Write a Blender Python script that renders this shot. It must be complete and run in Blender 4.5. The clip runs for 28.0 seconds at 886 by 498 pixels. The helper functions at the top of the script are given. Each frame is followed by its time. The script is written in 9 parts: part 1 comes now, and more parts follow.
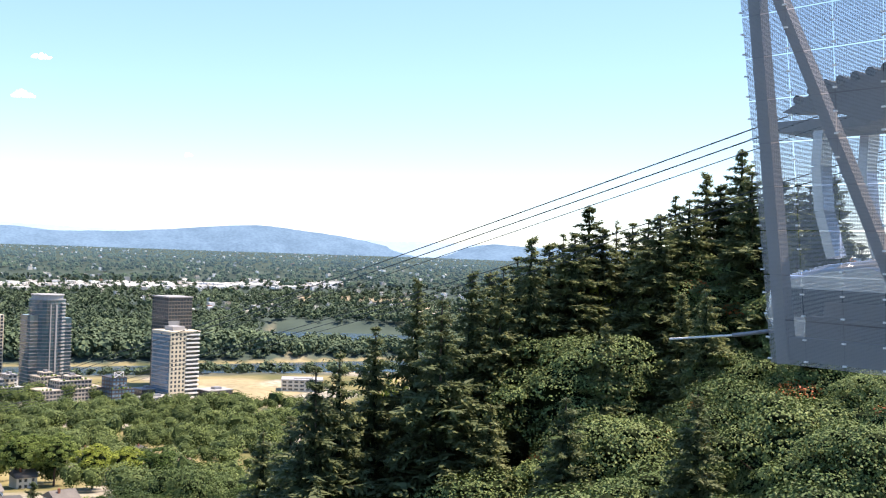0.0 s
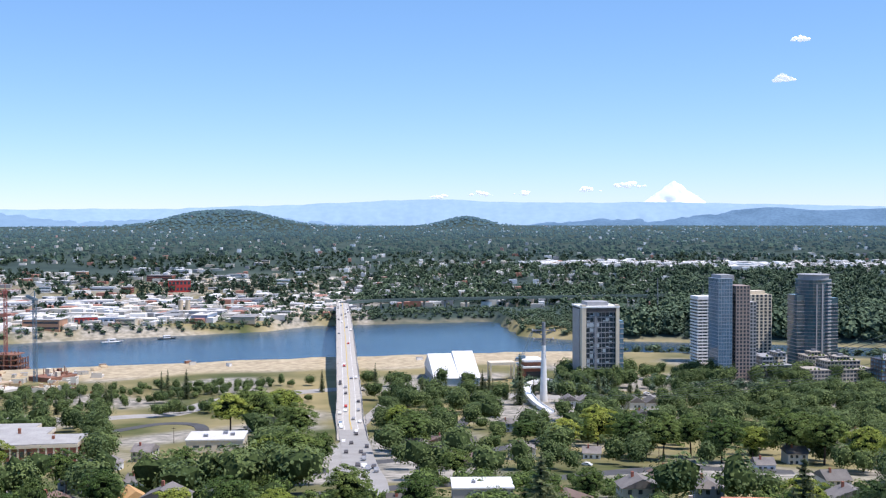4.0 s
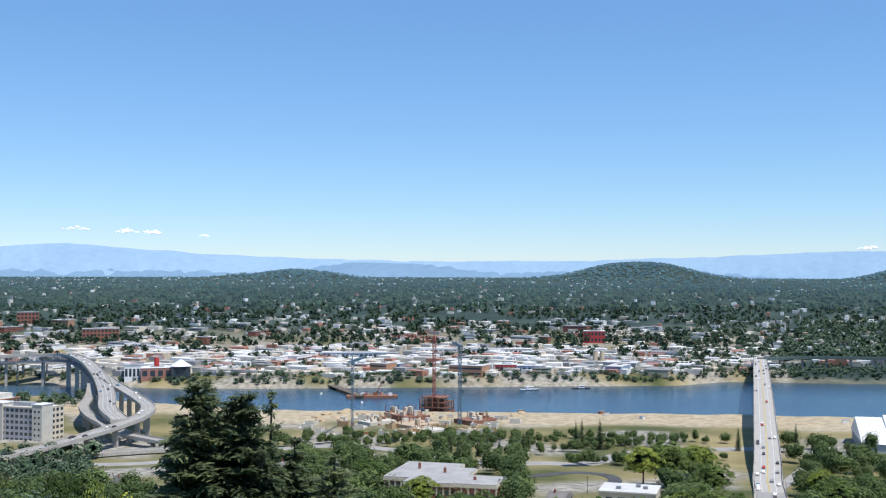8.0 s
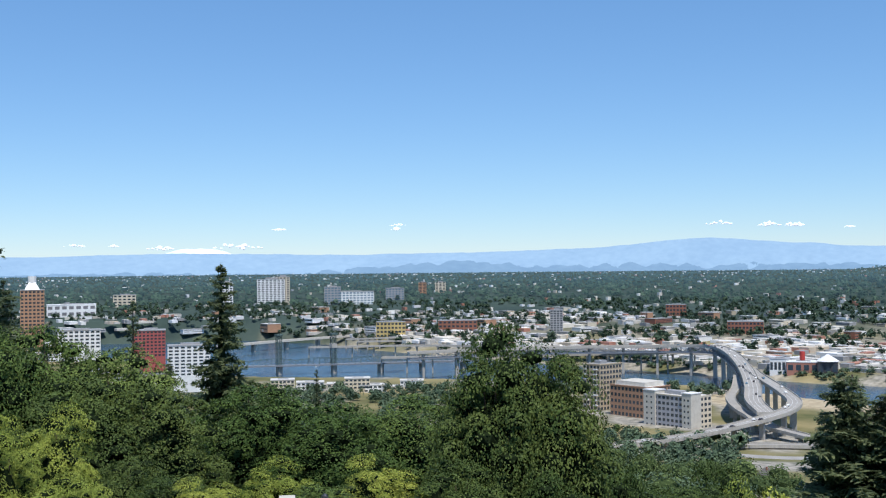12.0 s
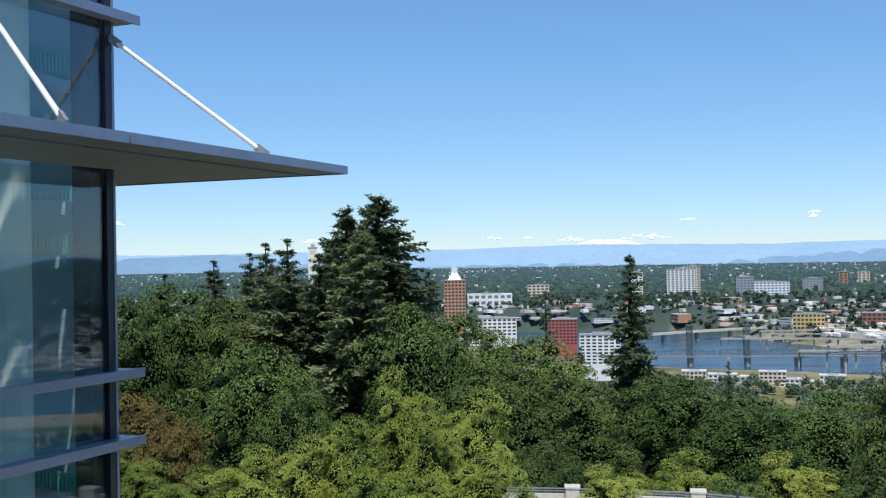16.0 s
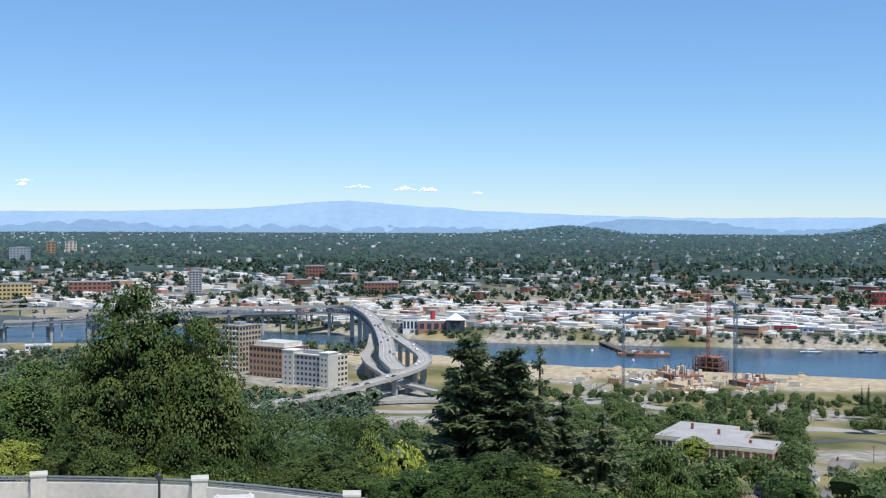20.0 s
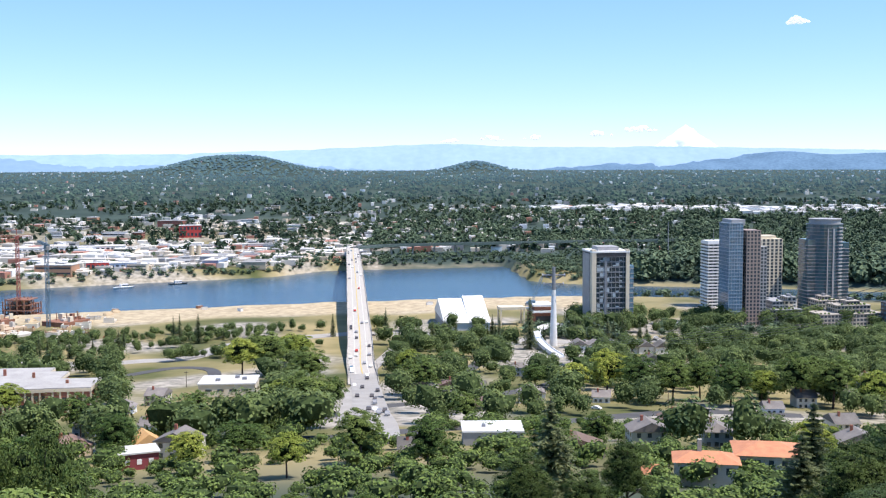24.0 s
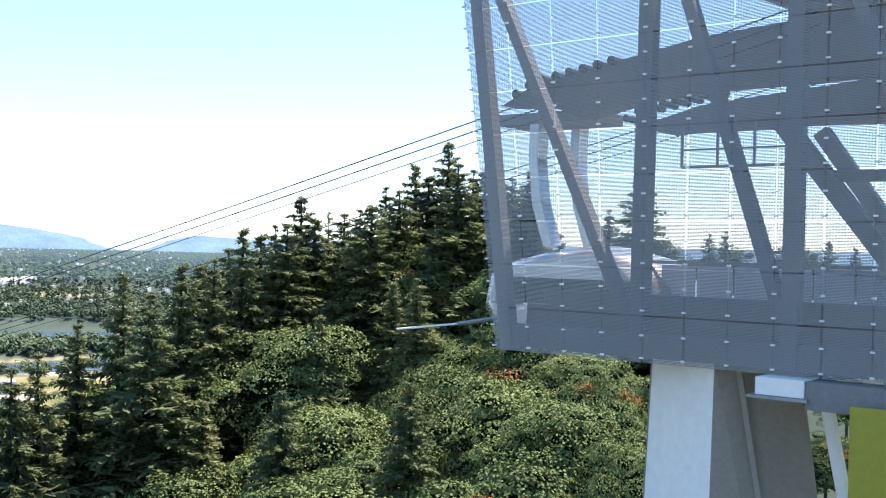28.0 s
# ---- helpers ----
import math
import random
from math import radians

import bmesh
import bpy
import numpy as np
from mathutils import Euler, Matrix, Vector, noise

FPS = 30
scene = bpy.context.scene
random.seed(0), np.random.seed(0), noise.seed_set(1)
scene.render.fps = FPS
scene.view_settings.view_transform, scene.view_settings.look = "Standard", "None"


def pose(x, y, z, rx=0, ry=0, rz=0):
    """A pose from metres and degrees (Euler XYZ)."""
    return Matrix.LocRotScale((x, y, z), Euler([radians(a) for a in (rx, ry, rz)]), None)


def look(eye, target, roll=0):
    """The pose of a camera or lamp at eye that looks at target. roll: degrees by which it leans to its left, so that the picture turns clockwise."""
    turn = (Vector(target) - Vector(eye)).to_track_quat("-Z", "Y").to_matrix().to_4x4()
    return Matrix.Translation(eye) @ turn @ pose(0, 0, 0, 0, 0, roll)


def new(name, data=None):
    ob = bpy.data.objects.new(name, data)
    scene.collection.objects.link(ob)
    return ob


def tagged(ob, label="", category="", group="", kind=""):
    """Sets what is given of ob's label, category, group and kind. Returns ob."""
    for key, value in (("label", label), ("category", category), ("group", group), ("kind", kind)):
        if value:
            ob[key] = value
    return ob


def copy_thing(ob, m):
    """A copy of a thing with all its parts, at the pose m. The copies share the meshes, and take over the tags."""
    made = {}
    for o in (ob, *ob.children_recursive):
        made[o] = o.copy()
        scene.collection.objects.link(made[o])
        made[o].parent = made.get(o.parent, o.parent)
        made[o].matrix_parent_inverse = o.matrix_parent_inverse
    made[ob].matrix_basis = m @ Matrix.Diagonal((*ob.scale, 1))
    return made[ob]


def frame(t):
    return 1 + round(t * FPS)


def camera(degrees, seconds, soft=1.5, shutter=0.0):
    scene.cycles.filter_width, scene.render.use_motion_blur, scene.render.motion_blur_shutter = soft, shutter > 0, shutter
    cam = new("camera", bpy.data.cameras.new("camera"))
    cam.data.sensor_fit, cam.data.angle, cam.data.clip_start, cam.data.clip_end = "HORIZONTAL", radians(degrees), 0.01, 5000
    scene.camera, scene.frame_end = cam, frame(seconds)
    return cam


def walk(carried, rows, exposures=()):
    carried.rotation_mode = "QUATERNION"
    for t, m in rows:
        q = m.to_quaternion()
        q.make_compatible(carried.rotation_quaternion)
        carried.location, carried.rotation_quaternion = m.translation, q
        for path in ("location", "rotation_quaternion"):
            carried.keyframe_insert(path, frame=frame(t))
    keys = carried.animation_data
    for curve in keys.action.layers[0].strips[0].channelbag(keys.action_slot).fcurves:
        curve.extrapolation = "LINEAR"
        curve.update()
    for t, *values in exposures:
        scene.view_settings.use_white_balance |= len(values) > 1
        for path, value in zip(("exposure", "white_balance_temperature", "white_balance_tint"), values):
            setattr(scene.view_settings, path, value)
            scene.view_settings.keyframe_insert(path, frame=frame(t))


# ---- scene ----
from collections import defaultdict

EYE = 150.0          # height of the camera over the river
cam = camera(43.53, 28.0, soft=1.2)


def head(east, az, pitch, roll):
    a, p = radians(az), radians(pitch)
    eye = Vector((east, 0, EYE))
    way = Vector((math.sin(a) * math.cos(p), math.cos(a) * math.cos(p), math.sin(p)))
    return look(eye, eye + way * 100, roll)


# seconds, metres east, compass bearing, tilt, lean
PATH = [
    (0, -0.7, 126.32, 0.12, 2.01),
    (0.5, -0.68, 120.3, -0.42, 1.74),
    (1, -0.67, 114.42, -0.7, 1.65),
    (1.5, -0.65, 108.9, -1.13, 1.25),
    (2, -0.63, 103.86, -1.55, 0.8),
    (2.5, -0.62, 99.42, -1.75, 0.58),
    (3, -0.6, 95.55, -1.82, 0.33),
    (3.5, -0.58, 91.92, -1.77, 0.11),
    (4, -0.57, 88.33, -1.58, -0.08),
    (4.5, -0.55, 84.78, -1.28, -0.2),
    (6.5, -0.46, 76.29, -1.05, 0.04),
    (7, -0.44, 73.79, -0.19, 0.17),
    (7.5, -0.42, 70.75, 0.7, 0.21),
    (8, -0.4, 67.19, 1.1, 0.17),
    (8.5, -0.36, 62.58, 1.31, 0.15),
    (9, -0.32, 58.07, 1.4, 0.01),
    (9.5, -0.28, 53.95, 1.38, 0.03),
    (10, -0.24, 50.13, 1.28, -0.01),
    (10.5, -0.2, 46.33, 1.16, -0.07),
    (11, -0.16, 42.52, 1.04, -0.16),
    (11.5, -0.12, 38.67, 0.93, -0.31),
    (12, -0.08, 34.88, 0.86, -0.58),
    (12.5, -0.04, 31.14, 0.85, -0.67),
    (13, 0, 27.5, 0.85, -0.72),
    (13.5, 0, 23.9, 0.85, -0.68),
    (15.5, 0, 14.65, 0.71, -1.12),
    (16, 0, 13.98, 0.64, -1.01),
    (16.5, 0, 13.68, 0.59, -0.86),
    (17, 0, 13.75, 0.54, -0.75),
    (17.5, 0, 16.5, 0.49, -0.78),
    (18, 0, 22.94, 0.31, -0.52),
    (18.5, 0, 30.78, 0.09, -0.35),
    (19, 0, 38.7, -0.22, -0.22),
    (19.5, 0, 46.42, -0.67, 0.03),
    (20, 0, 53.26, -1.19, 0.26),
    (20.5, 0, 59.05, -1.74, 0.24),
    (21, 0, 64.08, -2.28, 0.24),
    (21.5, 0, 68.97, -2.93, 0.28),
    (23.5, 0, 83.22, -4.13, -0.06),
    (24, 0, 87.8, -4.42, -0.2),
    (24.5, 0, 96.24, -4.28, -0.45),
    (25, 0, 106.1, -3.63, -0.3),
    (25.5, 0, 115.7, -2.76, 0.05),
    (26, 0, 123.95, -1.6, 0.65),
    (26.5, 0, 130.7, -0.67, 0.75),
    (27, 0, 135.87, -0.14, 1.08),
    (27.5, 0, 139.38, 0.07, 1.31),
    (28, 0, 141.31, 0.1, 1.43),
]
walk(cam, [(t, head(e, az, p, r)) for t, e, az, p, r in PATH],
     exposures=[(0, 1.0, 8000, 20), (0.5, 0.68, 7200, 19), (1, 0.33, 6500, 18), (2, 0.28, 6450, 18), (2.5, 0.4, 6800, 18), (3, 0.44, 7000, 18), (3.5, 0.36, 6700, 18), (4, 0.22, 6450, 18), (6.5, 0.15, 6450, 13), (8, 0.02, 6400, 11),
                (11, -0.08, 6400, 11), (16, -0.05, 6400, 10), (19, -0.08, 6400, 11), (20, -0.02, 6400, 11), (21, 0.17, 6500, 11), (23.5, 0.3, 6500, 15), (24.5, 0.75, 7000, 16),
                (25, 1.02, 7300, 15), (26, 1.18, 7500, 15), (28, 1.4, 7800, 16)])

# ---- sky and sun ----
SUN_AZ, SUN_EL = 196.0, 65.0
world = bpy.data.worlds.new("sky")
scene.world = world
world.use_nodes = True
wn = world.node_tree
wn.nodes.clear()
sky = wn.nodes.new("ShaderNodeTexSky")
sky.sky_type = "NISHITA"
sky.sun_disc = False
sky.sun_elevation, sky.sun_rotation = radians(SUN_EL), radians(SUN_AZ)
sky.altitude, sky.air_density, sky.dust_density, sky.ozone_density = 1500, 1.1, 0.0, 7.0
wb = wn.nodes.new("ShaderNodeBackground")
wb.inputs["Strength"].default_value = 0.115
wo = wn.nodes.new("ShaderNodeOutputWorld")
tint = wn.nodes.new("ShaderNodeMix")          # clear, slightly cool summer air
tint.data_type, tint.blend_type = "RGBA", "MULTIPLY"
tint.inputs["Factor"].default_value = 1.0
tint.inputs["B"].default_value = (0.90, 0.92, 0.90, 1)
wn.links.new(sky.outputs[0], tint.inputs["A"])
veil = wn.nodes.new("ShaderNodeMix")          # thin even blue veil over the whole sky
veil.data_type, veil.blend_type = "RGBA", "ADD"
veil.inputs["Factor"].default_value = 1.0
veil.inputs["B"].default_value = (0.26, 0.93, 2.1, 1)
wn.links.new(tint.outputs["Result"], veil.inputs["A"])
wn.links.new(veil.outputs["Result"], wb.inputs["Color"])
wn.links.new(wb.outputs[0], wo.inputs["Surface"])
lamp = bpy.data.lights.new("sun", "SUN")
lamp.energy, lamp.angle, lamp.color = 5.0, radians(0.53), (1.0, 0.95, 0.87)
sun = new("sun", lamp)
sa, se = radians(SUN_AZ), radians(SUN_EL)
sun.matrix_world = look((0, 0, 400), (-math.sin(sa) * math.cos(se) * 100, -math.cos(sa) * math.cos(se) * 100, 400 - math.sin(se) * 100))

# ---- materials ----


def nodes_of(name):
    m = bpy.data.materials.new(name)
    m.use_nodes = True
    nt = m.node_tree
    return m, nt, nt.nodes["Principled BSDF"]


def mat(name, col, col2=None, rough=0.7, metal=0.0, scale=1.0, fine=None, bump=0.0, vary=0.0, island=0.0, coords="Object", trans=0.0, spec=0.5, detail=6):
    """Procedural surface: two colours mixed by coarse and fine noise, optional bump and per-object or per-island variation."""
    m, nt, b = nodes_of(name)
    N, L = nt.nodes, nt.links
    col2 = col2 or tuple(c * 0.8 for c in col)
    tc = N.new("ShaderNodeTexCoord")
    if coords == "World":
        geo = N.new("ShaderNodeNewGeometry")
        src = geo.outputs["Position"]
    else:
        src = tc.outputs["Object"]
    n1 = N.new("ShaderNodeTexNoise")
    n1.inputs["Scale"].default_value, n1.inputs["Detail"].default_value = scale, detail
    L.new(src, n1.inputs["Vector"])
    n2 = N.new("ShaderNodeTexNoise")
    n2.inputs["Scale"].default_value, n2.inputs["Detail"].default_value = fine or scale * 9, 3
    L.new(src, n2.inputs["Vector"])
    ad = N.new("ShaderNodeMath")
    ad.operation = "MULTIPLY_ADD"
    ad.inputs[1].default_value = 0.45
    L.new(n2.outputs["Fac"], ad.inputs[0])
    mu = N.new("ShaderNodeMath")
    mu.operation = "MULTIPLY"
    mu.inputs[1].default_value = 0.55
    L.new(n1.outputs["Fac"], mu.inputs[0])
    L.new(mu.outputs[0], ad.inputs[2])
    ramp = N.new("ShaderNodeValToRGB")
    ramp.color_ramp.elements[0].position, ramp.color_ramp.elements[1].position = 0.36, 0.64
    ramp.color_ramp.elements[0].color, ramp.color_ramp.elements[1].color = (*col2, 1), (*col, 1)
    L.new(ad.outputs[0], ramp.inputs[0])
    out = ramp.outputs[0]
    for amount, kind in ((vary, "o"), (island, "i")):
        if amount:
            if kind == "o":
                rnd = N.new("ShaderNodeObjectInfo").outputs["Random"]
            else:
                rnd = N.new("ShaderNodeNewGeometry").outputs["Random Per Island"]
            mr = N.new("ShaderNodeMapRange")
            mr.inputs["To Min"].default_value, mr.inputs["To Max"].default_value = 1 - amount, 1 + amount
            L.new(rnd, mr.inputs["Value"])
            hs = N.new("ShaderNodeHueSaturation")
            L.new(mr.outputs[0], hs.inputs["Value"])
            mh = N.new("ShaderNodeMapRange")
            mh.inputs["To Min"].default_value, mh.inputs["To Max"].default_value = 0.5 + amount * 0.06, 0.5 - amount * 0.06
            L.new(rnd, mh.inputs["Value"])
            L.new(mh.outputs[0], hs.inputs["Hue"])
            L.new(out, hs.inputs["Color"])
            out = hs.outputs[0]
    L.new(out, b.inputs["Base Color"])
    b.inputs["Roughness"].default_value, b.inputs["Metallic"].default_value = rough, metal
    b.inputs["Specular IOR Level"].default_value = spec
    if bump:
        bp = N.new("ShaderNodeBump")
        bp.inputs["Strength"].default_value, bp.inputs["Distance"].default_value = bump, 0.05
        L.new(ad.outputs[0], bp.inputs["Height"])
        L.new(bp.outputs[0], b.inputs["Normal"])
    if trans:
        tr = N.new("ShaderNodeBsdfTranslucent")
        L.new(out, tr.inputs["Color"])
        mx = N.new("ShaderNodeMixShader")
        mx.inputs[0].default_value = trans
        L.new(b.outputs[0], mx.inputs[1])
        L.new(tr.outputs[0], mx.inputs[2])
        L.new(mx.outputs[0], N["Material Output"].inputs["Surface"])
    return m


def palette(name, cols, rough=0.7, scale=0.3):
    """A surface whose colour is picked per island from a list."""
    m, nt, b = nodes_of(name)
    N, L = nt.nodes, nt.links
    rnd = N.new("ShaderNodeNewGeometry").outputs["Random Per Island"]
    ramp = N.new("ShaderNodeValToRGB")
    ramp.color_ramp.interpolation = "CONSTANT"
    e = ramp.color_ramp.elements
    while len(e) < len(cols):
        e.new(0.5)
    for i, c in enumerate(cols):
        e[i].position, e[i].color = i / len(cols), (*c, 1)
    L.new(rnd, ramp.inputs[0])
    tc = N.new("ShaderNodeTexCoord")
    n1 = N.new("ShaderNodeTexNoise")
    n1.inputs["Scale"].default_value, n1.inputs["Detail"].default_value = scale, 6
    L.new(tc.outputs["Object"], n1.inputs["Vector"])
    mr = N.new("ShaderNodeMapRange")
    mr.inputs["From Min"].default_value, mr.inputs["From Max"].default_value = 0.3, 0.7
    mr.inputs["To Min"].default_value, mr.inputs["To Max"].default_value = 0.75, 1.1
    L.new(n1.outputs["Fac"], mr.inputs["Value"])
    hs = N.new("ShaderNodeHueSaturation")
    L.new(ramp.outputs[0], hs.inputs["Color"])
    L.new(mr.outputs[0], hs.inputs["Value"])
    L.new(hs.outputs[0], b.inputs["Base Color"])
    b.inputs["Roughness"].default_value = rough
    return m


LEAF = mat("leaf", (0.145, 0.21, 0.054), (0.05, 0.09, 0.026), rough=0.5, scale=0.35, fine=2.5, vary=0.35, island=0.12, trans=0.04, spec=0.09)
LEAF_MAPLE = mat("leaf_maple", (0.165, 0.225, 0.085), (0.068, 0.11, 0.042), rough=0.5, scale=0.35, fine=2.5, vary=0.35, island=0.12, trans=0.04, spec=0.09)
LEAF_LIGHT = mat("leaf_light", (0.34, 0.39, 0.08), (0.2, 0.26, 0.05), rough=0.55, scale=0.4, fine=3, vary=0.25, island=0.2, trans=0.2, spec=0.09)
LEAF_RED = mat("leaf_red", (0.6, 0.15, 0.04), (0.4, 0.14, 0.03), rough=0.6, scale=0.8, island=0.3, trans=0.25)
NEEDLE = mat("needle", (0.2, 0.24, 0.115), (0.12, 0.155, 0.078), rough=0.6, scale=0.4, fine=3, vary=0.3, island=0.25, trans=0.42, spec=0.25)
LEAF_DARK = mat("leaf_dark", (0.105, 0.15, 0.04), (0.04, 0.068, 0.02), rough=0.5, scale=0.35, fine=2.5, vary=0.3, island=0.12, trans=0.04, spec=0.09)
LEAF_BRONZE = mat("leaf_bronze", (0.2, 0.15, 0.04), (0.13, 0.1, 0.03), rough=0.55, scale=0.5, fine=3, island=0.15, trans=0.12, spec=0.2)
BARK = mat("bark", (0.13, 0.09, 0.065), (0.05, 0.038, 0.03), rough=0.9, scale=2, fine=14, bump=0.6)
# woods greens cooled towards blue, painting in some haze over the river
WOODS = mat("woods", (0.115, 0.165, 0.092), (0.055, 0.09, 0.06), rough=0.8, scale=0.02, fine=0.3, island=0.35, coords="World", spec=0.15)
FARWOODS = mat("far_woods", (0.06, 0.095, 0.055), (0.034, 0.058, 0.04), rough=0.9, scale=0.006, fine=0.06, island=0.35, coords="World", spec=0.15)
CONCRETE = mat("concrete", (0.47, 0.44, 0.39), (0.33, 0.31, 0.28), rough=0.85, scale=0.5, fine=6, bump=0.2)
CONCRETE_PALE = mat("concrete_pale", (0.6, 0.57, 0.5), (0.46, 0.43, 0.38), rough=0.85, scale=0.25, fine=4, bump=0.15)
ROADWAY = mat("roadway", (0.36, 0.34, 0.31), (0.26, 0.25, 0.23), rough=0.9, scale=0.06, fine=1.2)
ASPHALT = mat("asphalt", (0.085, 0.085, 0.085), (0.05, 0.05, 0.052), rough=0.9, scale=0.1, fine=2)
WHITE = mat("white_paint", (0.8, 0.8, 0.79), (0.7, 0.7, 0.69), rough=0.5, scale=0.3, fine=4)
CREAM = mat("cream_panel", (0.68, 0.6, 0.46), (0.57, 0.5, 0.39), rough=0.7, scale=0.2, fine=3)
GREYPANEL = mat("grey_panel", (0.36, 0.36, 0.36), (0.27, 0.27, 0.28), rough=0.6, scale=0.2, fine=3)
DARKPANEL = mat("dark_panel", (0.07, 0.065, 0.07), (0.045, 0.04, 0.045), rough=0.5, scale=0.2, fine=3)
BRICK = mat("brick_red", (0.34, 0.13, 0.085), (0.24, 0.09, 0.06), rough=0.85, scale=0.6, fine=9, vary=0.15)
BRICK_TAN = mat("brick_tan", (0.46, 0.26, 0.16), (0.36, 0.2, 0.12), rough=0.85, scale=0.4, fine=7)
STEEL = mat("painted_steel", (0.3, 0.31, 0.33), (0.2, 0.21, 0.23), rough=0.5, metal=0.3, scale=0.8, fine=8)
STEEL_DARK = mat("dark_steel", (0.06, 0.065, 0.07), (0.035, 0.04, 0.045), rough=0.45, metal=0.5, scale=0.8, fine=8)
GREENSTEEL = mat("green_steel", (0.10, 0.15, 0.13), (0.06, 0.09, 0.085), rough=0.6, scale=0.3, fine=4)
RED = mat("red_paint", (0.5, 0.05, 0.04), (0.36, 0.035, 0.03), rough=0.55, scale=0.3, fine=3)
CRANE_RED = mat("crane_red", (0.36, 0.11, 0.085), (0.28, 0.085, 0.065), rough=0.6)
CRANE_BLUE = mat("crane_blue", (0.12, 0.2, 0.26), (0.09, 0.15, 0.2), rough=0.6)
SAND = mat("sand", (0.46, 0.36, 0.23), (0.36, 0.28, 0.18), rough=0.95, scale=0.02, fine=0.3, coords="World")
SHINGLE = mat("shingle", (0.2, 0.185, 0.17), (0.12, 0.11, 0.105), rough=0.9, scale=0.3, fine=5, vary=0.4)
TILE = mat("roof_tile", (0.55, 0.24, 0.12), (0.42, 0.17, 0.09), rough=0.8, scale=0.6, fine=8)
SIDING = mat("siding", (0.62, 0.58, 0.5), (0.5, 0.47, 0.41), rough=0.7, scale=0.3, fine=5, vary=0.25)


def glass(name, col, rough=0.06, scale=0.15):
    m = mat(name, col, tuple(c * 0.55 for c in col), rough=rough, scale=scale, fine=0.5, spec=0.9)
    return m


GLASS_BLUE = glass("glass_blue", (0.16, 0.28, 0.38))
GLASS_DARK = glass("glass_dark", (0.05, 0.07, 0.09))
GLASS_TEAL = glass("glass_teal", (0.08, 0.15, 0.18))

# ---- mesh helpers ----


def mesh_np(name, V, Fq, material, k=4, smooth=False):
    """A mesh from numpy arrays of corners and k-sided faces."""
    me = bpy.data.meshes.new(name)
    V, Fq = np.asarray(V, dtype=np.float32), np.asarray(Fq, dtype=np.int32)
    me.vertices.add(len(V))
    me.vertices.foreach_set("co", V.ravel())
    me.loops.add(Fq.size)
    me.loops.foreach_set("vertex_index", Fq.ravel())
    me.polygons.add(len(Fq))
    me.polygons.foreach_set("loop_start", np.arange(0, Fq.size, k, dtype=np.int32))
    me.polygons.foreach_set("loop_total", np.full(len(Fq), k, dtype=np.int32))
    me.polygons.foreach_set("use_smooth", np.full(len(Fq), smooth, dtype=bool))
    if smooth:
        me.polygons.foreach_set("use_smooth", np.ones(len(Fq), dtype=bool))
    for mm in (material if isinstance(material, (list, tuple)) else [material]):
        me.materials.append(mm)
    me.update()
    me.validate()
    return me


def part(name, bm, material, parent, label=""):
    me = bpy.data.meshes.new(name)
    bm.to_mesh(me)
    bm.free()
    for mm in (material if isinstance(material, (list, tuple)) else [material]):
        me.materials.append(mm)
    ob = new(name, me)
    ob.parent = parent
    if label:
        ob["label"] = label
    return ob


def piece(name, me, parent, m=None, label=""):
    """An object on a shared mesh, child of parent."""
    ob = new(name, me)
    ob.parent = parent
    if m is not None:
        ob.matrix_basis = m
    if label:
        ob["label"] = label
    return ob


def thing(name, m=None, label="", category="", group="", kind=""):
    ob = new(name)
    ob.empty_display_size = 0.5
    if m is not None:
        ob.matrix_basis = m
    return tagged(ob, label, category, group, kind)


def box(bm, x0, x1, y0, y1, z0, z1, m=None, mi=0):
    vs = [Vector((x, y, z)) for z in (z0, z1) for y in (y0, y1) for x in (x0, x1)]
    if m is not None:
        vs = [m @ v for v in vs]
    v = [bm.verts.new(p) for p in vs]
    for f in ((0, 2, 3, 1), (4, 5, 7, 6), (0, 1, 5, 4), (1, 3, 7, 5), (3, 2, 6, 7), (2, 0, 4, 6)):
        bm.faces.new([v[i] for i in f]).material_index = mi
    return v


def boxes(*specs):
    bm = bmesh.new()
    for s in specs:
        box(bm, *s)
    return bm


def beam(bm, a, b, w, h=None, up=(0, 0, 1)):
    """A bar of rectangular section from a to b."""
    a, b = Vector(a), Vector(b)
    z = (b - a).normalized()
    u = Vector(up)
    if abs(z.dot(u)) > 0.98:
        u = Vector((1, 0, 0))
    x = u.cross(z).normalized()
    y = z.cross(x)
    h = h or w
    vs = [bm.verts.new(p + x * sx * w / 2 + y * sy * h / 2) for p in (a, b) for sx, sy in ((-1, -1), (1, -1), (1, 1), (-1, 1))]
    for i in range(4):
        j = (i + 1) % 4
        bm.faces.new((vs[i], vs[j], vs[4 + j], vs[4 + i]))
    bm.faces.new(vs[3::-1])
    bm.faces.new(vs[4:])


def tube(bm, pts, radii, n=8):
    """A round tapered bar through points."""
    rings = []
    for i, p in enumerate(pts):
        p = Vector(p)
        d = (Vector(pts[min(i + 1, len(pts) - 1)]) - Vector(pts[max(i - 1, 0)])).normalized()
        x = d.orthogonal().normalized() if abs(d.z) < 0.9 else Vector((1, 0, 0)).cross(d).normalized()
        y = d.cross(x)
        r = radii[i] if isinstance(radii, (list, tuple)) else radii
        rings.append([bm.verts.new(p + (x * math.cos(6.2832 * k / n) + y * math.sin(6.2832 * k / n)) * r) for k in range(n)])
    for a, b in zip(rings, rings[1:]):
        for k in range(n):
            bm.faces.new((a[k], a[(k + 1) % n], b[(k + 1) % n], b[k]))
    bm.faces.new(rings[0][::-1])
    bm.faces.new(rings[-1])
    return bm


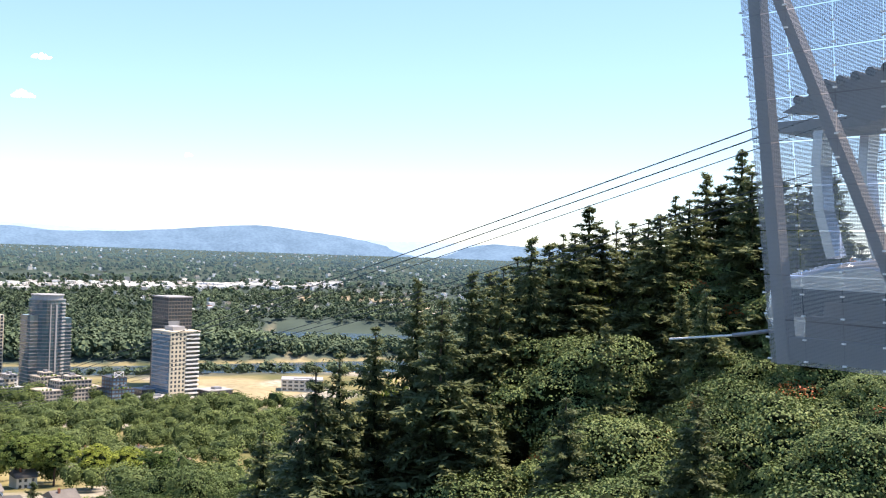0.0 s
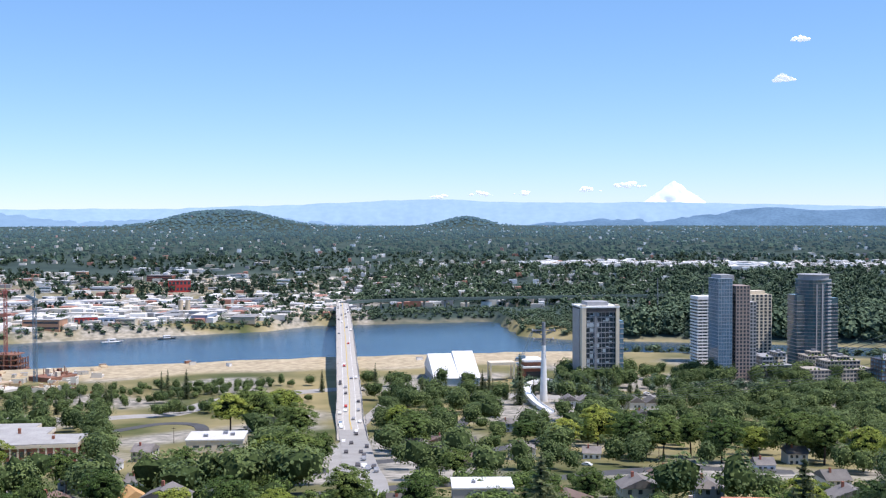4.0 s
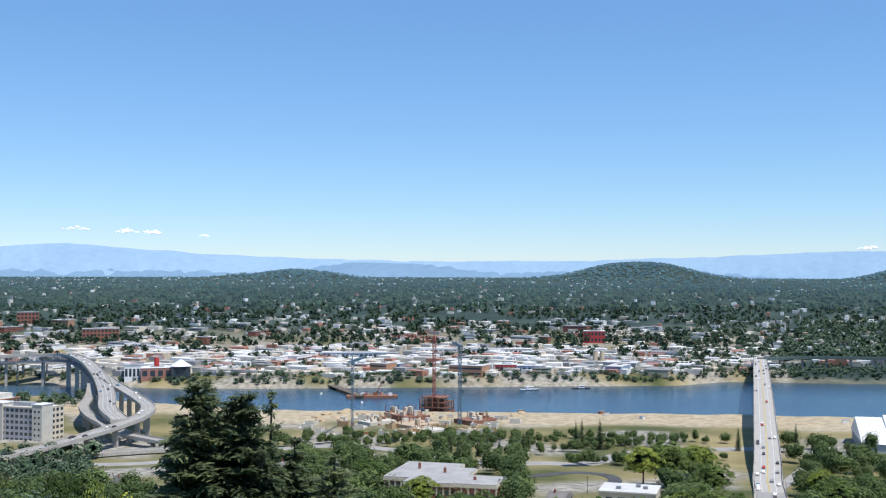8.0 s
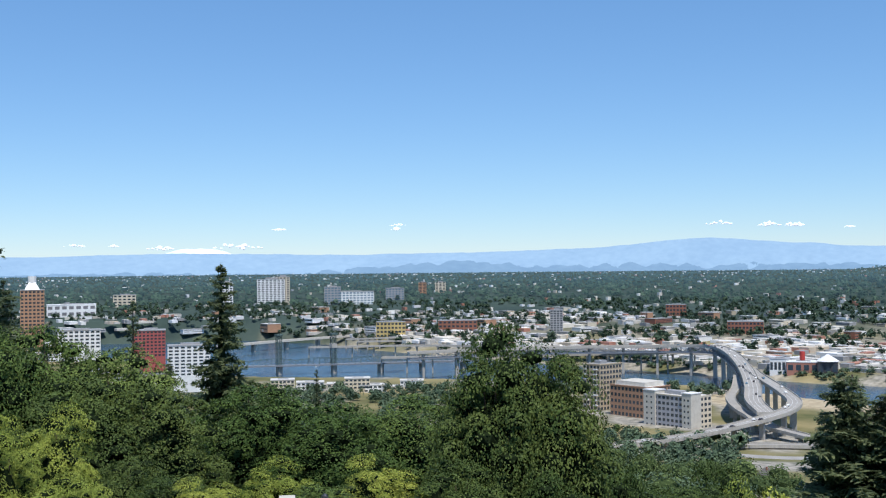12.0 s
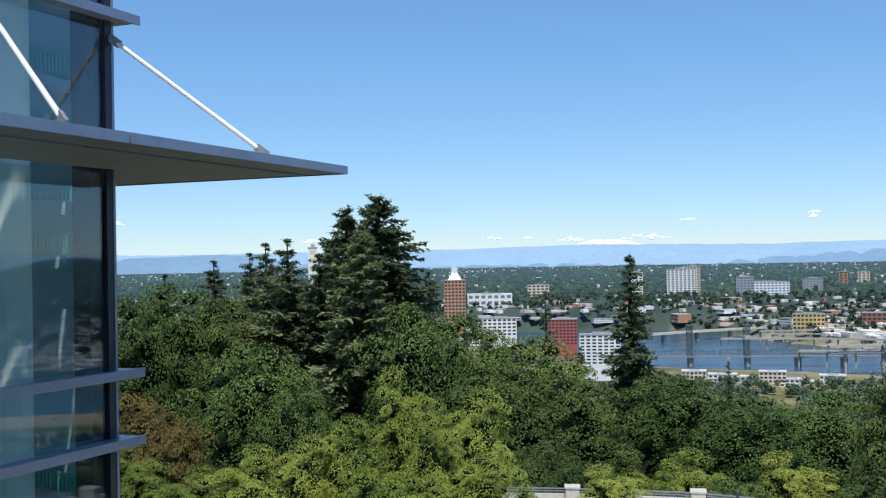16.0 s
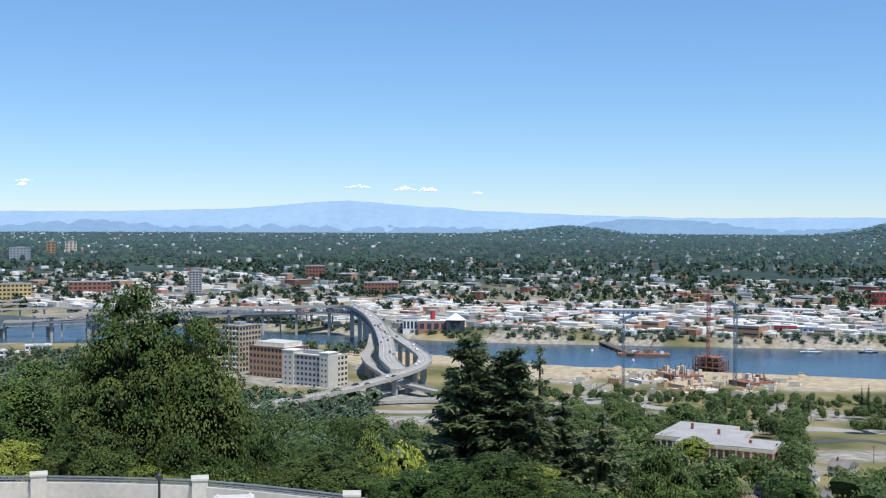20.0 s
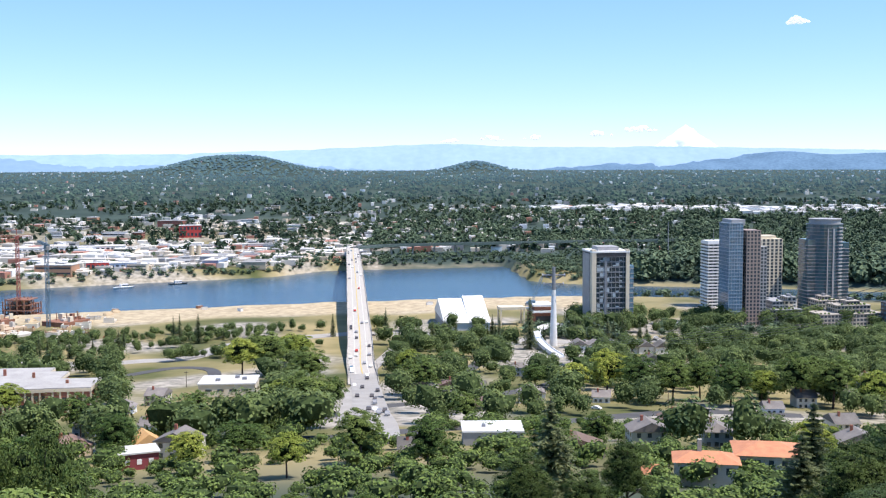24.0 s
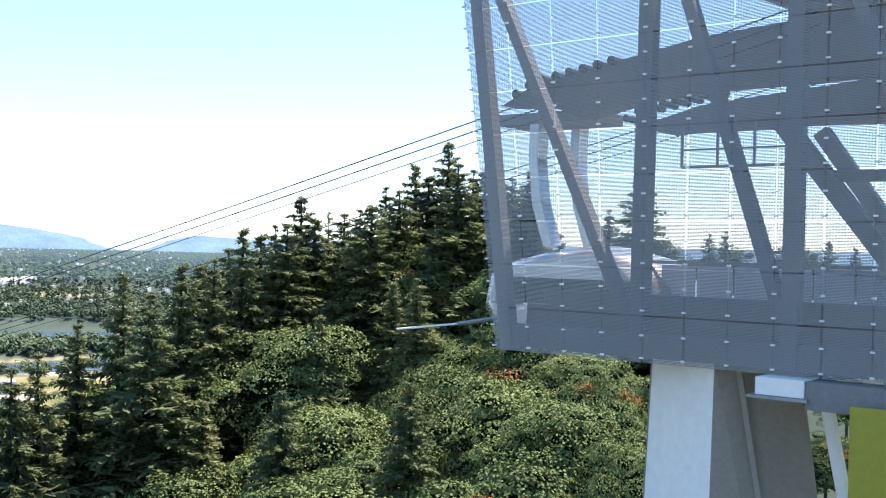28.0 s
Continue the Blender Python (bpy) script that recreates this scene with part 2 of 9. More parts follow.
def ribbon(pts, w, t, zoff=0.0):
    """A deck along points: top, bottom and sides. pts: (x, y, z); w width, t thickness."""
    bm = bmesh.new()
    prev = None
    for i, p in enumerate(pts):
        p = Vector(p)
        d = Vector(pts[min(i + 1, len(pts) - 1)]) - Vector(pts[max(i - 1, 0)])
        n = Vector((d.y, -d.x, 0)).normalized()
        ring = [bm.verts.new(p + n * s * w / 2 + Vector((0, 0, zoff - dz))) for s, dz in ((-1, 0), (1, 0), (1, t), (-1, t))]
        if prev:
            for k in range(4):
                bm.faces.new((prev[k], prev[(k + 1) % 4], ring[(k + 1) % 4], ring[k]))
        else:
            bm.faces.new(ring)
        prev = ring
    bm.faces.new(prev[::-1])
    bmesh.ops.recalc_face_normals(bm, faces=bm.faces)
    return bm


def spline(pts, n=8):
    """Catmull-Rom through points."""
    P = [Vector(p) for p in pts]
    P = [P[0] * 2 - P[1]] + P + [P[-1] * 2 - P[-2]]
    out = []
    for i in range(1, len(P) - 2):
        for k in range(n):
            t = k / n
            a, b, c, d = P[i - 1:i + 3]
            out.append(0.5 * (2 * b + (c - a) * t + (2 * a - 5 * b + 4 * c - d) * t * t + (3 * b - a - 3 * c + d) * t ** 3))
    return out + [P[-2]]


def polar(az, d, z=0.0):
    a = radians(az)
    return Vector((math.sin(a) * d, math.cos(a) * d, z))


def smooth(a, b, x):
    t = np.clip((np.asarray(x, dtype=float) - a) / (b - a), 0, 1)
    return t * t * (3 - 2 * t)


# ---- the lie of the land ----
WEST_Y = [-3000, -900, -606, -530, -400, -210, -67, 162, 374, 586, 879, 1188, 1262, 1320, 1600, 2000, 2600, 4000]
WEST_X = [960, 1040, 1106, 1131, 1153, 1186, 1192, 1136, 1062, 985, 985, 768, 680, 632, 600, 600, 720, 900]
EAST_Y = [-3000, -900, -692, -618, -447, -361, -237, -120, -60, -30, 72, 225, 280, 477, 770, 860, 1097, 1600, 1756, 1932, 2067, 2600, 4000]
EAST_X = [1200, 1240, 1264, 1272, 1293, 1321, 1342, 1366, 1400, 1610, 1577, 1540, 1459, 1354, 1194, 1158, 1119, 1040, 1036, 1040, 995, 1060, 1200]


def real_far(d):
    return d + 0.00202 * np.maximum(d - 1800, 0) ** 2


def land(x, y):
    """Height of the ground, for arrays or numbers."""
    x, y = np.asarray(x, dtype=float), np.asarray(y, dtype=float)
    d, az = np.hypot(x, y), np.degrees(np.arctan2(x, y))
    base = np.interp(d, [0, 30, 44, 60, 100, 200, 300, 440, 600, 800, 1000, 1800], [124, 122, 120, 117, 106, 84, 70, 48, 29, 16, 11, 12])
    north = np.interp(d, [0, 30, 48, 60, 130, 250, 420, 700, 1000], [139, 138.2, 137.5, 134, 126, 92, 58, 25, 11])
    wn_ = 1 - smooth(30, 58, az)
    wn_ = np.where(d < 50, 1 - smooth(60, 68, az), wn_)
    base = base * (1 - wn_) + north * wn_
    ridge = np.interp(az, [112, 118, 125, 131, 141, 160, 200], [90, 101, 115, 123, 134, 140, 142])
    prof = np.interp(d, [0, 40, 75, 130, 175, 300, 600], [0.0, 0.1, 0.55, 1, 0.96, 0.35, 0])
    hill = np.maximum(base, 112 + (ridge - 112) * prof) * 1.0
    ws = smooth(114, 122, az) * (1 - smooth(400, 600, d))
    base = base * (1 - ws) + np.where(d < 130, np.interp(d, [0, 40, 75, 130], [136, 118, 112, 112]) * (1 - prof) + ridge * prof, np.maximum(base, ridge * prof + base * (1 - prof))) * ws
    base = base - 9 * smooth(118, 122, az) * (1 - smooth(144, 149, az)) * smooth(52, 72, d) * (1 - smooth(100, 122, d))
    far = EYE - d * 138 / real_far(d)
    z = np.where(d > 1800, far, base)
    for a, dd, hgt, sx in ((75.6, 4250, 44, 110), (78.3, 4250, 50, 115), (81, 4250, 6, 150), (72, 4250, 5, 120), (89.5, 4450, 36, 80), (59.4, 4400, 30, 90), (61.4, 4430, 14, 70), (56.7, 4450, 12, 80)):
        cx, cy = math.sin(radians(a)) * dd, math.cos(radians(a)) * dd
        z = z + hgt * np.exp(-((x - cx) ** 2 + (y - cy) ** 2) / (2 * sx * sx))
    s = river(x, y)
    return np.minimum(z, np.maximum(-s * 0.35, -4))


def river(x, y):
    """Metres inside the water's edge, negative on land."""
    s = np.minimum(x - np.interp(y, WEST_Y, WEST_X), np.interp(y, EAST_Y, EAST_X) - x)
    ax, ay, bx, by = 1500, -900, 1900, -1180
    t = np.clip(((x - ax) * (bx - ax) + (y - ay) * (by - ay)) / ((bx - ax) ** 2 + (by - ay) ** 2), 0, 1)
    lag = 125 - np.hypot(x - ax - t * (bx - ax), y - ay - t * (by - ay))
    reach = np.where(np.asarray(y) > 1650, 330, 0)
    far = smooth(1980 + reach, 2150 + reach, np.hypot(x, y)) * 4000
    return np.maximum(s, lag) - far


def gz(x, y):
    return float(land(x, y))


# ground sheet: rings round the hill top, finer towards the view
azs = np.concatenate([np.arange(-12, 170, 0.4), np.arange(170, 348, 4.0)])
ds = np.concatenate([[0.02, 4, 10, 20], np.arange(28, 140, 5), np.arange(140, 600, 14), np.arange(600, 1950, 12), np.arange(1950, 4960, 60), [4970]])
A, D = np.meshgrid(np.radians(azs), ds)
X, Y = np.sin(A) * D, np.cos(A) * D
Z = land(X, Y)
nd, na = A.shape
idx = np.arange(nd * na).reshape(nd, na)
nxt = np.roll(idx, -1, axis=1)
quads = np.stack([idx[:-1], idx[1:], nxt[1:], nxt[:-1]], axis=-1).reshape(-1, 4)


def ground_material():
    m, nt, b = nodes_of("ground")
    N, L = nt.nodes, nt.links
    geo = N.new("ShaderNodeNewGeometry")
    n1 = N.new("ShaderNodeTexNoise")
    n1.inputs["Scale"].default_value, n1.inputs["Detail"].default_value = 0.012, 7
    n2 = N.new("ShaderNodeTexNoise")
    n2.inputs["Scale"].default_value, n2.inputs["Detail"].default_value = 0.15, 6
    for n in (n1, n2):
        L.new(geo.outputs["Position"], n.inputs["Vector"])
    r1 = N.new("ShaderNodeValToRGB")
    for e, p, c in zip(r1.color_ramp.elements, (0.35, 0.65), ((0.075, 0.09, 0.035), (0.30, 0.25, 0.13))):
        e.position, e.color = p, (*c, 1)
    L.new(n1.outputs["Fac"], r1.inputs[0])
    r2 = N.new("ShaderNodeValToRGB")
    for e, p, c in zip(r2.color_ramp.elements, (0.3, 0.7), ((0.30, 0.25, 0.17), (0.5, 0.42, 0.29))):
        e.position, e.color = p, (*c, 1)
    L.new(n2.outputs["Fac"], r2.inputs[0])
    r3 = N.new("ShaderNodeValToRGB")
    for e, p, c in zip(r3.color_ramp.elements, (0.35, 0.65), ((0.17, 0.165, 0.14), (0.40, 0.37, 0.32))):
        e.position, e.color = p, (*c, 1)
    L.new(n2.outputs["Fac"], r3.inputs[0])
    out = r1.outputs[0]
    r4 = N.new("ShaderNodeValToRGB")
    for e, p, c in zip(r4.color_ramp.elements, (0.35, 0.65), ((0.035, 0.055, 0.05), (0.06, 0.088, 0.075))):
        e.position, e.color = p, (*c, 1)
    L.new(n1.outputs["Fac"], r4.inputs[0])
    for attr, rr in (("woody", r4), ("paved", r3), ("sandy", r2)):
        at = N.new("ShaderNodeAttribute")
        at.attribute_name = attr
        mx = N.new("ShaderNodeMix")
        mx.data_type = "RGBA"
        L.new(at.outputs["Fac"], mx.inputs["Factor"])
        L.new(out, mx.inputs["A"])
        L.new(rr.outputs[0], mx.inputs["B"])
        out = mx.outputs["Result"]
    L.new(out, b.inputs["Base Color"])
    b.inputs["Roughness"].default_value = 0.95
    b.inputs["Specular IOR Level"].default_value = 0.08
    return m


gme = mesh_np("ground", np.stack([X.ravel(), Y.ravel(), Z.ravel()], 1), quads, ground_material(), smooth=True)
rv = river(X.ravel(), Y.ravel())
dd_, aa_ = D.ravel(), np.degrees(A.ravel())
jit = np.array([noise.noise((x * 0.012, y * 0.012, 0)) for x, y in zip(X.ravel(), Y.ravel())])
shore = smooth(-150, -100, rv + jit * 50) * (1 - smooth(-2, 3, rv))
westbank = X.ravel() < np.interp(Y.ravel(), WEST_Y, WEST_X) + 40
sandy = np.where(westbank, shore * (Y.ravel() > -700) * (Y.ravel() < 800) * np.where(Y.ravel() < -130, 0.12, 1), smooth(-16, -7, rv + jit * 10) * (1 - smooth(-3, 2, rv)) * 0.3)
lg_t = np.clip(((X.ravel() - 1500) * 400 - (Y.ravel() + 900) * 280) / 238400, 0, 1)
lagoon = 125 - np.hypot(X.ravel() - 1500 - lg_t * 400, Y.ravel() + 900 + lg_t * 280)
sandy = np.maximum(sandy, smooth(-75, -50, lagoon + jit * 30) * (1 - smooth(-3, 2, lagoon)) * (dd_ > 1850) * (aa_ > 118.9) * 0.9)
south_bank = ~westbank & (Y.ravel() < -130) & (dd_ < 1600)
sandy = np.where(south_bank, sandy * smooth(-9, -6, rv), sandy)
sandy = np.maximum(sandy, np.where(~westbank & (Y.ravel() < 150), smooth(0.5, 0.75, jit) * smooth(-260, -60, rv) * 0.6, 0))
paved = np.where(~westbank & (Y.ravel() > 150) & (dd_ < 2750), smooth(-0.3, 0.2, jit + 0.1) * 0.9 * (1 - smooth(1900, 2350, dd_)), 0)
paved = np.maximum(paved, np.where(westbank & (dd_ > 340) & (dd_ < 1500), smooth(0.0, 0.25, jit), 0))
ee_ = np.degrees(np.arctan2(Z.ravel() - EYE, dd_))
sandy = np.maximum(sandy, smooth(113.3, 114.2, aa_ + jit) * (1 - smooth(118.8, 119.6, aa_ + jit)) * smooth(-8.4, -8.2, ee_ + jit * 0.2) * (1 - smooth(-6.95, -6.8, ee_ + jit * 0.2)) * 0.55)
paved = np.maximum(paved, (aa_ > 100.5) * (aa_ < 113.5) * smooth(-9.2, -8.9, ee_) * (1 - smooth(-7.5, -7.3, ee_ + jit * 0.2)) * westbank * 0.85)
woody = np.maximum(smooth(1950, 2350, dd_), (aa_ > 84) * smooth(1450, 1600, dd_))
woody = np.maximum(woody, 1 - smooth(200, 330, dd_))
woody = np.maximum(woody, (~westbank & (Y.ravel() < -130)) * smooth(-4, -10, -np.abs(rv)) * 1.0)
woody = np.maximum(woody, westbank * (Y.ravel() < -215) * smooth(-75, -55, rv + jit * 25))
for nm, arr in (("sandy", sandy), ("paved", paved), ("woody", woody)):
    at_ = gme.attributes.new(nm, "FLOAT", "POINT")
    at_.data.foreach_set("value", arr.astype(np.float32))
tagged(new("ground", gme), "green and dry hillside running down to river flats", "ground", kind="structure")

# water
m, nt, b = nodes_of("water")
N, L = nt.nodes, nt.links
b.inputs["Base Color"].default_value = (0.035, 0.075, 0.11, 1)
b.inputs["Roughness"].default_value = 0.22
b.inputs["IOR"].default_value = 1.33
geo = N.new("ShaderNodeNewGeometry")
n1 = N.new("ShaderNodeTexNoise")
n1.inputs["Scale"].default_value, n1.inputs["Detail"].default_value = 0.25, 6
L.new(geo.outputs["Position"], n1.inputs["Vector"])
bp = N.new("ShaderNodeBump")
bp.inputs["Strength"].default_value, bp.inputs["Distance"].default_value = 0.5, 0.6
L.new(n1.outputs["Fac"], bp.inputs["Height"])
L.new(bp.outputs[0], b.inputs["Normal"])
n3 = N.new("ShaderNodeTexNoise")
n3.inputs["Scale"].default_value, n3.inputs["Detail"].default_value = 0.006, 5
L.new(geo.outputs["Position"], n3.inputs["Vector"])
r = N.new("ShaderNodeValToRGB")
for e, p, c in zip(r.color_ramp.elements, (0.35, 0.68), ((0.028, 0.062, 0.10), (0.05, 0.10, 0.14))):
    e.position, e.color = p, (*c, 1)
L.new(n3.outputs["Fac"], r.inputs[0])
L.new(r.outputs[0], b.inputs["Base Color"])
WATER = m
tagged(new("water", mesh_np("water", [(480, -3600, 0), (2300, -3600, 0), (2300, 4200, 0), (480, 4200, 0)], [(0, 1, 2, 3)], WATER)),
       "calm blue river with faint ripples", "river", kind="structure")

# ---- far ranges, as backdrop ----


# backdrop colour that also glows, painting in air haze or sunlit brightness
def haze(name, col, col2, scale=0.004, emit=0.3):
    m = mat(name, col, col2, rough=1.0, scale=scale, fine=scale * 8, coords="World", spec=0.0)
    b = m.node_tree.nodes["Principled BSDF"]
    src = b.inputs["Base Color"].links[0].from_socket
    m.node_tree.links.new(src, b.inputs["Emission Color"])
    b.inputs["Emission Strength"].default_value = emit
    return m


def far_range(name, d, a0, a1, az_pts, el_pts, rough_, material, label, seed):
    az = np.arange(a0, a1 + 0.01, 0.12)
    el = np.interp(az, az_pts, el_pts)
    k = np.ones(9) / 9
    el = np.convolve(np.pad(el, 4, mode="edge"), k, mode="valid")
    el = el + np.array([noise.fractal((a * 0.7, seed, 0), 1.0, 2.0, 5) for a in az]) * rough_
    rows_ = []
    n = 7
    for j in range(n):
        f = j / (n - 1)
        dj = d - 260 * (1 - f)
        lift = f ** 0.8
        ej = -0.7 + (el + 0.7) * lift
        wob = np.array([noise.fractal((a * 1.4, seed + j * 0.7, 3), 1.0, 2.0, 4) for a in az]) * 22 * (1 - f)
        rows_.append(np.stack([np.sin(np.radians(az)) * (dj + wob), np.cos(np.radians(az)) * (dj + wob), EYE + dj * np.tan(np.radians(ej))], 1))
    V = np.concatenate(rows_)
    na_ = len(az)
    ii = np.arange(n * na_).reshape(n, na_)
    q = np.stack([ii[:-1, :-1], ii[:-1, 1:], ii[1:, 1:], ii[1:, :-1]], -1).reshape(-1, 4)
    tagged(new(name, mesh_np(name, V, q, material, smooth=True)), label, "hills", kind="structure")


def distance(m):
    """Paints air haze onto a far backdrop material: a blue glow, stronger the farther it lies."""
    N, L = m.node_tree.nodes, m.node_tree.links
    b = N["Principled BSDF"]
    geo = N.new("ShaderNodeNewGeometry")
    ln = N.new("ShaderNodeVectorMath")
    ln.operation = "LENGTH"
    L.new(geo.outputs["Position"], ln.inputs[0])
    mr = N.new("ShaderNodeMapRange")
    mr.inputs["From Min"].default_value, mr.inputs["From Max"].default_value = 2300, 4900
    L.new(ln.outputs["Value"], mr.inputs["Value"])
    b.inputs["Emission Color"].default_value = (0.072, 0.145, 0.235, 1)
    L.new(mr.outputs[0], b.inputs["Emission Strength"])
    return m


# air haze over the ranges put into blue base colour and glow
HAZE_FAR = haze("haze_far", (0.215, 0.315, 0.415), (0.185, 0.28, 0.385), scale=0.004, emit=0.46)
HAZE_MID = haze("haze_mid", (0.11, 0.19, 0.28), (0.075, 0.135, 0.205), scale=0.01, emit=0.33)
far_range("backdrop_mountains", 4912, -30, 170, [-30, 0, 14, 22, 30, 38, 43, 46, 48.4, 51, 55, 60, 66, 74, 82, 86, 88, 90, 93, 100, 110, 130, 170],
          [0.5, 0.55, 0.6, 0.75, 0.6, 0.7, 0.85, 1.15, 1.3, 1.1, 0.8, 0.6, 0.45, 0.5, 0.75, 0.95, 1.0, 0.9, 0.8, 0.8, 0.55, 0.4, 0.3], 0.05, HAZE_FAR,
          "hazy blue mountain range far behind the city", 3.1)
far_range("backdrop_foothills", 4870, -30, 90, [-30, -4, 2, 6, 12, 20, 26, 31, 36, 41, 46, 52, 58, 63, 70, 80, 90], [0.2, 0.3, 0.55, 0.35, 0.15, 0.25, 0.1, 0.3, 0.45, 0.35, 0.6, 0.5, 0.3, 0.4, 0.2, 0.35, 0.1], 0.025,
          haze("haze_near", (0.15, 0.235, 0.325), (0.125, 0.205, 0.295), scale=0.003, emit=0.46), "foothills in front of the mountains, blue from painted haze", 6.3)
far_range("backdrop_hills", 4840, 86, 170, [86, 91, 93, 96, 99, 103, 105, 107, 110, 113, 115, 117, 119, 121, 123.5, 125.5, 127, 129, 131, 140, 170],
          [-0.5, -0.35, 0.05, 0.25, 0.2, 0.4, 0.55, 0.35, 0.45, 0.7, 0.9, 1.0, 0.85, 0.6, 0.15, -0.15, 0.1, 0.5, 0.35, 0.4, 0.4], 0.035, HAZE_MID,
          "wooded hills beyond the plain, blue-grey from painted haze", 9.7)


# ---- trees ----
rng = np.random.default_rng(7)


def leaf_quads(P, Nrm, size, jitter=0.6):
    """One small quad at each point, roughly facing the given normal. P, Nrm (n,3); size (n,)."""
    n = len(P)
    nn = Nrm + rng.normal(0, jitter, (n, 3))
    nn /= np.linalg.norm(nn, axis=1)[:, None] + 1e-9
    r = rng.normal(0, 1, (n, 3))
    u = np.cross(nn, r)
    u /= np.linalg.norm(u, axis=1)[:, None] + 1e-9
    v = np.cross(nn, u)
    s = np.asarray(size)[:, None] * rng.uniform(0.65, 1.25, (n, 1))
    asp = rng.uniform(0.55, 0.95, (n, 1))
    bend = nn * s * rng.uniform(-0.25, 0.25, (n, 1))
    c = [P - u * s * 0.5, P + v * s * asp * 0.5 + bend, P + u * s * 0.5, P - v * s * asp * 0.5 + bend]
    V = np.stack(c, 1).reshape(-1, 3)
    return V, np.arange(n * 4).reshape(n, 4)


# crown cores: the shade inside foliage is put into these dark base colours
SHADE_INNER = mat("shade_leaves", (0.016, 0.026, 0.01), (0.007, 0.012, 0.005), rough=0.9, scale=1.6, fine=5, bump=1.0, spec=0.04)


SHADE_HEART = mat("shade_heart", (0.06, 0.088, 0.032), (0.028, 0.044, 0.017), rough=0.9, scale=0.9, fine=5, bump=0.8, coords="World", spec=0.04)


SHADE_FIR = mat("shade_needles", (0.035, 0.052, 0.024), (0.014, 0.022, 0.011), rough=0.9, scale=1.2, fine=5, spec=0.04)


def unit(n):
    v = rng.normal(0, 1, (n, 3))
    return v / np.linalg.norm(v, axis=1)[:, None]


def broadleaf(name, r, h, lobes, per, leaf, material, red=0.0, low=0.84, bough=(0.12, 0.25)):
    """A broad-leaved tree of crown radius r and height h, foot at the origin: trunk with limbs, and a crown of many leafy boughs, each a flat dome of leaves."""
    root = thing(name)
    bm = bmesh.new()
    ch = h * low
    cz = h - ch * 0.5
    lean = rng.normal(0, 0.03, 2) * h
    tube(bm, [(0, 0, -1.5), (lean[0] * 0.3, lean[1] * 0.3, h * 0.25), (lean[0], lean[1], h * 0.6), (lean[0], lean[1], h * 0.85)], [0.035 * h * 0.7, 0.018 * h, 0.012 * h, 0.004 * h], 7)
    # boughs spread evenly over the crown, with an uneven outline
    k = np.arange(lobes)
    cosz = 0.98 - 1.62 * (k + 0.5) / lobes
    ang = k * 2.39996 + rng.uniform(-0.3, 0.3, lobes)
    sn = np.sqrt(np.clip(1 - cosz ** 2, 0, 1))
    u = np.stack([np.cos(ang) * sn, np.sin(ang) * sn, cosz], 1)
    big = np.array([1 + 0.5 * noise.noise(Vector(q) * 1.9 + Vector((r, h, lobes))) for q in u])
    LP, LN, LS = [], [], []
    for i, q in enumerate(u):
        rr = r * rng.uniform(*bough)
        out = rng.uniform(0.62, 1.06) * big[i]
        c = np.array([q[0] * (r - rr * 0.7) * out, q[1] * (r - rr * 0.7) * out, cz + q[2] * (ch * 0.5 - rr * 0.5) * min(out, 1.03)])
        if i % 8 == 0:
            tube(bm, [(lean[0] * 0.5, lean[1] * 0.5, h * 0.32), tuple(c * 0.6 + np.array([0, 0, cz * 0.3])), tuple(c)], [0.009 * h, 0.006 * h, 0.002 * h], 5)
        w = unit(per)
        w[:, 2] = np.abs(w[:, 2]) * np.where(rng.uniform(0, 1, per) < 0.16, -0.5, 1.0)
        shell = rng.uniform(0.86, 1.06, (per, 1)) * (1 + 0.16 * np.sin(w @ rng.normal(0, 3.2, (3, 1)) + i))
        P = c + w * rr * shell * np.array([1.25, 1.25, 0.68])
        P[:, 2] -= 0.22 * ((P[:, 0] - c[0]) * q[0] + (P[:, 1] - c[1]) * q[1])
        LP.append(P)
        LN.append(w * 0.95 + q * 0.25 + np.array([0, 0, 0.15]))
        LS.append(np.full(per, leaf))
    V, Fq = leaf_quads(np.concatenate(LP), np.concatenate(LN), np.concatenate(LS), 0.36)
    part("trunk", bm, BARK, root)
    # solid core of the crown, inner shade painted as near-black green
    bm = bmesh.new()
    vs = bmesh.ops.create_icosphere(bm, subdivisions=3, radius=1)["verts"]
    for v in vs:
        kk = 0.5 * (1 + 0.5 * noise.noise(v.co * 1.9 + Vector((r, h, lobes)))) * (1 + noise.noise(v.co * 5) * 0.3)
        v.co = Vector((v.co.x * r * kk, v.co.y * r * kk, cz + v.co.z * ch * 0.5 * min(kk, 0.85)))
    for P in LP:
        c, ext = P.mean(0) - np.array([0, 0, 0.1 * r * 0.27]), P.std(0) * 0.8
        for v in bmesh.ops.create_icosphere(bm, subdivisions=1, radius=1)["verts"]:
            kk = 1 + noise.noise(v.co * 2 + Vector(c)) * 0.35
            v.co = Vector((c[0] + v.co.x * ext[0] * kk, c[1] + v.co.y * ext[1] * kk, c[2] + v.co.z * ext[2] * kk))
    part("inner_crown", bm, SHADE_INNER, root)
    if red:
        # turning leaves at the ends of a few upper boughs
        is_red = np.zeros(len(Fq), dtype=bool)
        for i in range(2, lobes * 2 // 3, 7):
            seg = slice(i * per, (i + 1) * per)
            is_red[seg] = rng.uniform(0, 1, per) < red
        Q = V.reshape(-1, 4, 3)
        for nm, sel, mm in (("crown", ~is_red, material), ("turning_leaves", is_red, LEAF_RED)):
            vv = Q[sel].reshape(-1, 3)
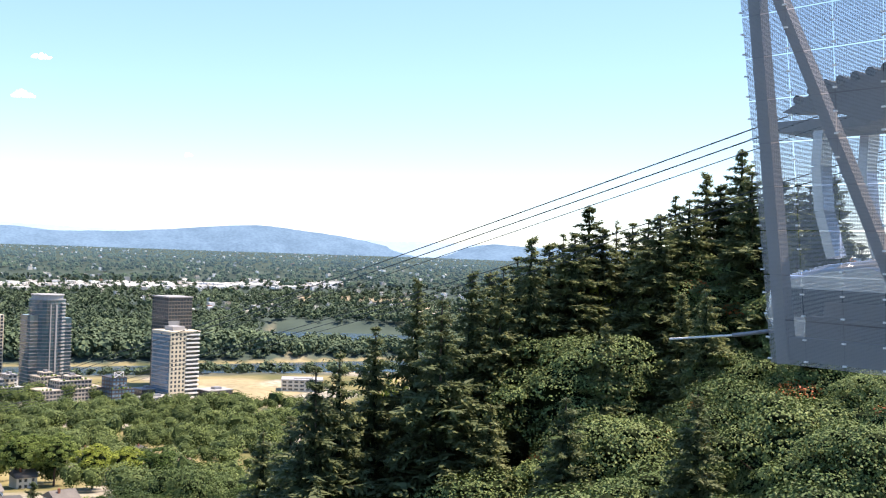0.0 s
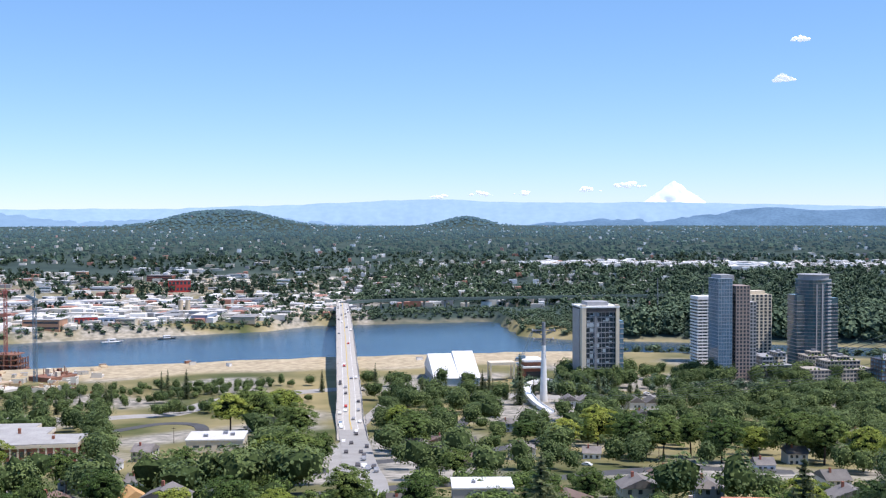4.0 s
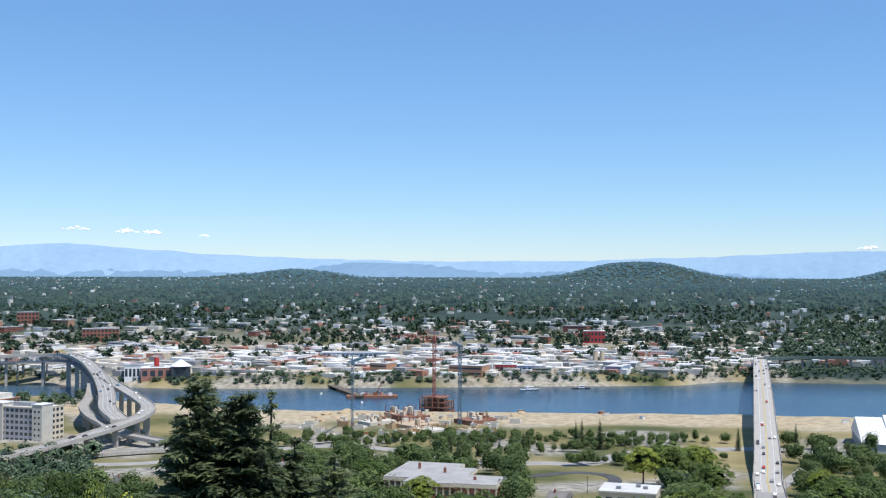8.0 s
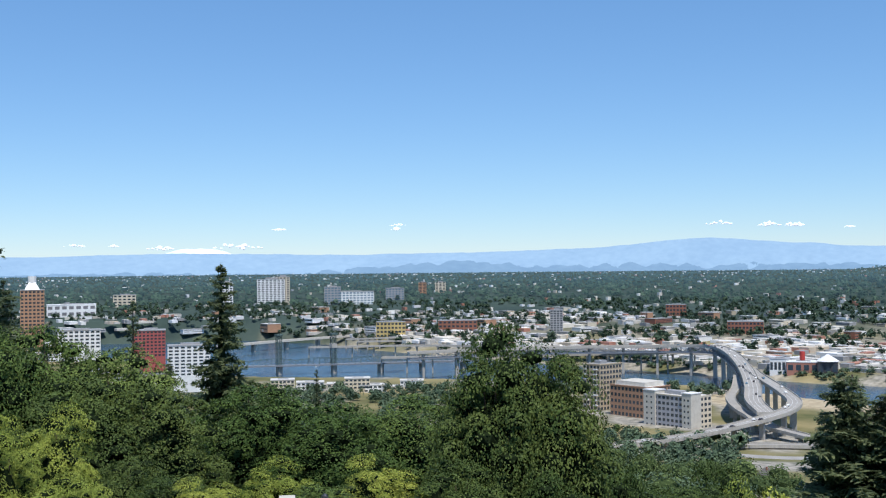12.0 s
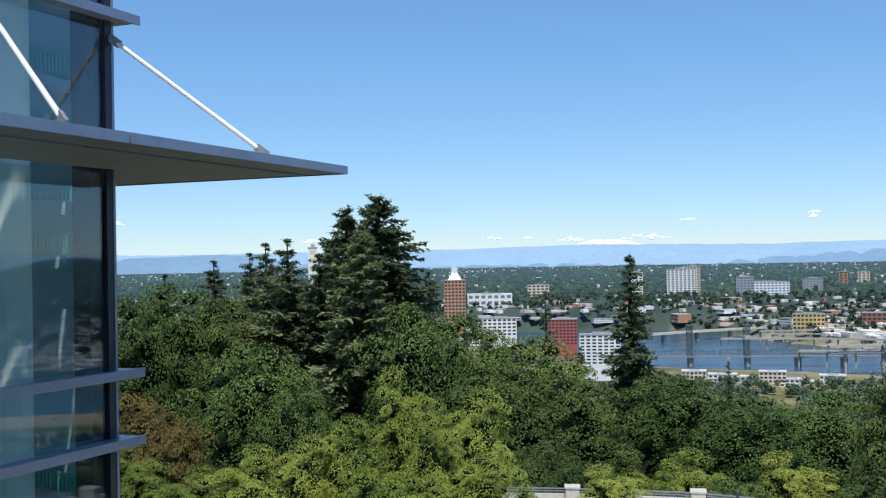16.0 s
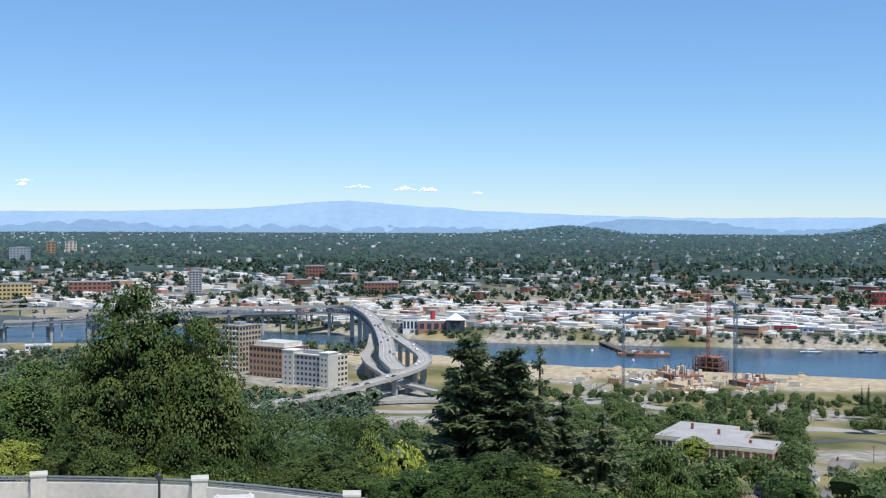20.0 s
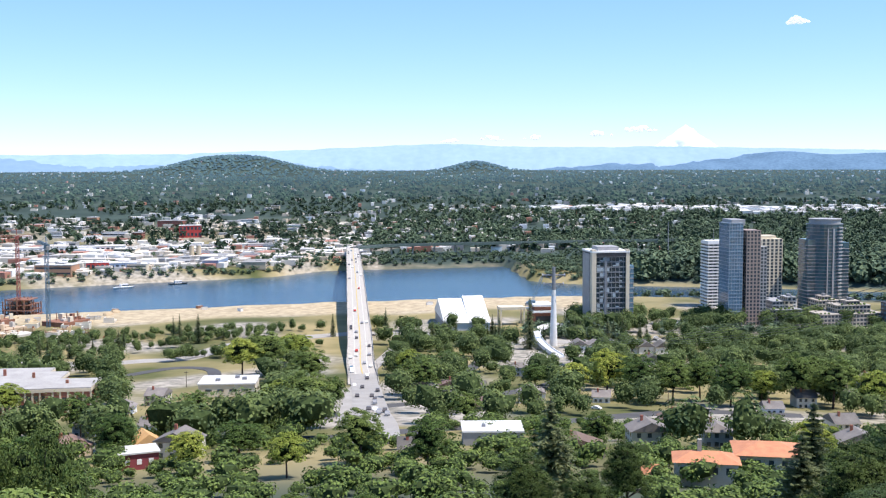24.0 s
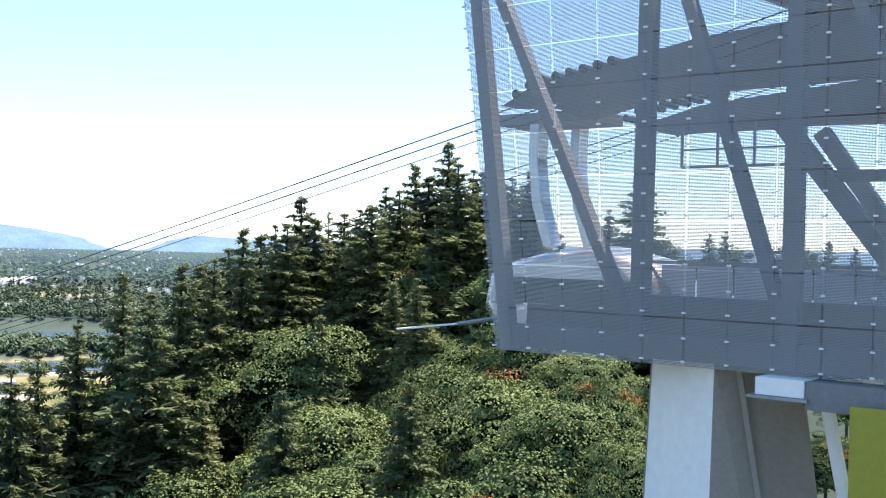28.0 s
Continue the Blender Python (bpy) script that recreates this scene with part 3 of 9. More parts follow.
            piece(nm, mesh_np(nm, vv, np.arange(len(vv)).reshape(-1, 4), mm), root)
    else:
        piece("crown", mesh_np("crown", V, Fq, material), root)
    return root


def conifer(name, r, h, whorls, per, material, gap=0.08, ragged=0.35, spread=0.86):
    """A fir: straight trunk and whorls of drooping boughs of uneven reach, each feathered with flat and hanging twigs, under a thin leader."""
    root = thing(name)
    bm = bmesh.new()
    bow = rng.normal(0, 0.006 * h, 2)
    tube(bm, [(0, 0, -1.5), (bow[0], bow[1], h * 0.45), (0, 0, h * 0.995)], [0.016 * h, 0.010 * h, 0.0015 * h], 7)
    C, U, W_, LN_, WD = [], [], [], [], []
    lop = rng.uniform(0, 6.28)                     # the side on which the crown is fuller
    for i in range(whorls):
        f = gap + (1 - gap) * (i + rng.uniform(-0.35, 0.35)) / whorls
        f = min(max(f, gap), 0.99)
        full = min(1.0, (f - gap) / 0.12 + 0.45)
        reach = r * 1.2 * (1 - f) ** spread * full * max(0.6, 1 + 0.09 * math.sin(i * 2.3) + rng.normal(0, 0.09)) + 0.002 * h
        nb = 9 if f < 0.7 else 7
        for k in range(nb):
            if rng.uniform() < 0.1:
                continue
            a = 6.2832 * (k + rng.uniform(-0.4, 0.4)) / nb + i * 2.4
            ln = reach * rng.uniform(1 - ragged, 1 + ragged * 0.55) * (1 + 0.14 * math.cos(a - lop))
            f_ = f
            f = min(max(f_ + rng.uniform(-0.75, 0.75) / whorls, gap), 0.985)
            lift, droop = 0.85 * (f - 0.4) + rng.normal(0, 0.12), 0.26 + rng.uniform(0, 0.2)
            out = np.array([math.cos(a), math.sin(a), 0.0])
            side = np.array([-math.sin(a), math.cos(a), 0.0])
            t = (np.arange(per) + rng.uniform(0.1, 0.9, per)) / per
            base = out * (ln * (0.08 + 0.92 * t))[:, None] + np.array([0, 0, 1.0]) * (f * h + ln * (lift * t - droop * t ** 2 + 0.1 * t ** 4))[:, None]
            for sg in (-1, 1):
                tl = (0.32 * ln * (1.06 - t) * np.minimum(1, 0.35 + 2 * t) + (0.008 + 0.008 * (1 - f)) * h) * rng.uniform(0.6, 1.2, per)
                for hang in (0, 1):
                    dirv = out * 0.62 + side * sg * (0.78 if not hang else 0.3)
                    dirv = np.tile(dirv, (per, 1)) + rng.normal(0, 0.16, (per, 3))
                    dirv[:, 2] += rng.uniform(-0.5, 0.35, per) if not hang else rng.uniform(-1.6, 0.35, per)
                    dirv /= np.linalg.norm(dirv, axis=1)[:, None]
                    ac = np.cross(dirv, np.array([0, 0, 1.0]) + rng.normal(0, 0.25, (per, 3))) if not hang else np.tile(out, (per, 1)) + rng.normal(0, 0.4, (per, 3))
                    ac /= np.linalg.norm(ac, axis=1)[:, None]
                    C.append(base + rng.normal(0, 0.003 * h, (per, 3)))
                    U.append(dirv)
                    W_.append(ac)
                    LN_.append(tl * (1.0 if not hang else 0.8))
                    WD.append((ln / per * 0.8 + (0.004 + 0.004 * (1 - f)) * h) * rng.uniform(0.6, 1.25, per))
            if k % 3 == 0 and f < 0.9:
                beam(bm, (0, 0, f * h), tuple(out * ln * 0.7 + np.array([0, 0, f * h + ln * (lift * 0.7 - droop * 0.49)])), 0.002 * h)
            f = f_
    # filler cone round the trunk, painted dark for the shade between boughs
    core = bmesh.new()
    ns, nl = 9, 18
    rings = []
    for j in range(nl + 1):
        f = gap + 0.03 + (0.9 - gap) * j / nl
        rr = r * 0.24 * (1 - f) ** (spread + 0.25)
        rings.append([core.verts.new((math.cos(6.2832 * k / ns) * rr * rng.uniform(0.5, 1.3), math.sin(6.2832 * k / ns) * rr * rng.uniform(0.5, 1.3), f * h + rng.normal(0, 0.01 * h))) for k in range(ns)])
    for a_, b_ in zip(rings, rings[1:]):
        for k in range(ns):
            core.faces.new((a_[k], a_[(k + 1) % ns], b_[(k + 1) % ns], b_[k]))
    part("inner_crown", core, SHADE_FIR, root)
    C, U, W_, LN_, WD = np.concatenate(C), np.concatenate(U), np.concatenate(W_), np.concatenate(LN_)[:, None], np.concatenate(WD)[:, None]
    V = np.stack([C - W_ * WD * 0.5, C + W_ * WD * 0.5, C + U * LN_ + W_ * WD * 0.12, C + U * LN_ - W_ * WD * 0.12], 1).reshape(-1, 3)
    Fq = np.arange(len(V)).reshape(-1, 4)
    part("trunk", bm, BARK, root)
    piece("crown", mesh_np("crown", V, Fq, material), root)
    return root


BROAD_LABEL = "broad-leaved tree with full summer crown on the hillside"
FIR_LABEL = "tall dark green fir with ragged branches"
PROTO = {}


def proto(key, ob, label, category="tree"):
    tagged(ob, label, category, "trees on the hillside")
    PROTO[key] = [ob, False]


# key: unit trees of known height, scaled when copied
proto("maple_a", broadleaf("maple_tree", 5.4, 13, 46, 560, 0.175, LEAF_MAPLE, red=0.6, bough=(0.17, 0.36)), "big-leaf maple with first red leaves at the tips")
proto("maple_b", broadleaf("maple_tree", 5.4, 12.5, 44, 560, 0.175, LEAF_MAPLE, bough=(0.17, 0.36)), "big-leaf maple with dense green crown")
proto("maple_c", broadleaf("maple_tree", 5.4, 12.5, 48, 480, 0.17, LEAF, bough=(0.16, 0.34)), "big-leaf maple with deep green crown")
proto("broad_a", broadleaf("broadleaf_tree", 4.8, 12.5, 52, 440, 0.16, LEAF_DARK, bough=(0.14, 0.32)), BROAD_LABEL)
proto("broad_b", broadleaf("broadleaf_tree", 4.0, 11, 84, 320, 0.125, LEAF_LIGHT, low=0.92), "young yellow-green tree with light airy crown")
proto("broad_c", broadleaf("broadleaf_tree", 5.0, 12, 54, 190, 0.28, LEAF), BROAD_LABEL)
proto("broad_d", broadleaf("broadleaf_tree", 4.4, 10, 50, 190, 0.26, LEAF_LIGHT), "bright green street tree with round crown")
proto("broad_e", broadleaf("broadleaf_tree", 4.2, 9, 64, 280, 0.14, LEAF_BRONZE), "bushy tree with bronze-brown foliage")
proto("fir_a", conifer("fir_tree", 4.4, 22, 40, 13, NEEDLE, ragged=0.4), FIR_LABEL)
proto("fir_b", conifer("fir_tree", 4.0, 18, 36, 12, NEEDLE, gap=0.04, ragged=0.38), FIR_LABEL)
proto("fir_c", conifer("fir_tree", 4.6, 24, 38, 15, NEEDLE, gap=0.44, ragged=0.55, spread=0.68), "old fir with bare lower trunk and dense top")
proto("fir_d", conifer("fir_tree", 2.3, 16, 26, 7, NEEDLE, gap=0.03), "slender dark conifer rising from the slope")
HEIGHT = {"maple_a": 13, "maple_b": 12.5, "maple_c": 12.5, "broad_a": 12.5, "broad_b": 11, "broad_c": 12, "broad_d": 10, "broad_e": 9, "fir_a": 22, "fir_b": 18, "fir_c": 24, "fir_d": 16}


def plant(key, x, y, top, width=None, foot=None):
    """A tree of the given kind at x, y with its top at that height."""
    foot = gz(x, y) if foot is None else foot
    h = top - foot
    if h < 3:
        return
    s = h / HEIGHT[key]
    sw = (width or s) if key[0] != "f" else s * (width or 0.75) * (1.0 if key == "fir_d" else 1.7)
    m4 = Matrix.Translation((x, y, foot)) @ Euler((0, 0, rng.uniform(0, 6.28))).to_matrix().to_4x4() @ Matrix.Diagonal((sw, sw, s, 1))
    ob, used = PROTO[key]
    if not used:
        ob.matrix_basis = m4
        PROTO[key][1] = True
        return ob
    c = copy_thing(ob, m4)
    c.matrix_basis = m4
    return c


def plant_at(key, az, el, d, width=None):
    p = polar(az, d)
    return plant(key, p.x, p.y, EYE + d * math.tan(radians(el)), width)


def plant_slope(key, az, el, width):
    """A tree whose top shows at that bearing and elevation, standing where the slope suits its natural height."""
    want = HEIGHT[key] * width * 1.15
    best = min(range(70, 142, 2), key=lambda d: abs(EYE + d * math.tan(radians(el)) - gz(polar(az, d).x, polar(az, d).y) - want))
    return plant_at(key, az, el, best, width * best / 100)


# trees that stand out: kind, bearing, elevation of the top, distance, width factor
for key, az, el, d, w in (
        ("broad_a", 38.6, -2.9, 58, 0.85), ("broad_a", 37.2, -4.4, 57, 0.7), ("broad_a", 40.4, -4.6, 57, 0.7), ("fir_a", 23.5, 0.25, 92, 0.62), ("fir_c", 10.7, 3.5, 78, 0.8), ("fir_c", 9.0, 2.9, 80, 0.7), ("fir_c", 9.8, 1.6, 74, 0.8), ("fir_a", 10.1, 2.9, 82, 0.85), ("fir_a", 8.3, 1.4, 84, 0.85), ("fir_a", 11.4, 1.7, 84, 0.8), ("fir_b", 7.6, 0.6, 78, 0.75), ("fir_b", 6.0, 1.4, 80, 0.75), ("fir_b", -0.1, -0.3, 84, 0.6),
        ("fir_b", 4.9, 1.2, 84, 0.7), ("fir_b", 4.1, 0.7, 88, 0.6), ("fir_b", 2.3, 0.35, 92, 0.7), ("fir_b", 13.2, -0.4, 95, 0.55), ("fir_d", 19.2, -1.5, 105, 1.0), ("fir_d", 28.3, -5.2, 110, 1.0),
        ("fir_b", 55.0, -5.35, 80, 0.75), ("fir_d", 58.3, -6.0, 82, 0.9), ("fir_b", 56.6, -7.2, 78, 0.8), ("fir_b", 59.5, -8.4, 78, 0.85), ("fir_b", 53.6, -7.8, 79, 0.7), ("fir_b", 61.5, -9.3, 76, 0.85), ("fir_b", 57.8, -9.0, 74, 0.85),
        ("broad_b", 11.8, -5.4, 46, 0.42), ("broad_b", 15.5, -6.5, 44, 0.45), ("broad_b", 8.8, -7.7, 43, 0.42), ("broad_b", 13.4, -7.6, 41, 0.38), ("broad_b", 3.6, -9.1, 41, 0.45), ("broad_b", 6.6, -8.6, 42, 0.4), ("broad_b", 0.8, -9.9, 42, 0.4), ("broad_b", -1.8, -8.6, 46, 0.4),
        ("broad_b", 10.6, -9.6, 38, 0.5), ("broad_b", 15.8, -9.8, 39, 0.5), ("broad_b", 22.4, -10.4, 44, 0.4),
        # the broad dome of leaves north of the terrace and its neighbours
        ("maple_c", 12.2, -2.1, 72, 0.78), ("maple_c", 15.2, -2.7, 74, 0.9), ("maple_c", 18.6, -3.9, 72, 0.85), ("broad_a", 16.4, -5.2, 64, 0.8), ("broad_a", 20.2, -5.6, 66, 0.8), ("maple_c", 25.2, -5.8, 76, 0.85), ("maple_c", 29.2, -6.9, 72, 0.85), ("maple_c", 33.5, -6.6, 74, 0.85),
        ("broad_a", 3.0, -1.6, 80, 0.8), ("maple_c", 0.2, -0.8, 82, 0.85), ("broad_a", 6.6, -1.2, 82, 0.7), ("broad_a", -1.6, -1.4, 76, 0.8), ("broad_e", -1.4, -6.0, 58, 0.62), ("broad_e", 0.4, -7.2, 54, 0.45), ("maple_c", 4.2, -4.0, 66, 0.75), ("maple_c", 6.1, -5.6, 62, 0.5),
        ("broad_d", 50.8, -10.2, 70, 0.75), ("broad_d", 58.2, -13.6, 52, 0.5), ("broad_a", 64.4, -11.1, 74, 0.8), ("broad_a", 67.2, -12.5, 70, 0.7), ("broad_a", 48.4, -9.7, 72, 0.75), ("fir_c", 54.6, -5.6, 76, 0.8), ("fir_c", 56.8, -6.2, 76, 0.9),
        # dark trees low on the slope to the south-east
        ("fir_b", 93.4, -11.9, 200, 0.75), ("fir_a", 106.5, -11.7, 190, 0.7), ("fir_b", 106.0, -13.1, 180, 0.8), ("maple_b", 110.9, -11.9, 180, 1.5), ("maple_b", 114.1, -10.7, 175, 1.5), ("broad_a", 112.4, -12.6, 165, 1.4), ("broad_a", 108.6, -13.5, 170, 1.4), ("broad_a", 116.6, -12.0, 150, 1.3), ("maple_b", 110.2, -15.0, 150, 1.3),
        ("broad_a", 113.6, -14.4, 145, 1.2), ("broad_a", 97.3, -13.9, 200, 0.9), ("fir_b", 117.6, -9.4, 130, 0.7), ("fir_b", 119.0, -8.6, 122, 0.75), ("broad_a", 95.4, -15.6, 170, 0.9), ("broad_a", 92.0, -14.8, 175, 1.0),
        # silhouette of the south ridge
        ("fir_a", 125.3, -1.35, 118, 0.55), ("fir_a", 128.1, -0.9, 120, 0.7), ("fir_a", 131.1, 1.0, 124, 0.7), ("fir_b", 132.7, 1.2, 128, 0.6), ("fir_a", 134.0, 2.7, 130, 0.75), ("fir_d", 135.4, 2.0, 132, 0.8), ("fir_b", 137.0, 2.1, 130, 0.75),
        ("fir_b", 138.3, 3.3, 134, 0.7), ("fir_a", 139.8, 4.5, 136, 0.75), ("fir_a", 141.5, 5.7, 136, 0.7), ("fir_b", 142.8, 4.3, 132, 0.7), ("fir_b", 144.2, 4.0, 134, 0.7), ("fir_a", 145.8, 4.2, 138, 0.7), ("fir_a", 151.3, 4.2, 118, 0.95), ("fir_a", 145.9, 4.4, 126, 0.8), ("fir_b", 155.6, 1.4, 130, 0.7),
        ("fir_b", 123.2, -3.9, 116, 0.7), ("fir_b", 121.4, -5.3, 112, 0.7), ("fir_b", 120.2, -6.0, 110, 0.7), ("fir_b", 129.7, -0.6, 122, 0.7), ("fir_b", 126.6, -2.4, 112, 0.8)):
    plant_at(key, az, el, d, w)

# fuller firs that close the ridge between the tallest ones
for i, az in enumerate((129.0, 130.4, 132.0, 133.3, 134.7, 136.2, 137.6, 139.0, 140.5, 142.0, 143.4, 144.8)):
    plant_at("fir_b" if i % 2 else "fir_a", az, float(np.interp(az, [129, 131, 134, 137, 140, 142, 146], [-0.9, 0.3, 1.5, 2.0, 3.7, 4.6, 3.6])), 126 + 4 * (i % 3), 1.0)

# maples standing out of the wooded south slope
for key, az, el, w in (
        ("maple_a", 134.0, -3.7, 1.05), ("maple_a", 139.9, 0.3, 0.85), ("maple_b", 142.0, -0.4, 0.8), ("maple_a", 140.4, -6.2, 0.95), ("maple_a", 133.7, -8.8, 0.95), ("maple_b", 142.0, -4.0, 0.85), ("maple_a", 127.3, -11.0, 0.85), ("maple_b", 136.8, -2.2, 0.75), ("maple_a", 149.4, -5.5, 0.95), ("broad_d", 134.8, -0.7, 0.55), ("maple_b", 151.4, -8.9, 0.9),
        ("broad_d", 124.1, -6.2, 0.6), ("maple_b", 145.0, -10.9, 0.8), ("broad_d", 130.2, -1.9, 0.55), ("maple_b", 138.4, -10.6, 0.75), ("maple_b", 125.8, -7.9, 0.7), ("maple_a", 144.2, -7.0, 0.75), ("maple_b", 154.5, -4.4, 0.9), ("maple_b", 136.6, -6.9, 0.55), ("maple_b", 130.4, -8.2, 0.6), ("maple_b", 128.6, -5.2, 0.65), ("maple_a", 129.6, -3.6, 0.7), ("maple_b", 131.6, -5.4, 0.8), ("maple_b", 126.6, -9.6, 0.75), ("maple_a", 131.0, -11.2, 0.8), ("maple_b", 123.4, -10.8, 0.7)):
    plant_slope(key, az, el, w)
# row of trees behind the station
r_ = random.Random(31)
for i in range(15):
    az = 144.6 + i * 1.45 + r_.uniform(-0.3, 0.3)
    plant_at(r_.choice(("fir_b", "broad_a", "fir_a", "maple_b")), az, r_.uniform(0.4, 1.3), r_.uniform(116, 130), 0.7)

# scattered trees under a line of tops: bearing, elevation
CAP_AZ = [-12, -3, 1, 4, 6.5, 10, 13, 16, 19.5, 22, 27, 30, 32, 34, 35, 42, 43, 46, 50, 52.5, 58, 62, 65, 68, 72, 90, 108, 114, 117, 119, 120.2, 123.8, 128, 131, 134, 137, 140, 142, 146, 152, 156, 170]
CAP_EL = [-1, -1.2, -0.3, 0.6, -1, -2, -2.4, -3, -3.9, -5.6, -6.6, -7.2, -7.6, -7.1, -6.7, -6.5, -9.5, -10.8, -11, -9, -8, -9.3, -11, -13, -15, -16, -16, -14.5, -11, -8, -6.3, -4.3, -1.6, 0.2, 1.4, 1.8, 3.2, 4.2, 3.4, 2.5, 0.6, 0.6]


def scatter(a0, a1, d0, d1, step, kinds, drop, seed):
    r_ = random.Random(seed)
    d = d1
    while d > d0:
        az = a0 + r_.uniform(0, 1) * math.degrees(step / d)
        while az < a1:
            dd = d + r_.uniform(-0.5, 0.5) * step
            cap = np.interp(az, CAP_AZ, CAP_EL) - drop * (d1 - dd) / max(1, d1 - d0) - abs(r_.gauss(0, 0.8))
            p = polar(az, dd)
            foot = gz(p.x, p.y)
            key = r_.choice(kinds)
            h = min(EYE + dd * math.tan(radians(cap)) - foot, {"f": 25, "m": 20, "b": 18}[key[0]] * r_.uniform(0.8, 1.1))
            if h > 4:
                w = h / HEIGHT[key]
                w = max(w, 0.55) * 1.05 if key[0] != "f" else 0.75
                plant(key, p.x, p.y, foot + h, w)
            az += math.degrees(step / dd) * r_.uniform(0.8, 1.25)
        d -= step * 0.85


scatter(118.5, 168, 72, 140, 11.0, ["maple_b", "maple_a", "fir_b", "maple_b", "maple_b", "fir_a", "maple_a", "broad_a"], 11.5, 3)
scatter(-9, 36, 64, 118, 11, ["fir_b", "broad_a", "maple_c", "fir_b", "fir_a"], 8.5, 5)
scatter(20, 37, 58, 100, 8.5, ["broad_a", "fir_b", "maple_c", "broad_a"], 5, 15)
scatter(43, 66, 56, 84, 8, ["broad_a", "broad_b", "fir_b", "broad_c"], 3, 8)
scatter(60, 119, 110, 260, 17, ["broad_c", "broad_d", "broad_c", "fir_b"], 3, 9)


# low growth right behind the terrace wall
r_ = random.Random(17)
for i in range(30):
    az = 17 + i * 1.55 + r_.uniform(-0.4, 0.4)
    d = float(np.interp(az, [10, 33, 48, 62], [55, 53, 48, 41])) + r_.uniform(-1.5, 3)
    p = polar(az, d)
    plant(r_.choice(("broad_a", "broad_b", "broad_a", "maple_c")), p.x, p.y, 138.6 + r_.uniform(0, 2.6), r_.uniform(0.45, 0.62), foot=gz(p.x, p.y) - 1)


def dome_stuff(name, xy, height, width, material, label):
    """Far trees in one mesh: each an uneven rounded crown."""
    n, k = len(xy), 6
    ang = np.arange(k) * (6.2832 / k)
    z0 = land(xy[:, 0], xy[:, 1])
    V = np.zeros((n, 1 + 2 * k, 3))
    r = (width * 0.5)[:, None]
    for j, (rr, zz) in enumerate(((0.72, 0.78), (1.0, 0.3))):
        a = ang[None] + rng.uniform(0, 6.28, (n, 1)) + j * 0.5
        q = r * rr * rng.uniform(0.7, 1.25, (n, k))
        V[:, 1 + j * k:1 + (j + 1) * k, 0] = np.cos(a) * q
        V[:, 1 + j * k:1 + (j + 1) * k, 1] = np.sin(a) * q
        V[:, 1 + j * k:1 + (j + 1) * k, 2] = height[:, None] * (zz + rng.uniform(-0.12, 0.12, (n, k)))
    # second ring follows the first one's turn
    a = np.arctan2(V[:, 1:1 + k, 1], V[:, 1:1 + k, 0]) + 0.3
    q = np.hypot(V[:, 1 + k:, 0], V[:, 1 + k:, 1])
    V[:, 1 + k:, 0], V[:, 1 + k:, 1] = np.cos(a) * q, np.sin(a) * q
    V[:, 0, 2] = height
    V[..., 0] += xy[:, 0, None]
    V[..., 1] += xy[:, 1, None]
    V[..., 2] += z0[:, None]
    f = [(0, 1 + i, 1 + (i + 1) % k) for i in range(k)]
    for i in range(k):
        j = (i + 1) % k
        f += [(1 + i, 1 + k + i, 1 + k + j), (1 + i, 1 + k + j, 1 + j)]
    F = (np.arange(n)[:, None, None] * (1 + 2 * k) + np.array(f)[None]).reshape(-1, 3)
    return tagged(new(name, mesh_np(name, V.reshape(-1, 3), F, material, 3)), label, "trees", kind="stuff")


def spaced(xy, gap):
    """Places no closer to one another than about the gap."""
    seen, keep_ = set(), []
    for i, (a, b) in enumerate(xy):
        c = (int(a // gap), int(b // gap))
        if c not in seen:
            seen.add(c)
            keep_.append(i)
    return xy[keep_]


BALL = bmesh.new()
bmesh.ops.create_icosphere(BALL, subdivisions=2, radius=1)
BALL_V = np.array([v.co for v in BALL.verts])
BALL_F = np.array([[v.index for v in f.verts] for f in BALL.faces])
BALL.free()


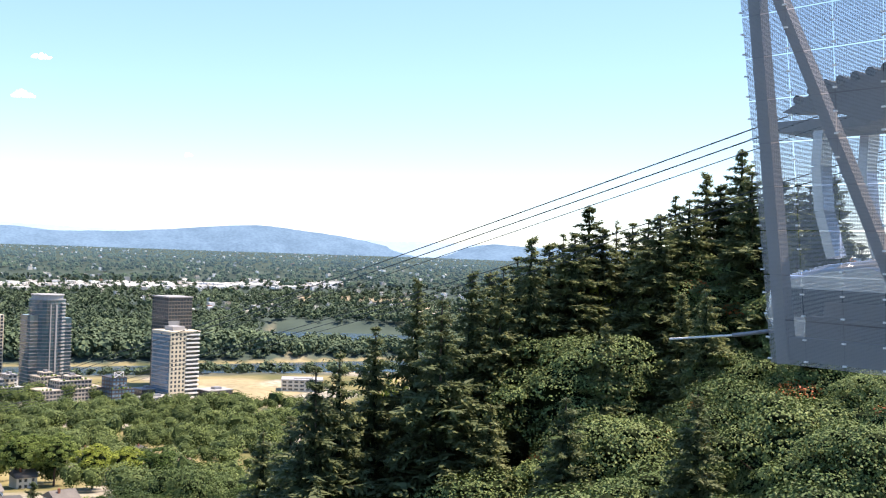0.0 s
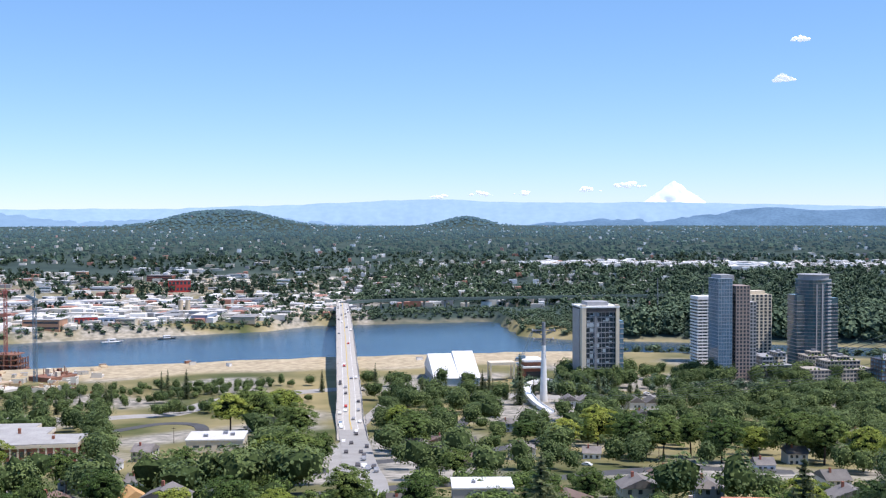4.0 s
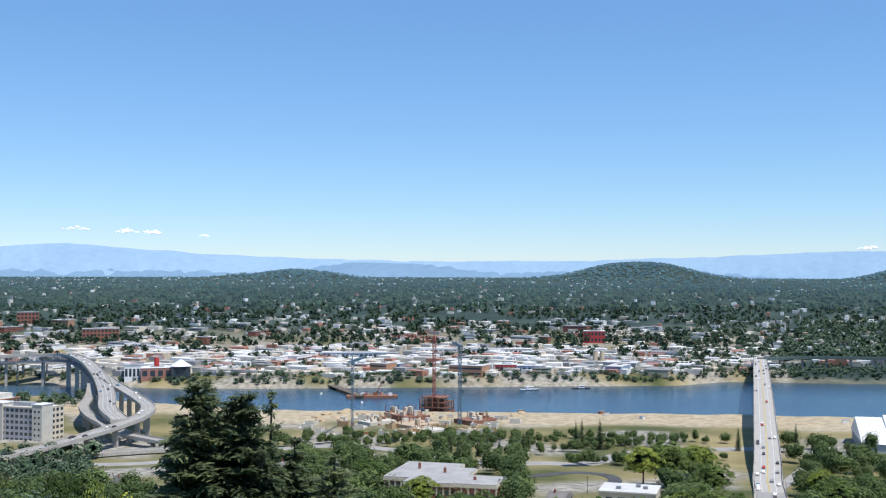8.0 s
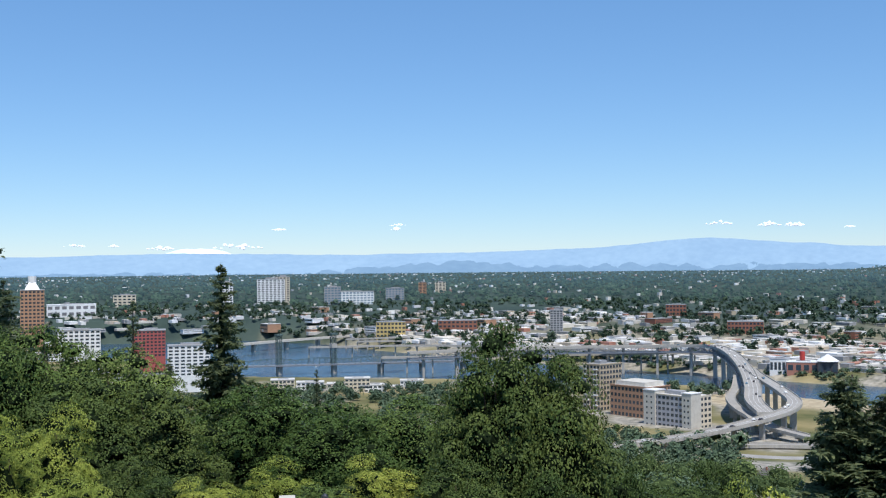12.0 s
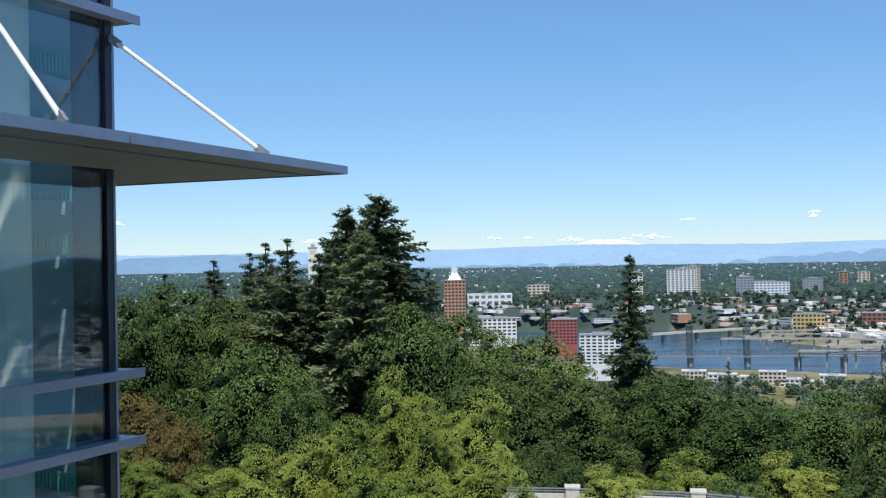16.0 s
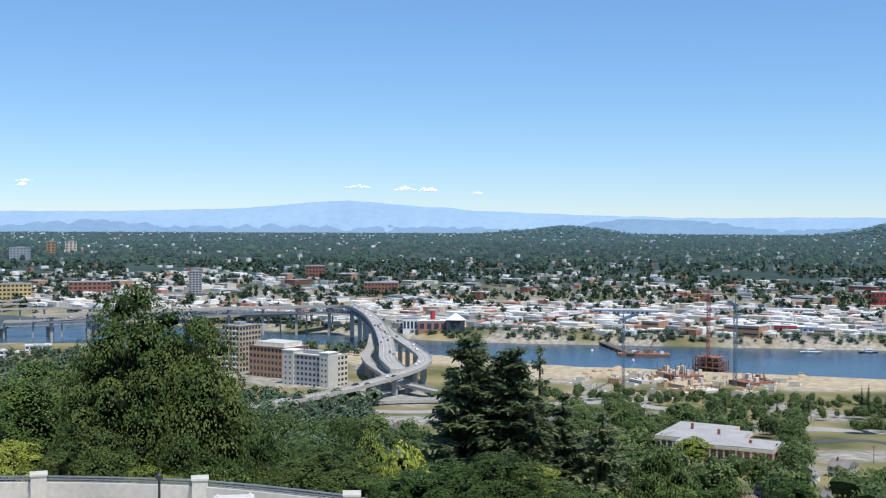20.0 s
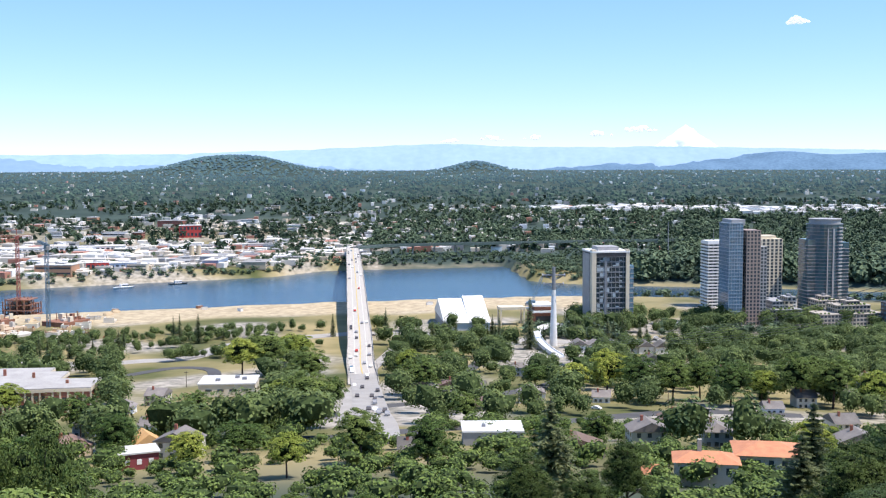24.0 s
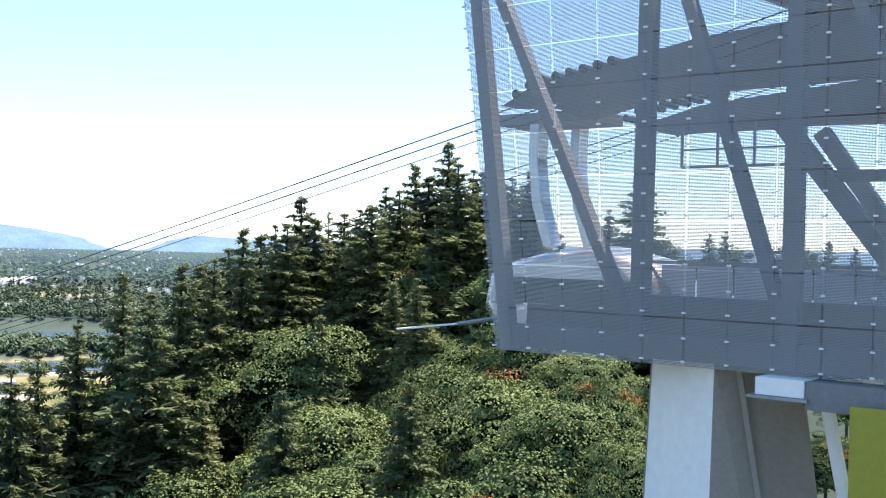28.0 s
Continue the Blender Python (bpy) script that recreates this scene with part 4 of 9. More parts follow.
def tree_stuff(name, xy, height, width, nq, material, label, jitter=0.28):
    """Many small trees in one mesh: each a lumpy crown of leaf tufts over a solid heart, in fine ones painted dark for
    inner shade.
    """
    n = len(xy)
    fine = nq > 150
    w = unit(n * nq).reshape(n, nq, 3)
    w[..., 2] = np.where(w[..., 2] < -0.75, -w[..., 2], w[..., 2])
    w0 = BALL_V if fine else np.array([(0, 0, 1), (0, 0, -0.9), (0.9, 0, 0.3), (0.5, 0.75, -0.2), (-0.4, 0.85, 0.35), (-0.95, 0, -0.1), (-0.45, -0.8, 0.3), (0.5, -0.85, -0.2)])
    hw = np.repeat(w0[None], n, 0)
    bumpy = 0.72 + rng.normal(0, 0.07, (n, nq, 1))
    hb = np.full((n, len(w0), 1), 0.53 if fine else 0.62)
    # billows in each crown
    for _ in range(8):
        q = unit(n)[:, None, :]
        q[..., 2] = np.abs(q[..., 2]) * 0.85
        amp = rng.uniform(0.12, 0.42, (n, 1, 1))
        for ww_, arr in ((w, bumpy), (hw, hb)):
            arr += amp * np.clip((ww_ * q).sum(-1, keepdims=True) * 3.4 - 2.2, 0, 1)
    z0 = land(xy[:, 0], xy[:, 1])
    half = np.stack([width * 0.5, width * 0.5, height * 0.47], 1)[:, None, :]
    cen = np.stack([xy[:, 0], xy[:, 1], z0 + height * 0.48], 1)[:, None, :]
    P = w * bumpy * half + cen
    size = np.repeat(np.sqrt(width * height) * 1.5 / math.sqrt(nq) * (1.15 if fine else 1.12), nq)
    V, Fq = leaf_quads(P.reshape(-1, 3), (w + np.array([0, 0, 0.25])).reshape(-1, 3), size, jitter)
    hv = hw * hb * half + cen
    if fine:
        # triangles of the heart as four-cornered faces with a middle point on one edge
        tri = BALL_F
        mid = (hv[:, tri[:, 0]] + hv[:, tri[:, 1]]) * 0.5
        hv = np.concatenate([hv, mid], 1)
        of = np.stack([tri[:, 0], len(w0) + np.arange(len(tri)), tri[:, 1], tri[:, 2]], 1)
    else:
        of = np.array([(0, 2, 3, 1), (0, 3, 4, 1), (0, 4, 5, 1), (0, 5, 6, 1), (0, 6, 7, 1), (0, 7, 2, 1)])
    hf = (np.arange(n)[:, None, None] * hv.shape[1] + of[None]).reshape(-1, 4) + len(V)
    nl = len(Fq)
    V, Fq = np.concatenate([V, hv.reshape(-1, 3)]), np.concatenate([Fq, hf])
    me = mesh_np(name, V, Fq, material)
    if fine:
        # heart faces take the colour with the crown's shade painted in
        me.materials.append(SHADE_HEART)
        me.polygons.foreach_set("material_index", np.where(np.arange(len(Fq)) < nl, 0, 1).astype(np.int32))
    return tagged(new(name, me), label, "trees", kind="stuff")


def field(n, a0, a1, d0, d1, power=1.0, clump=0.012, thr=-1.0, seed=1):
    """Random places by bearing and distance, thinned by a clumping noise; none in the river."""
    r_ = np.random.default_rng(seed)
    az = np.radians(r_.uniform(a0, a1, n))
    d = d0 + (d1 - d0) * r_.uniform(0, 1, n) ** power
    x, y = np.sin(az) * d, np.cos(az) * d
    nz = np.array([noise.noise((a * clump, b * clump, seed)) for a, b in zip(x, y)])
    ok = (river(x, y) < -14) & (nz > thr)
    return np.stack([x[ok], y[ok]], 1)


def scale_at(xy):
    d = np.hypot(xy[:, 0], xy[:, 1])
    return d / real_far(d)


# ---- where a bearing and an elevation meet the ground ----


def spot(az, el, start=150.0):
    d = np.arange(start, 4900, 4.0)
    x, y = np.sin(radians(az)) * d, np.cos(radians(az)) * d
    e = np.degrees(np.arctan2(land(x, y) - EYE, d))
    k = int(np.argmax(e >= el)) if (e >= el).any() else len(d) - 1
    return Vector((x[k], y[k], float(land(x[k], y[k])))), float(d[k])


def shared(name, bm, material):
    me = bpy.data.meshes.new(name)
    bm.to_mesh(me)
    bm.free()
    for mm in (material if isinstance(material, (list, tuple)) else [material]):
        me.materials.append(mm)
    return me


# ---- towers by the river ----
# Each stands with its west front on x = 0 and runs east (+x); y to the north.
GRID = 10.0


def glazed(parent, x0, x1, y0, y1, z0, z1, floors, glass_m, slab_m, bay=3.5, slab=0.6, proud=0.3, label=""):
    """A glass body with floor edges and mullions proud of it."""
    part("glass_body", boxes((x0, x1, y0, y1, z0, z1)), glass_m, parent, label)
    fh = (z1 - z0) / floors
    me = shared("floor_edge", boxes((x0 - proud, x1 + proud, y0 - proud, y1 + proud, -slab / 2, slab / 2)), slab_m)
    for i in range(1, floors + 1):
        piece("floor_edge", me, parent, pose(0, 0, z0 + fh * i))
    for face, a, b in (("n", x0, x1), ("w", y0, y1)):
        n = max(2, round((b - a) / bay))
        if face == "n":
            mm = shared("mullion", boxes((-0.15, 0.15, -0.1, 0.2, 0, z1 - z0)), slab_m)
        else:
            mm = shared("mullion", boxes((-0.2, 0.1, -0.15, 0.15, 0, z1 - z0)), slab_m)
        for i in range(n + 1):
            c = a + (b - a) * i / n
            piece("mullion", mm, parent, pose(c, y1, z0) if face == "n" else pose(x0, c, z0))


def punched(parent, x0, x1, y0, y1, z0, z1, floors, wall_m, win_m, nw, nn, ww=1.6, wh=1.7, label=""):
    """A solid body with a window set into each bay of the west and north fronts."""
    part("wall", boxes((x0, x1, y0, y1, z0, z1)), wall_m, parent, label)
    fh = (z1 - z0) / floors
    wm = shared("window", boxes((-0.06, 0.06, -ww / 2, ww / 2, -wh / 2, wh / 2)), win_m)
    wn2 = shared("window", boxes((-ww / 2, ww / 2, -0.06, 0.06, -wh / 2, wh / 2)), win_m)
    for f in range(floors):
        z = z0 + fh * (f + 0.55)
        for i in range(nw):
            piece("window", wm, parent, pose(x0, y0 + (y1 - y0) * (i + 0.5) / nw, z))
        for i in range(nn):
            piece("window", wn2, parent, pose(x0 + (x1 - x0) * (i + 0.5) / nn, y1, z))


def tower(name, x, y, label):
    return thing(name, pose(x, y, 8.5, 0, 0, GRID), label, "tower block", "riverside towers")


def riverside():
    # research tower with cream piers and a patterned glass front
    t = tower("office_tower", 914, -88, "office tower with cream piers framing a dark glass front")
    glazed(t, 1.2, 30, -30, 0, 0, 64, 15, GLASS_DARK, STEEL, bay=3.2, slab=0.9)
    part("pier", boxes((-0.6, 5, -3.2, 0.5, 0, 70)), CREAM, t)
    part("pier", boxes((-0.6, 5, -31.5, -28.6, 0, 70)), CREAM, t)
    part("side_wall", boxes((5, 26, 0.35, 1.2, 0, 66)), GREYPANEL, t)
    part("crown_beam", boxes((-0.4, 30.5, -31, 0.3, 64.4, 67.5)), DARKPANEL, t)
    part("roof", boxes((-0.8, 31, -31.8, 0.8, 67.5, 68.8)), WHITE, t)
    part("plant_room", boxes((6, 24, -24, -6, 68.8, 72)), GREYPANEL, t)
    rr = random.Random(2)
    BLIND = mat("blind", (0.4, 0.47, 0.52), rough=0.5)
    for i in range(44):
        f, c = rr.randrange(15), rr.choice((0, 1, 2, 4, 5, 6, 7))
        part("blind", boxes((0.75, 1.0, -25.5 + c * 2.7, -25.5 + c * 2.7 + 2.5, f * 4.27 + 0.7, f * 4.27 + rr.choice((1.6, 3.6)))), BLIND, t)
    part("stair_strip", boxes((0.4, 1.1, -12.5, -10.5, 0, 64)), STEEL, t)
    w = part("side_wing", boxes((6, 26, -37, -31.5, 0, 56)), GLASS_BLUE, t, "blue glass wing set back")
    for i in range(13):
        part("floor_edge", boxes((5.7, 26.2, -37.3, -31.4, 4.1 * (i + 1), 4.1 * (i + 1) + 0.6)), GREYPANEL, w)
    part("base_block", boxes((-10, 1, 1, 16, 0, 12)), CREAM, t)
    # striped slim tower
    t = tower("striped_tower", 1066, -213, "slim apartment tower striped with white balconies")
    glazed(t, 0, 18, -19, 0, 0, 64, 21, GLASS_DARK, WHITE, bay=5, slab=1.3, proud=0.9)
    part("roof", boxes((-0.6, 18.6, -19.6, 0.6, 64.8, 66.5)), WHITE, t)
    part("mast", tube(bmesh.new(), [(8, -8, 66), (8, -8, 78)], [0.3, 0.1], 6), STEEL, t)
    # tall blue glass tower with a lower brown shaft
    t = tower("glass_tower", 944, -206, "tall slender blue glass tower with stepped top")
    glazed(t, 0, 22, -12, 0, 0, 90, 30, GLASS_BLUE, mat("blue_edge", (0.28, 0.35, 0.42), (0.22, 0.28, 0.34), rough=0.4), bay=2.4, slab=0.45)
    part("crown", boxes((3, 24, -15, -3, 88, 93)), GREYPANEL, t)
    lower = thing("brown_tower", pose(945.5, -220.5, 8.5, 0, 0, GRID), "brown-grey apartment tower joined to a glass one", "tower block", "riverside towers")
    punched(lower, 0, 20, -13, -0.5, 0, 84, 27, mat("brown_panel", (0.33, 0.26, 0.23), (0.26, 0.2, 0.18)), GLASS_DARK, 4, 5, 1.8, 2.0)
    punched(lower, 0.5, 18, -19, -13.1, 0, 70, 23, GREYPANEL, GLASS_DARK, 2, 4, 1.8, 2.0)
    # cream tower with dark window stacks
    t = tower("cream_tower", 1056, -257, "cream apartment tower with dark upright window stacks")
    punched(t, 0, 22, -25, 0, 0, 69, 22, CREAM, GLASS_DARK, 6, 5, 2.4, 2.3)
    part("roof_block", boxes((4, 18, -20, -5, 69, 72)), CREAM, t)
    # dark oval tower
    t = tower("oval_tower", 1046, -316, "dark teal glass tower with rounded front")
    n, fl = 28, 26
    bm = bmesh.new()
    ring = [(math.cos(6.2832 * k / n) * 15, math.sin(6.2832 * k / n) * 16.5) for k in range(n)]
    lo = [bm.verts.new((a, c, 0)) for a, c in ring]
    hi = [bm.verts.new((a, c, 84)) for a, c in ring]
    for k in range(n):
        bm.faces.new((lo[k], lo[(k + 1) % n], hi[(k + 1) % n], hi[k]))
    bm.faces.new(hi)
    part("glass_body", bm, GLASS_TEAL, t)
    bm = bmesh.new()
    r1 = [bm.verts.new((a * 1.02, c * 1.02, -0.35)) for a, c in ring]
    r2 = [bm.verts.new((a * 1.02, c * 1.02, 0.35)) for a, c in ring]
    for k in range(n):
        bm.faces.new((r1[k], r1[(k + 1) % n], r2[(k + 1) % n], r2[k]))
    bm.faces.new(r2)
    bm.faces.new(r1[::-1])
    me = shared("floor_edge", bm, mat("slate_edge", (0.17, 0.2, 0.215), (0.13, 0.15, 0.165), rough=0.5))
    for i in range(1, fl + 1):
        piece("floor_edge", me, t, pose(0, 0, 84 / fl * i))
    bm = bmesh.new()
    for z0_, z1_, k0 in ((84.36, 88.2, 0.86), (88.2, 89.0, 0.92)):
        lo = [bm.verts.new((a * k0, c * k0, z0_)) for a, c in ring]
        hi = [bm.verts.new((a * k0, c * k0, z1_)) for a, c in ring]
        for k in range(n):
            bm.faces.new((lo[k], lo[(k + 1) % n], hi[(k + 1) % n], hi[k]))
        bm.faces.new(hi)
        bm.faces.new(lo[::-1])
    part("roof_ring", bm, GREYPANEL, t, "pale ring round the roof")
    for nm_, y0_, y1_, zt in (("north_shoulder", 9, 20.5, 70), ("south_shoulder", -20, -9, 67)):
        sh = part(nm_, boxes((-9, 10, y0_, y1_, 0, zt)), GLASS_TEAL, t, "lower glass wing with balconies")
        for i in range(1, int(zt / 3.23)):
            part("floor_edge", boxes((-10, 10.4, y0_ - 0.3, y1_ + 0.4, 3.23 * i - 0.3, 3.23 * i + 0.25)), GREYPANEL if i % 2 else STEEL, sh)
    part("pale_strip", boxes((-15.9, -15.3, -2.2, -0.6, 0, 80), (-15.7, -15.1, 3.6, 4.6, 0, 80)), GREYPANEL, t)
    bal = shared("balcony", boxes((-1.4, 1.0, -3.2, 3.2, -0.3, 0.9)), GREYPANEL)
    for i in range(4, 26):
        piece("balcony", bal, t, pose(-13.2, -8.5, 84 / fl * i, 0, 0, 33))
    # dark tower behind the white one
    t = tower("dark_tower", 1004, -417, "dark brown tower with pale frame on its lower corner")
    glazed(t, 0, 28, -26, 0, 0, 88, 26, GLASS_DARK, mat("umber_edge", (0.15, 0.135, 0.13), (0.11, 0.1, 0.095), rough=0.6), bay=3.4, slab=0.9)
    part("pale_frame", boxes((-0.9, -0.4, -12, -0.4, 0, 64), (-0.9, -0.4, -12, -11, 0, 66), (-0.8, 0.0, -12, 0.2, 64, 66)), GREYPANEL, t)
    part("roof", boxes((-0.8, 28.8, -26.8, 0.8, 88.2, 89.2)), GREYPANEL, t)
    # white tower
    t = tower("white_tower", 929, -389, "white apartment tower with balconies on one side")
    punched(t, 0, 30, -16, 0, 0, 61, 16, CREAM, GLASS_DARK, 4, 1, 2.0, 2.2)
    part("north_glass", boxes((1.5, 29, -0.2, 0.35, 4, 59)), GLASS_BLUE, t)
    for i in range(16):
        part("floor_edge", boxes((1.2, 29.4, 0.0, 0.75, 3.8 * (i + 1) - 0.6, 3.8 * (i + 1) + 0.4)), GREYPANEL, t)
    part("balcony_core", boxes((1.5, 26, -30, -16.1, 0, 58)), GLASS_DARK, t)
    bal = shared("balcony", boxes((-0.6, 2, -14, 0, 0, 1.3)), WHITE)
    for i in range(16):
        piece("balcony", bal, t, pose(0, -16.1, 3.75 * i + 2.0))
    part("roof", boxes((-0.5, 30.5, -30.5, 0.5, 61.1, 62.3)), CREAM, t)
    part("plant_room", boxes((6, 20, -18, -6, 62.3, 66)), GREYPANEL, t)
    # low blocks at the towers' feet
    for x, y, w, d, h, mm in ((960, -250, 16, 20, 22, CREAM), (975, -255, 18, 16, 20, WHITE), (948, -372, 16, 16, 9, DARKPANEL), (925, -425, 26, 20, 8, DARKPANEL), (1030, -245, 30, 20, 13, CREAM)):
        t = thing("low_block", pose(x, y, 8.5, 0, 0, GRID), "low flat-roofed block at the foot of riverside towers", "building", "low blocks by the towers")
        fl = max(2, round(h / 3.6))
        punched(t, 0, d, -w, 0, 0, h, fl, mm, GLASS_DARK, max(3, round(w / 4)), max(3, round(d / 4.5)), 2.6, 1.9)
        part("roof", boxes((-0.3, d + 0.3, -w - 0.3, 0.3, h + 0.01, h + 0.7)), GREYPANEL, t)
        part("roof_unit", boxes((d * 0.3, d * 0.6, -w * 0.7, -w * 0.4, h + 0.7, h + 2.6)), STEEL, t)
    # stepped blocks: place, then each tier's inset from the front, start, width, depth, floors
    bm = bmesh.new()
    for v in bmesh.ops.create_icosphere(bm, subdivisions=2, radius=1.0)["verts"]:
        v.co *= 1 + 0.5 * noise.noise(v.co * 2.2)
    SHRUB = shared("shrub", bm, LEAF)
    DUN = mat("dun_panel", (0.4, 0.36, 0.31), (0.33, 0.3, 0.26), rough=0.75, scale=0.2, fine=2)
    rr = random.Random(19)
    for x, y, mm, gm, tiers, label in (
            (936, -281, DUN, GLASS_DARK, ((0, 0, 58, 26, 4), (6, 18, 30, 20, 2), (9, 28, 12, 14, 1)), "long stepped apartment block with planted roof terraces"),
            (942, -243, GREYPANEL, GLASS_DARK, ((0, 0, 26, 24, 5), (5, 2, 9, 15, 2), (5, 15, 8, 15, 1)), "grey stepped block with terraces below the towers"),
            (925, -336, DARKPANEL, GLASS_BLUE, ((0, 0, 22, 24, 4), (3, 2, 14, 18, 3)), "dark glass block with steel frame on its roof"),
            (912, -361, GREYPANEL, GLASS_DARK, ((0, 0, 26, 15, 2),), "low grey podium at the foot of a white tower"),
            (1005, -300, DUN, GLASS_DARK, ((0, 0, 20, 20, 5), (5, 5, 9, 12, 1)), "brown block between the riverside towers")):
        t = thing("stepped_block", pose(x, y, 8.5, 0, 0, GRID), label, "building", "low blocks by the towers")
        z = 0.0
        for inset, y0, w, d, fl in tiers:
            h = 3.3 * fl
            punched(t, inset, inset + d, -y0 - w, -y0, z, z + h, fl, mm, gm, max(2, round(w / 3.2)), max(3, round(d / 4)), 2.3, 1.9)
            part("roof_edge", boxes((inset - 0.5, inset + d + 0.3, -y0 - w - 0.4, -y0 + 0.4, z + h + 0.01, z + h + 0.45)), mm, t)
            for k in range(int(w / 6.4)):
                if rr.random() < 0.75:
                    yk = -y0 - 1.2 - k * 6.4
                    part("balcony", boxes((inset - 1.6, inset - 0.05, yk - 3.4, yk, z + 3.2, z + 3.45), (inset - 1.6, inset - 1.5, yk - 3.4, yk, z + 3.46, z + 4.4)), STEEL, t)
            if fl > 1 and len(tiers) > 1:
                for k in range(int(w / 3.4)):
                    if rr.random() < 0.7:
                        piece("shrub", SHRUB, t, pose(inset + 1.0 + rr.uniform(0, 1.6), -y0 - 1.4 - k * 3.4, z + h + 1.0, 0, 0, rr.uniform(0, 360)) @ Matrix.Scale(rr.uniform(0.8, 1.4), 4))
            z += h
        part("roof_unit", boxes((inset + d * 0.3, inset + d * 0.6, -y0 - w * 0.7, -y0 - w * 0.35, z + 0.46, z + 2.4)), STEEL, t)
        if gm is GLASS_BLUE:
            fr = bmesh.new()
            for a_, b_ in (((4, -4, z), (4, -4, z + 5)), ((4, -13, z), (4, -13, z + 5)), ((4, -4, z + 5), (4, -13, z + 5)), ((4, -4, z), (4, -13, z + 5)), ((4, -13, z), (4, -4, z + 5))):
                beam(fr, a_, b_, 0.5)
            part("roof_frame", fr, WHITE, t, "white steel frame on the roof")


riverside()

# ---- yard, cable mast and lower station ----


def yard():
    t = thing("shed", pose(897, 33, 9, 0, 0, GRID * 0.8), "big white yard shed with a long sloping roof", "shed")
    part("front_wall", boxes((0, 0.5, -37, 0, 0, 11)), mat("shed_wall", (0.62, 0.65, 0.68), (0.5, 0.53, 0.56), scale=0.2), t)
    part("side_wall", boxes((0.5, 84, -0.5, 0, 0, 11), (0.5, 84, -37, -36.5, 0, 11)), GREYPANEL, t)
    bm = bmesh.new()
    for y0, y1, top in ((-20, 0.8, 25), (-37.8, -20.1, 27)):
        v = [bm.verts.new(p) for p in ((-1, y0, 11), (-1, y1, 11), (52, y1, top), (52, y0, top), (86, y1, 11), (86, y0, 11))]
        bm.faces.new((v[0], v[3], v[2], v[1]))
        bm.faces.new((v[3], v[5], v[4], v[2]))
        bm.faces.new((v[0], v[5], v[3]))
        bm.faces.new((v[1], v[2], v[4]))
    part("roof", bm, WHITE, t)
    # dark panel on the wall paints the shade inside the open doorway
    part("door", boxes((-0.15, 0.05, -33, -21, 0, 6.5)), DARKPANEL, t, "dark open doorway")
    # gantry
    t = thing("gantry_frame", pose(934, -13, 9, 0, 0, GRID), "yellow steel gantry frame beside the shed", "gantry")
    for yy in (0, -20):
        for xx in (0, 12):
            part("post", boxes((xx - 0.6, xx + 0.6, yy - 0.6, yy + 0.6, 0, 17)), CREAM, t)
    part("beam", boxes((-0.8, 12.8, -21, 1, 17, 19.2)), CREAM, t)
    # yard crane
    t = thing("yard_crane", pose(953, -40, 9), "pale blue yard crane with raised jib", "crane")
    bm = bmesh.new()
    lattice(bm, (0, 0, 0), (0, 0, 20), 3.2, 8)
    part("tower", bm, CRANE_BLUE, t)
    bm = bmesh.new()
    lattice(bm, (0, 0, 22), (8, -9, 42), 1.8, 9)
    part("jib", bm, CRANE_BLUE, t)
    part("cab", boxes((-3, 3, -3, 3, 19, 23)), CRANE_BLUE, t)
    part("counter_arm", boxes((-7, 0, 0, 5, 20.5, 22)), CRANE_BLUE, t)
    # lower station
    t = thing("lower_station", pose(938, -41, 9, 0, 0, GRID), "red-brown lower cable station with white roofs", "station")
    part("hall", boxes((0, 26, -18, 0, 0, 14)), BRICK, t)
    part("roof", boxes((-2, 28, -19, 1, 14, 15.5)), WHITE, t)
    part("upper_hall", boxes((2, 24, -17, -1, 15.5, 19)), BRICK, t)
    part("upper_roof", boxes((0, 26, -18, 0, 19, 20.6)), WHITE, t)
    # no real hole: a dark sheet paints the shade in the station mouth
    part("opening", boxes((-0.2, 0.1, -16, -2, 4, 11)), DARKPANEL, t)
    # the mast that carries the cables
    t = thing("cable_mast", pose(812, -50, 14), "tapered white cable mast with grey steel head", "mast")
    bm = bmesh.new()
    tube(bm, [(0, 0, -1), (0, 0, 14), (0, 0, 43)], [3.1, 2.5, 1.5], 14)
    part("shaft", bm, WHITE, t)
    part("upper_shaft", tube(bmesh.new(), [(0, 0, 43), (0, 0, 60)], [1.5, 1.2], 14), STEEL, t)
    for z, w in ((47.5, 7), (54, 8)):
        bm = bmesh.new()
        beam(bm, (0, -w, z), (0, w, z), 1.2, 0.8)
        arm = part("cross_arm", bm, STEEL, t)
        for s in (-1, 1):
            bm = bmesh.new()
            beam(bm, (-3, s * w, z - 0.4), (3, s * w, z + 0.4), 0.8, 1.0)
            part("cable_saddle", bm, STEEL, arm)
            bm = bmesh.new()
            beam(bm, (0, s * 1.2, z - 3.5), (0, s * w * 0.9, z - 0.3), 0.4)
            part("brace", bm, STEEL, arm)
    # winding white footbridge
    t = thing("footbridge", None, "white winding footbridge over the freeway", "bridge")
    pts = spline([(884, -60, 21), (876, -49, 21), (856, -41, 21), (835, -39, 21), (798, -40, 21), (766, -44, 21), (736, -50, 21)], 6)
    part("deck", ribbon(pts, 5.5, 1.2), WHITE, t)
    for s in (-1, 1):
        bm = bmesh.new()
        for a, c in zip(pts, pts[1:]):
            d = (c - a).normalized()
            n = Vector((d.y, -d.x, 0)) * s * 2.6
            beam(bm, a + n + Vector((0, 0, 0.6)), c + n + Vector((0, 0, 0.6)), 0.15, 1.2)
        part("railing", bm, WHITE, t)
    for i in range(3, len(pts) - 2, 6):
        p = pts[i]
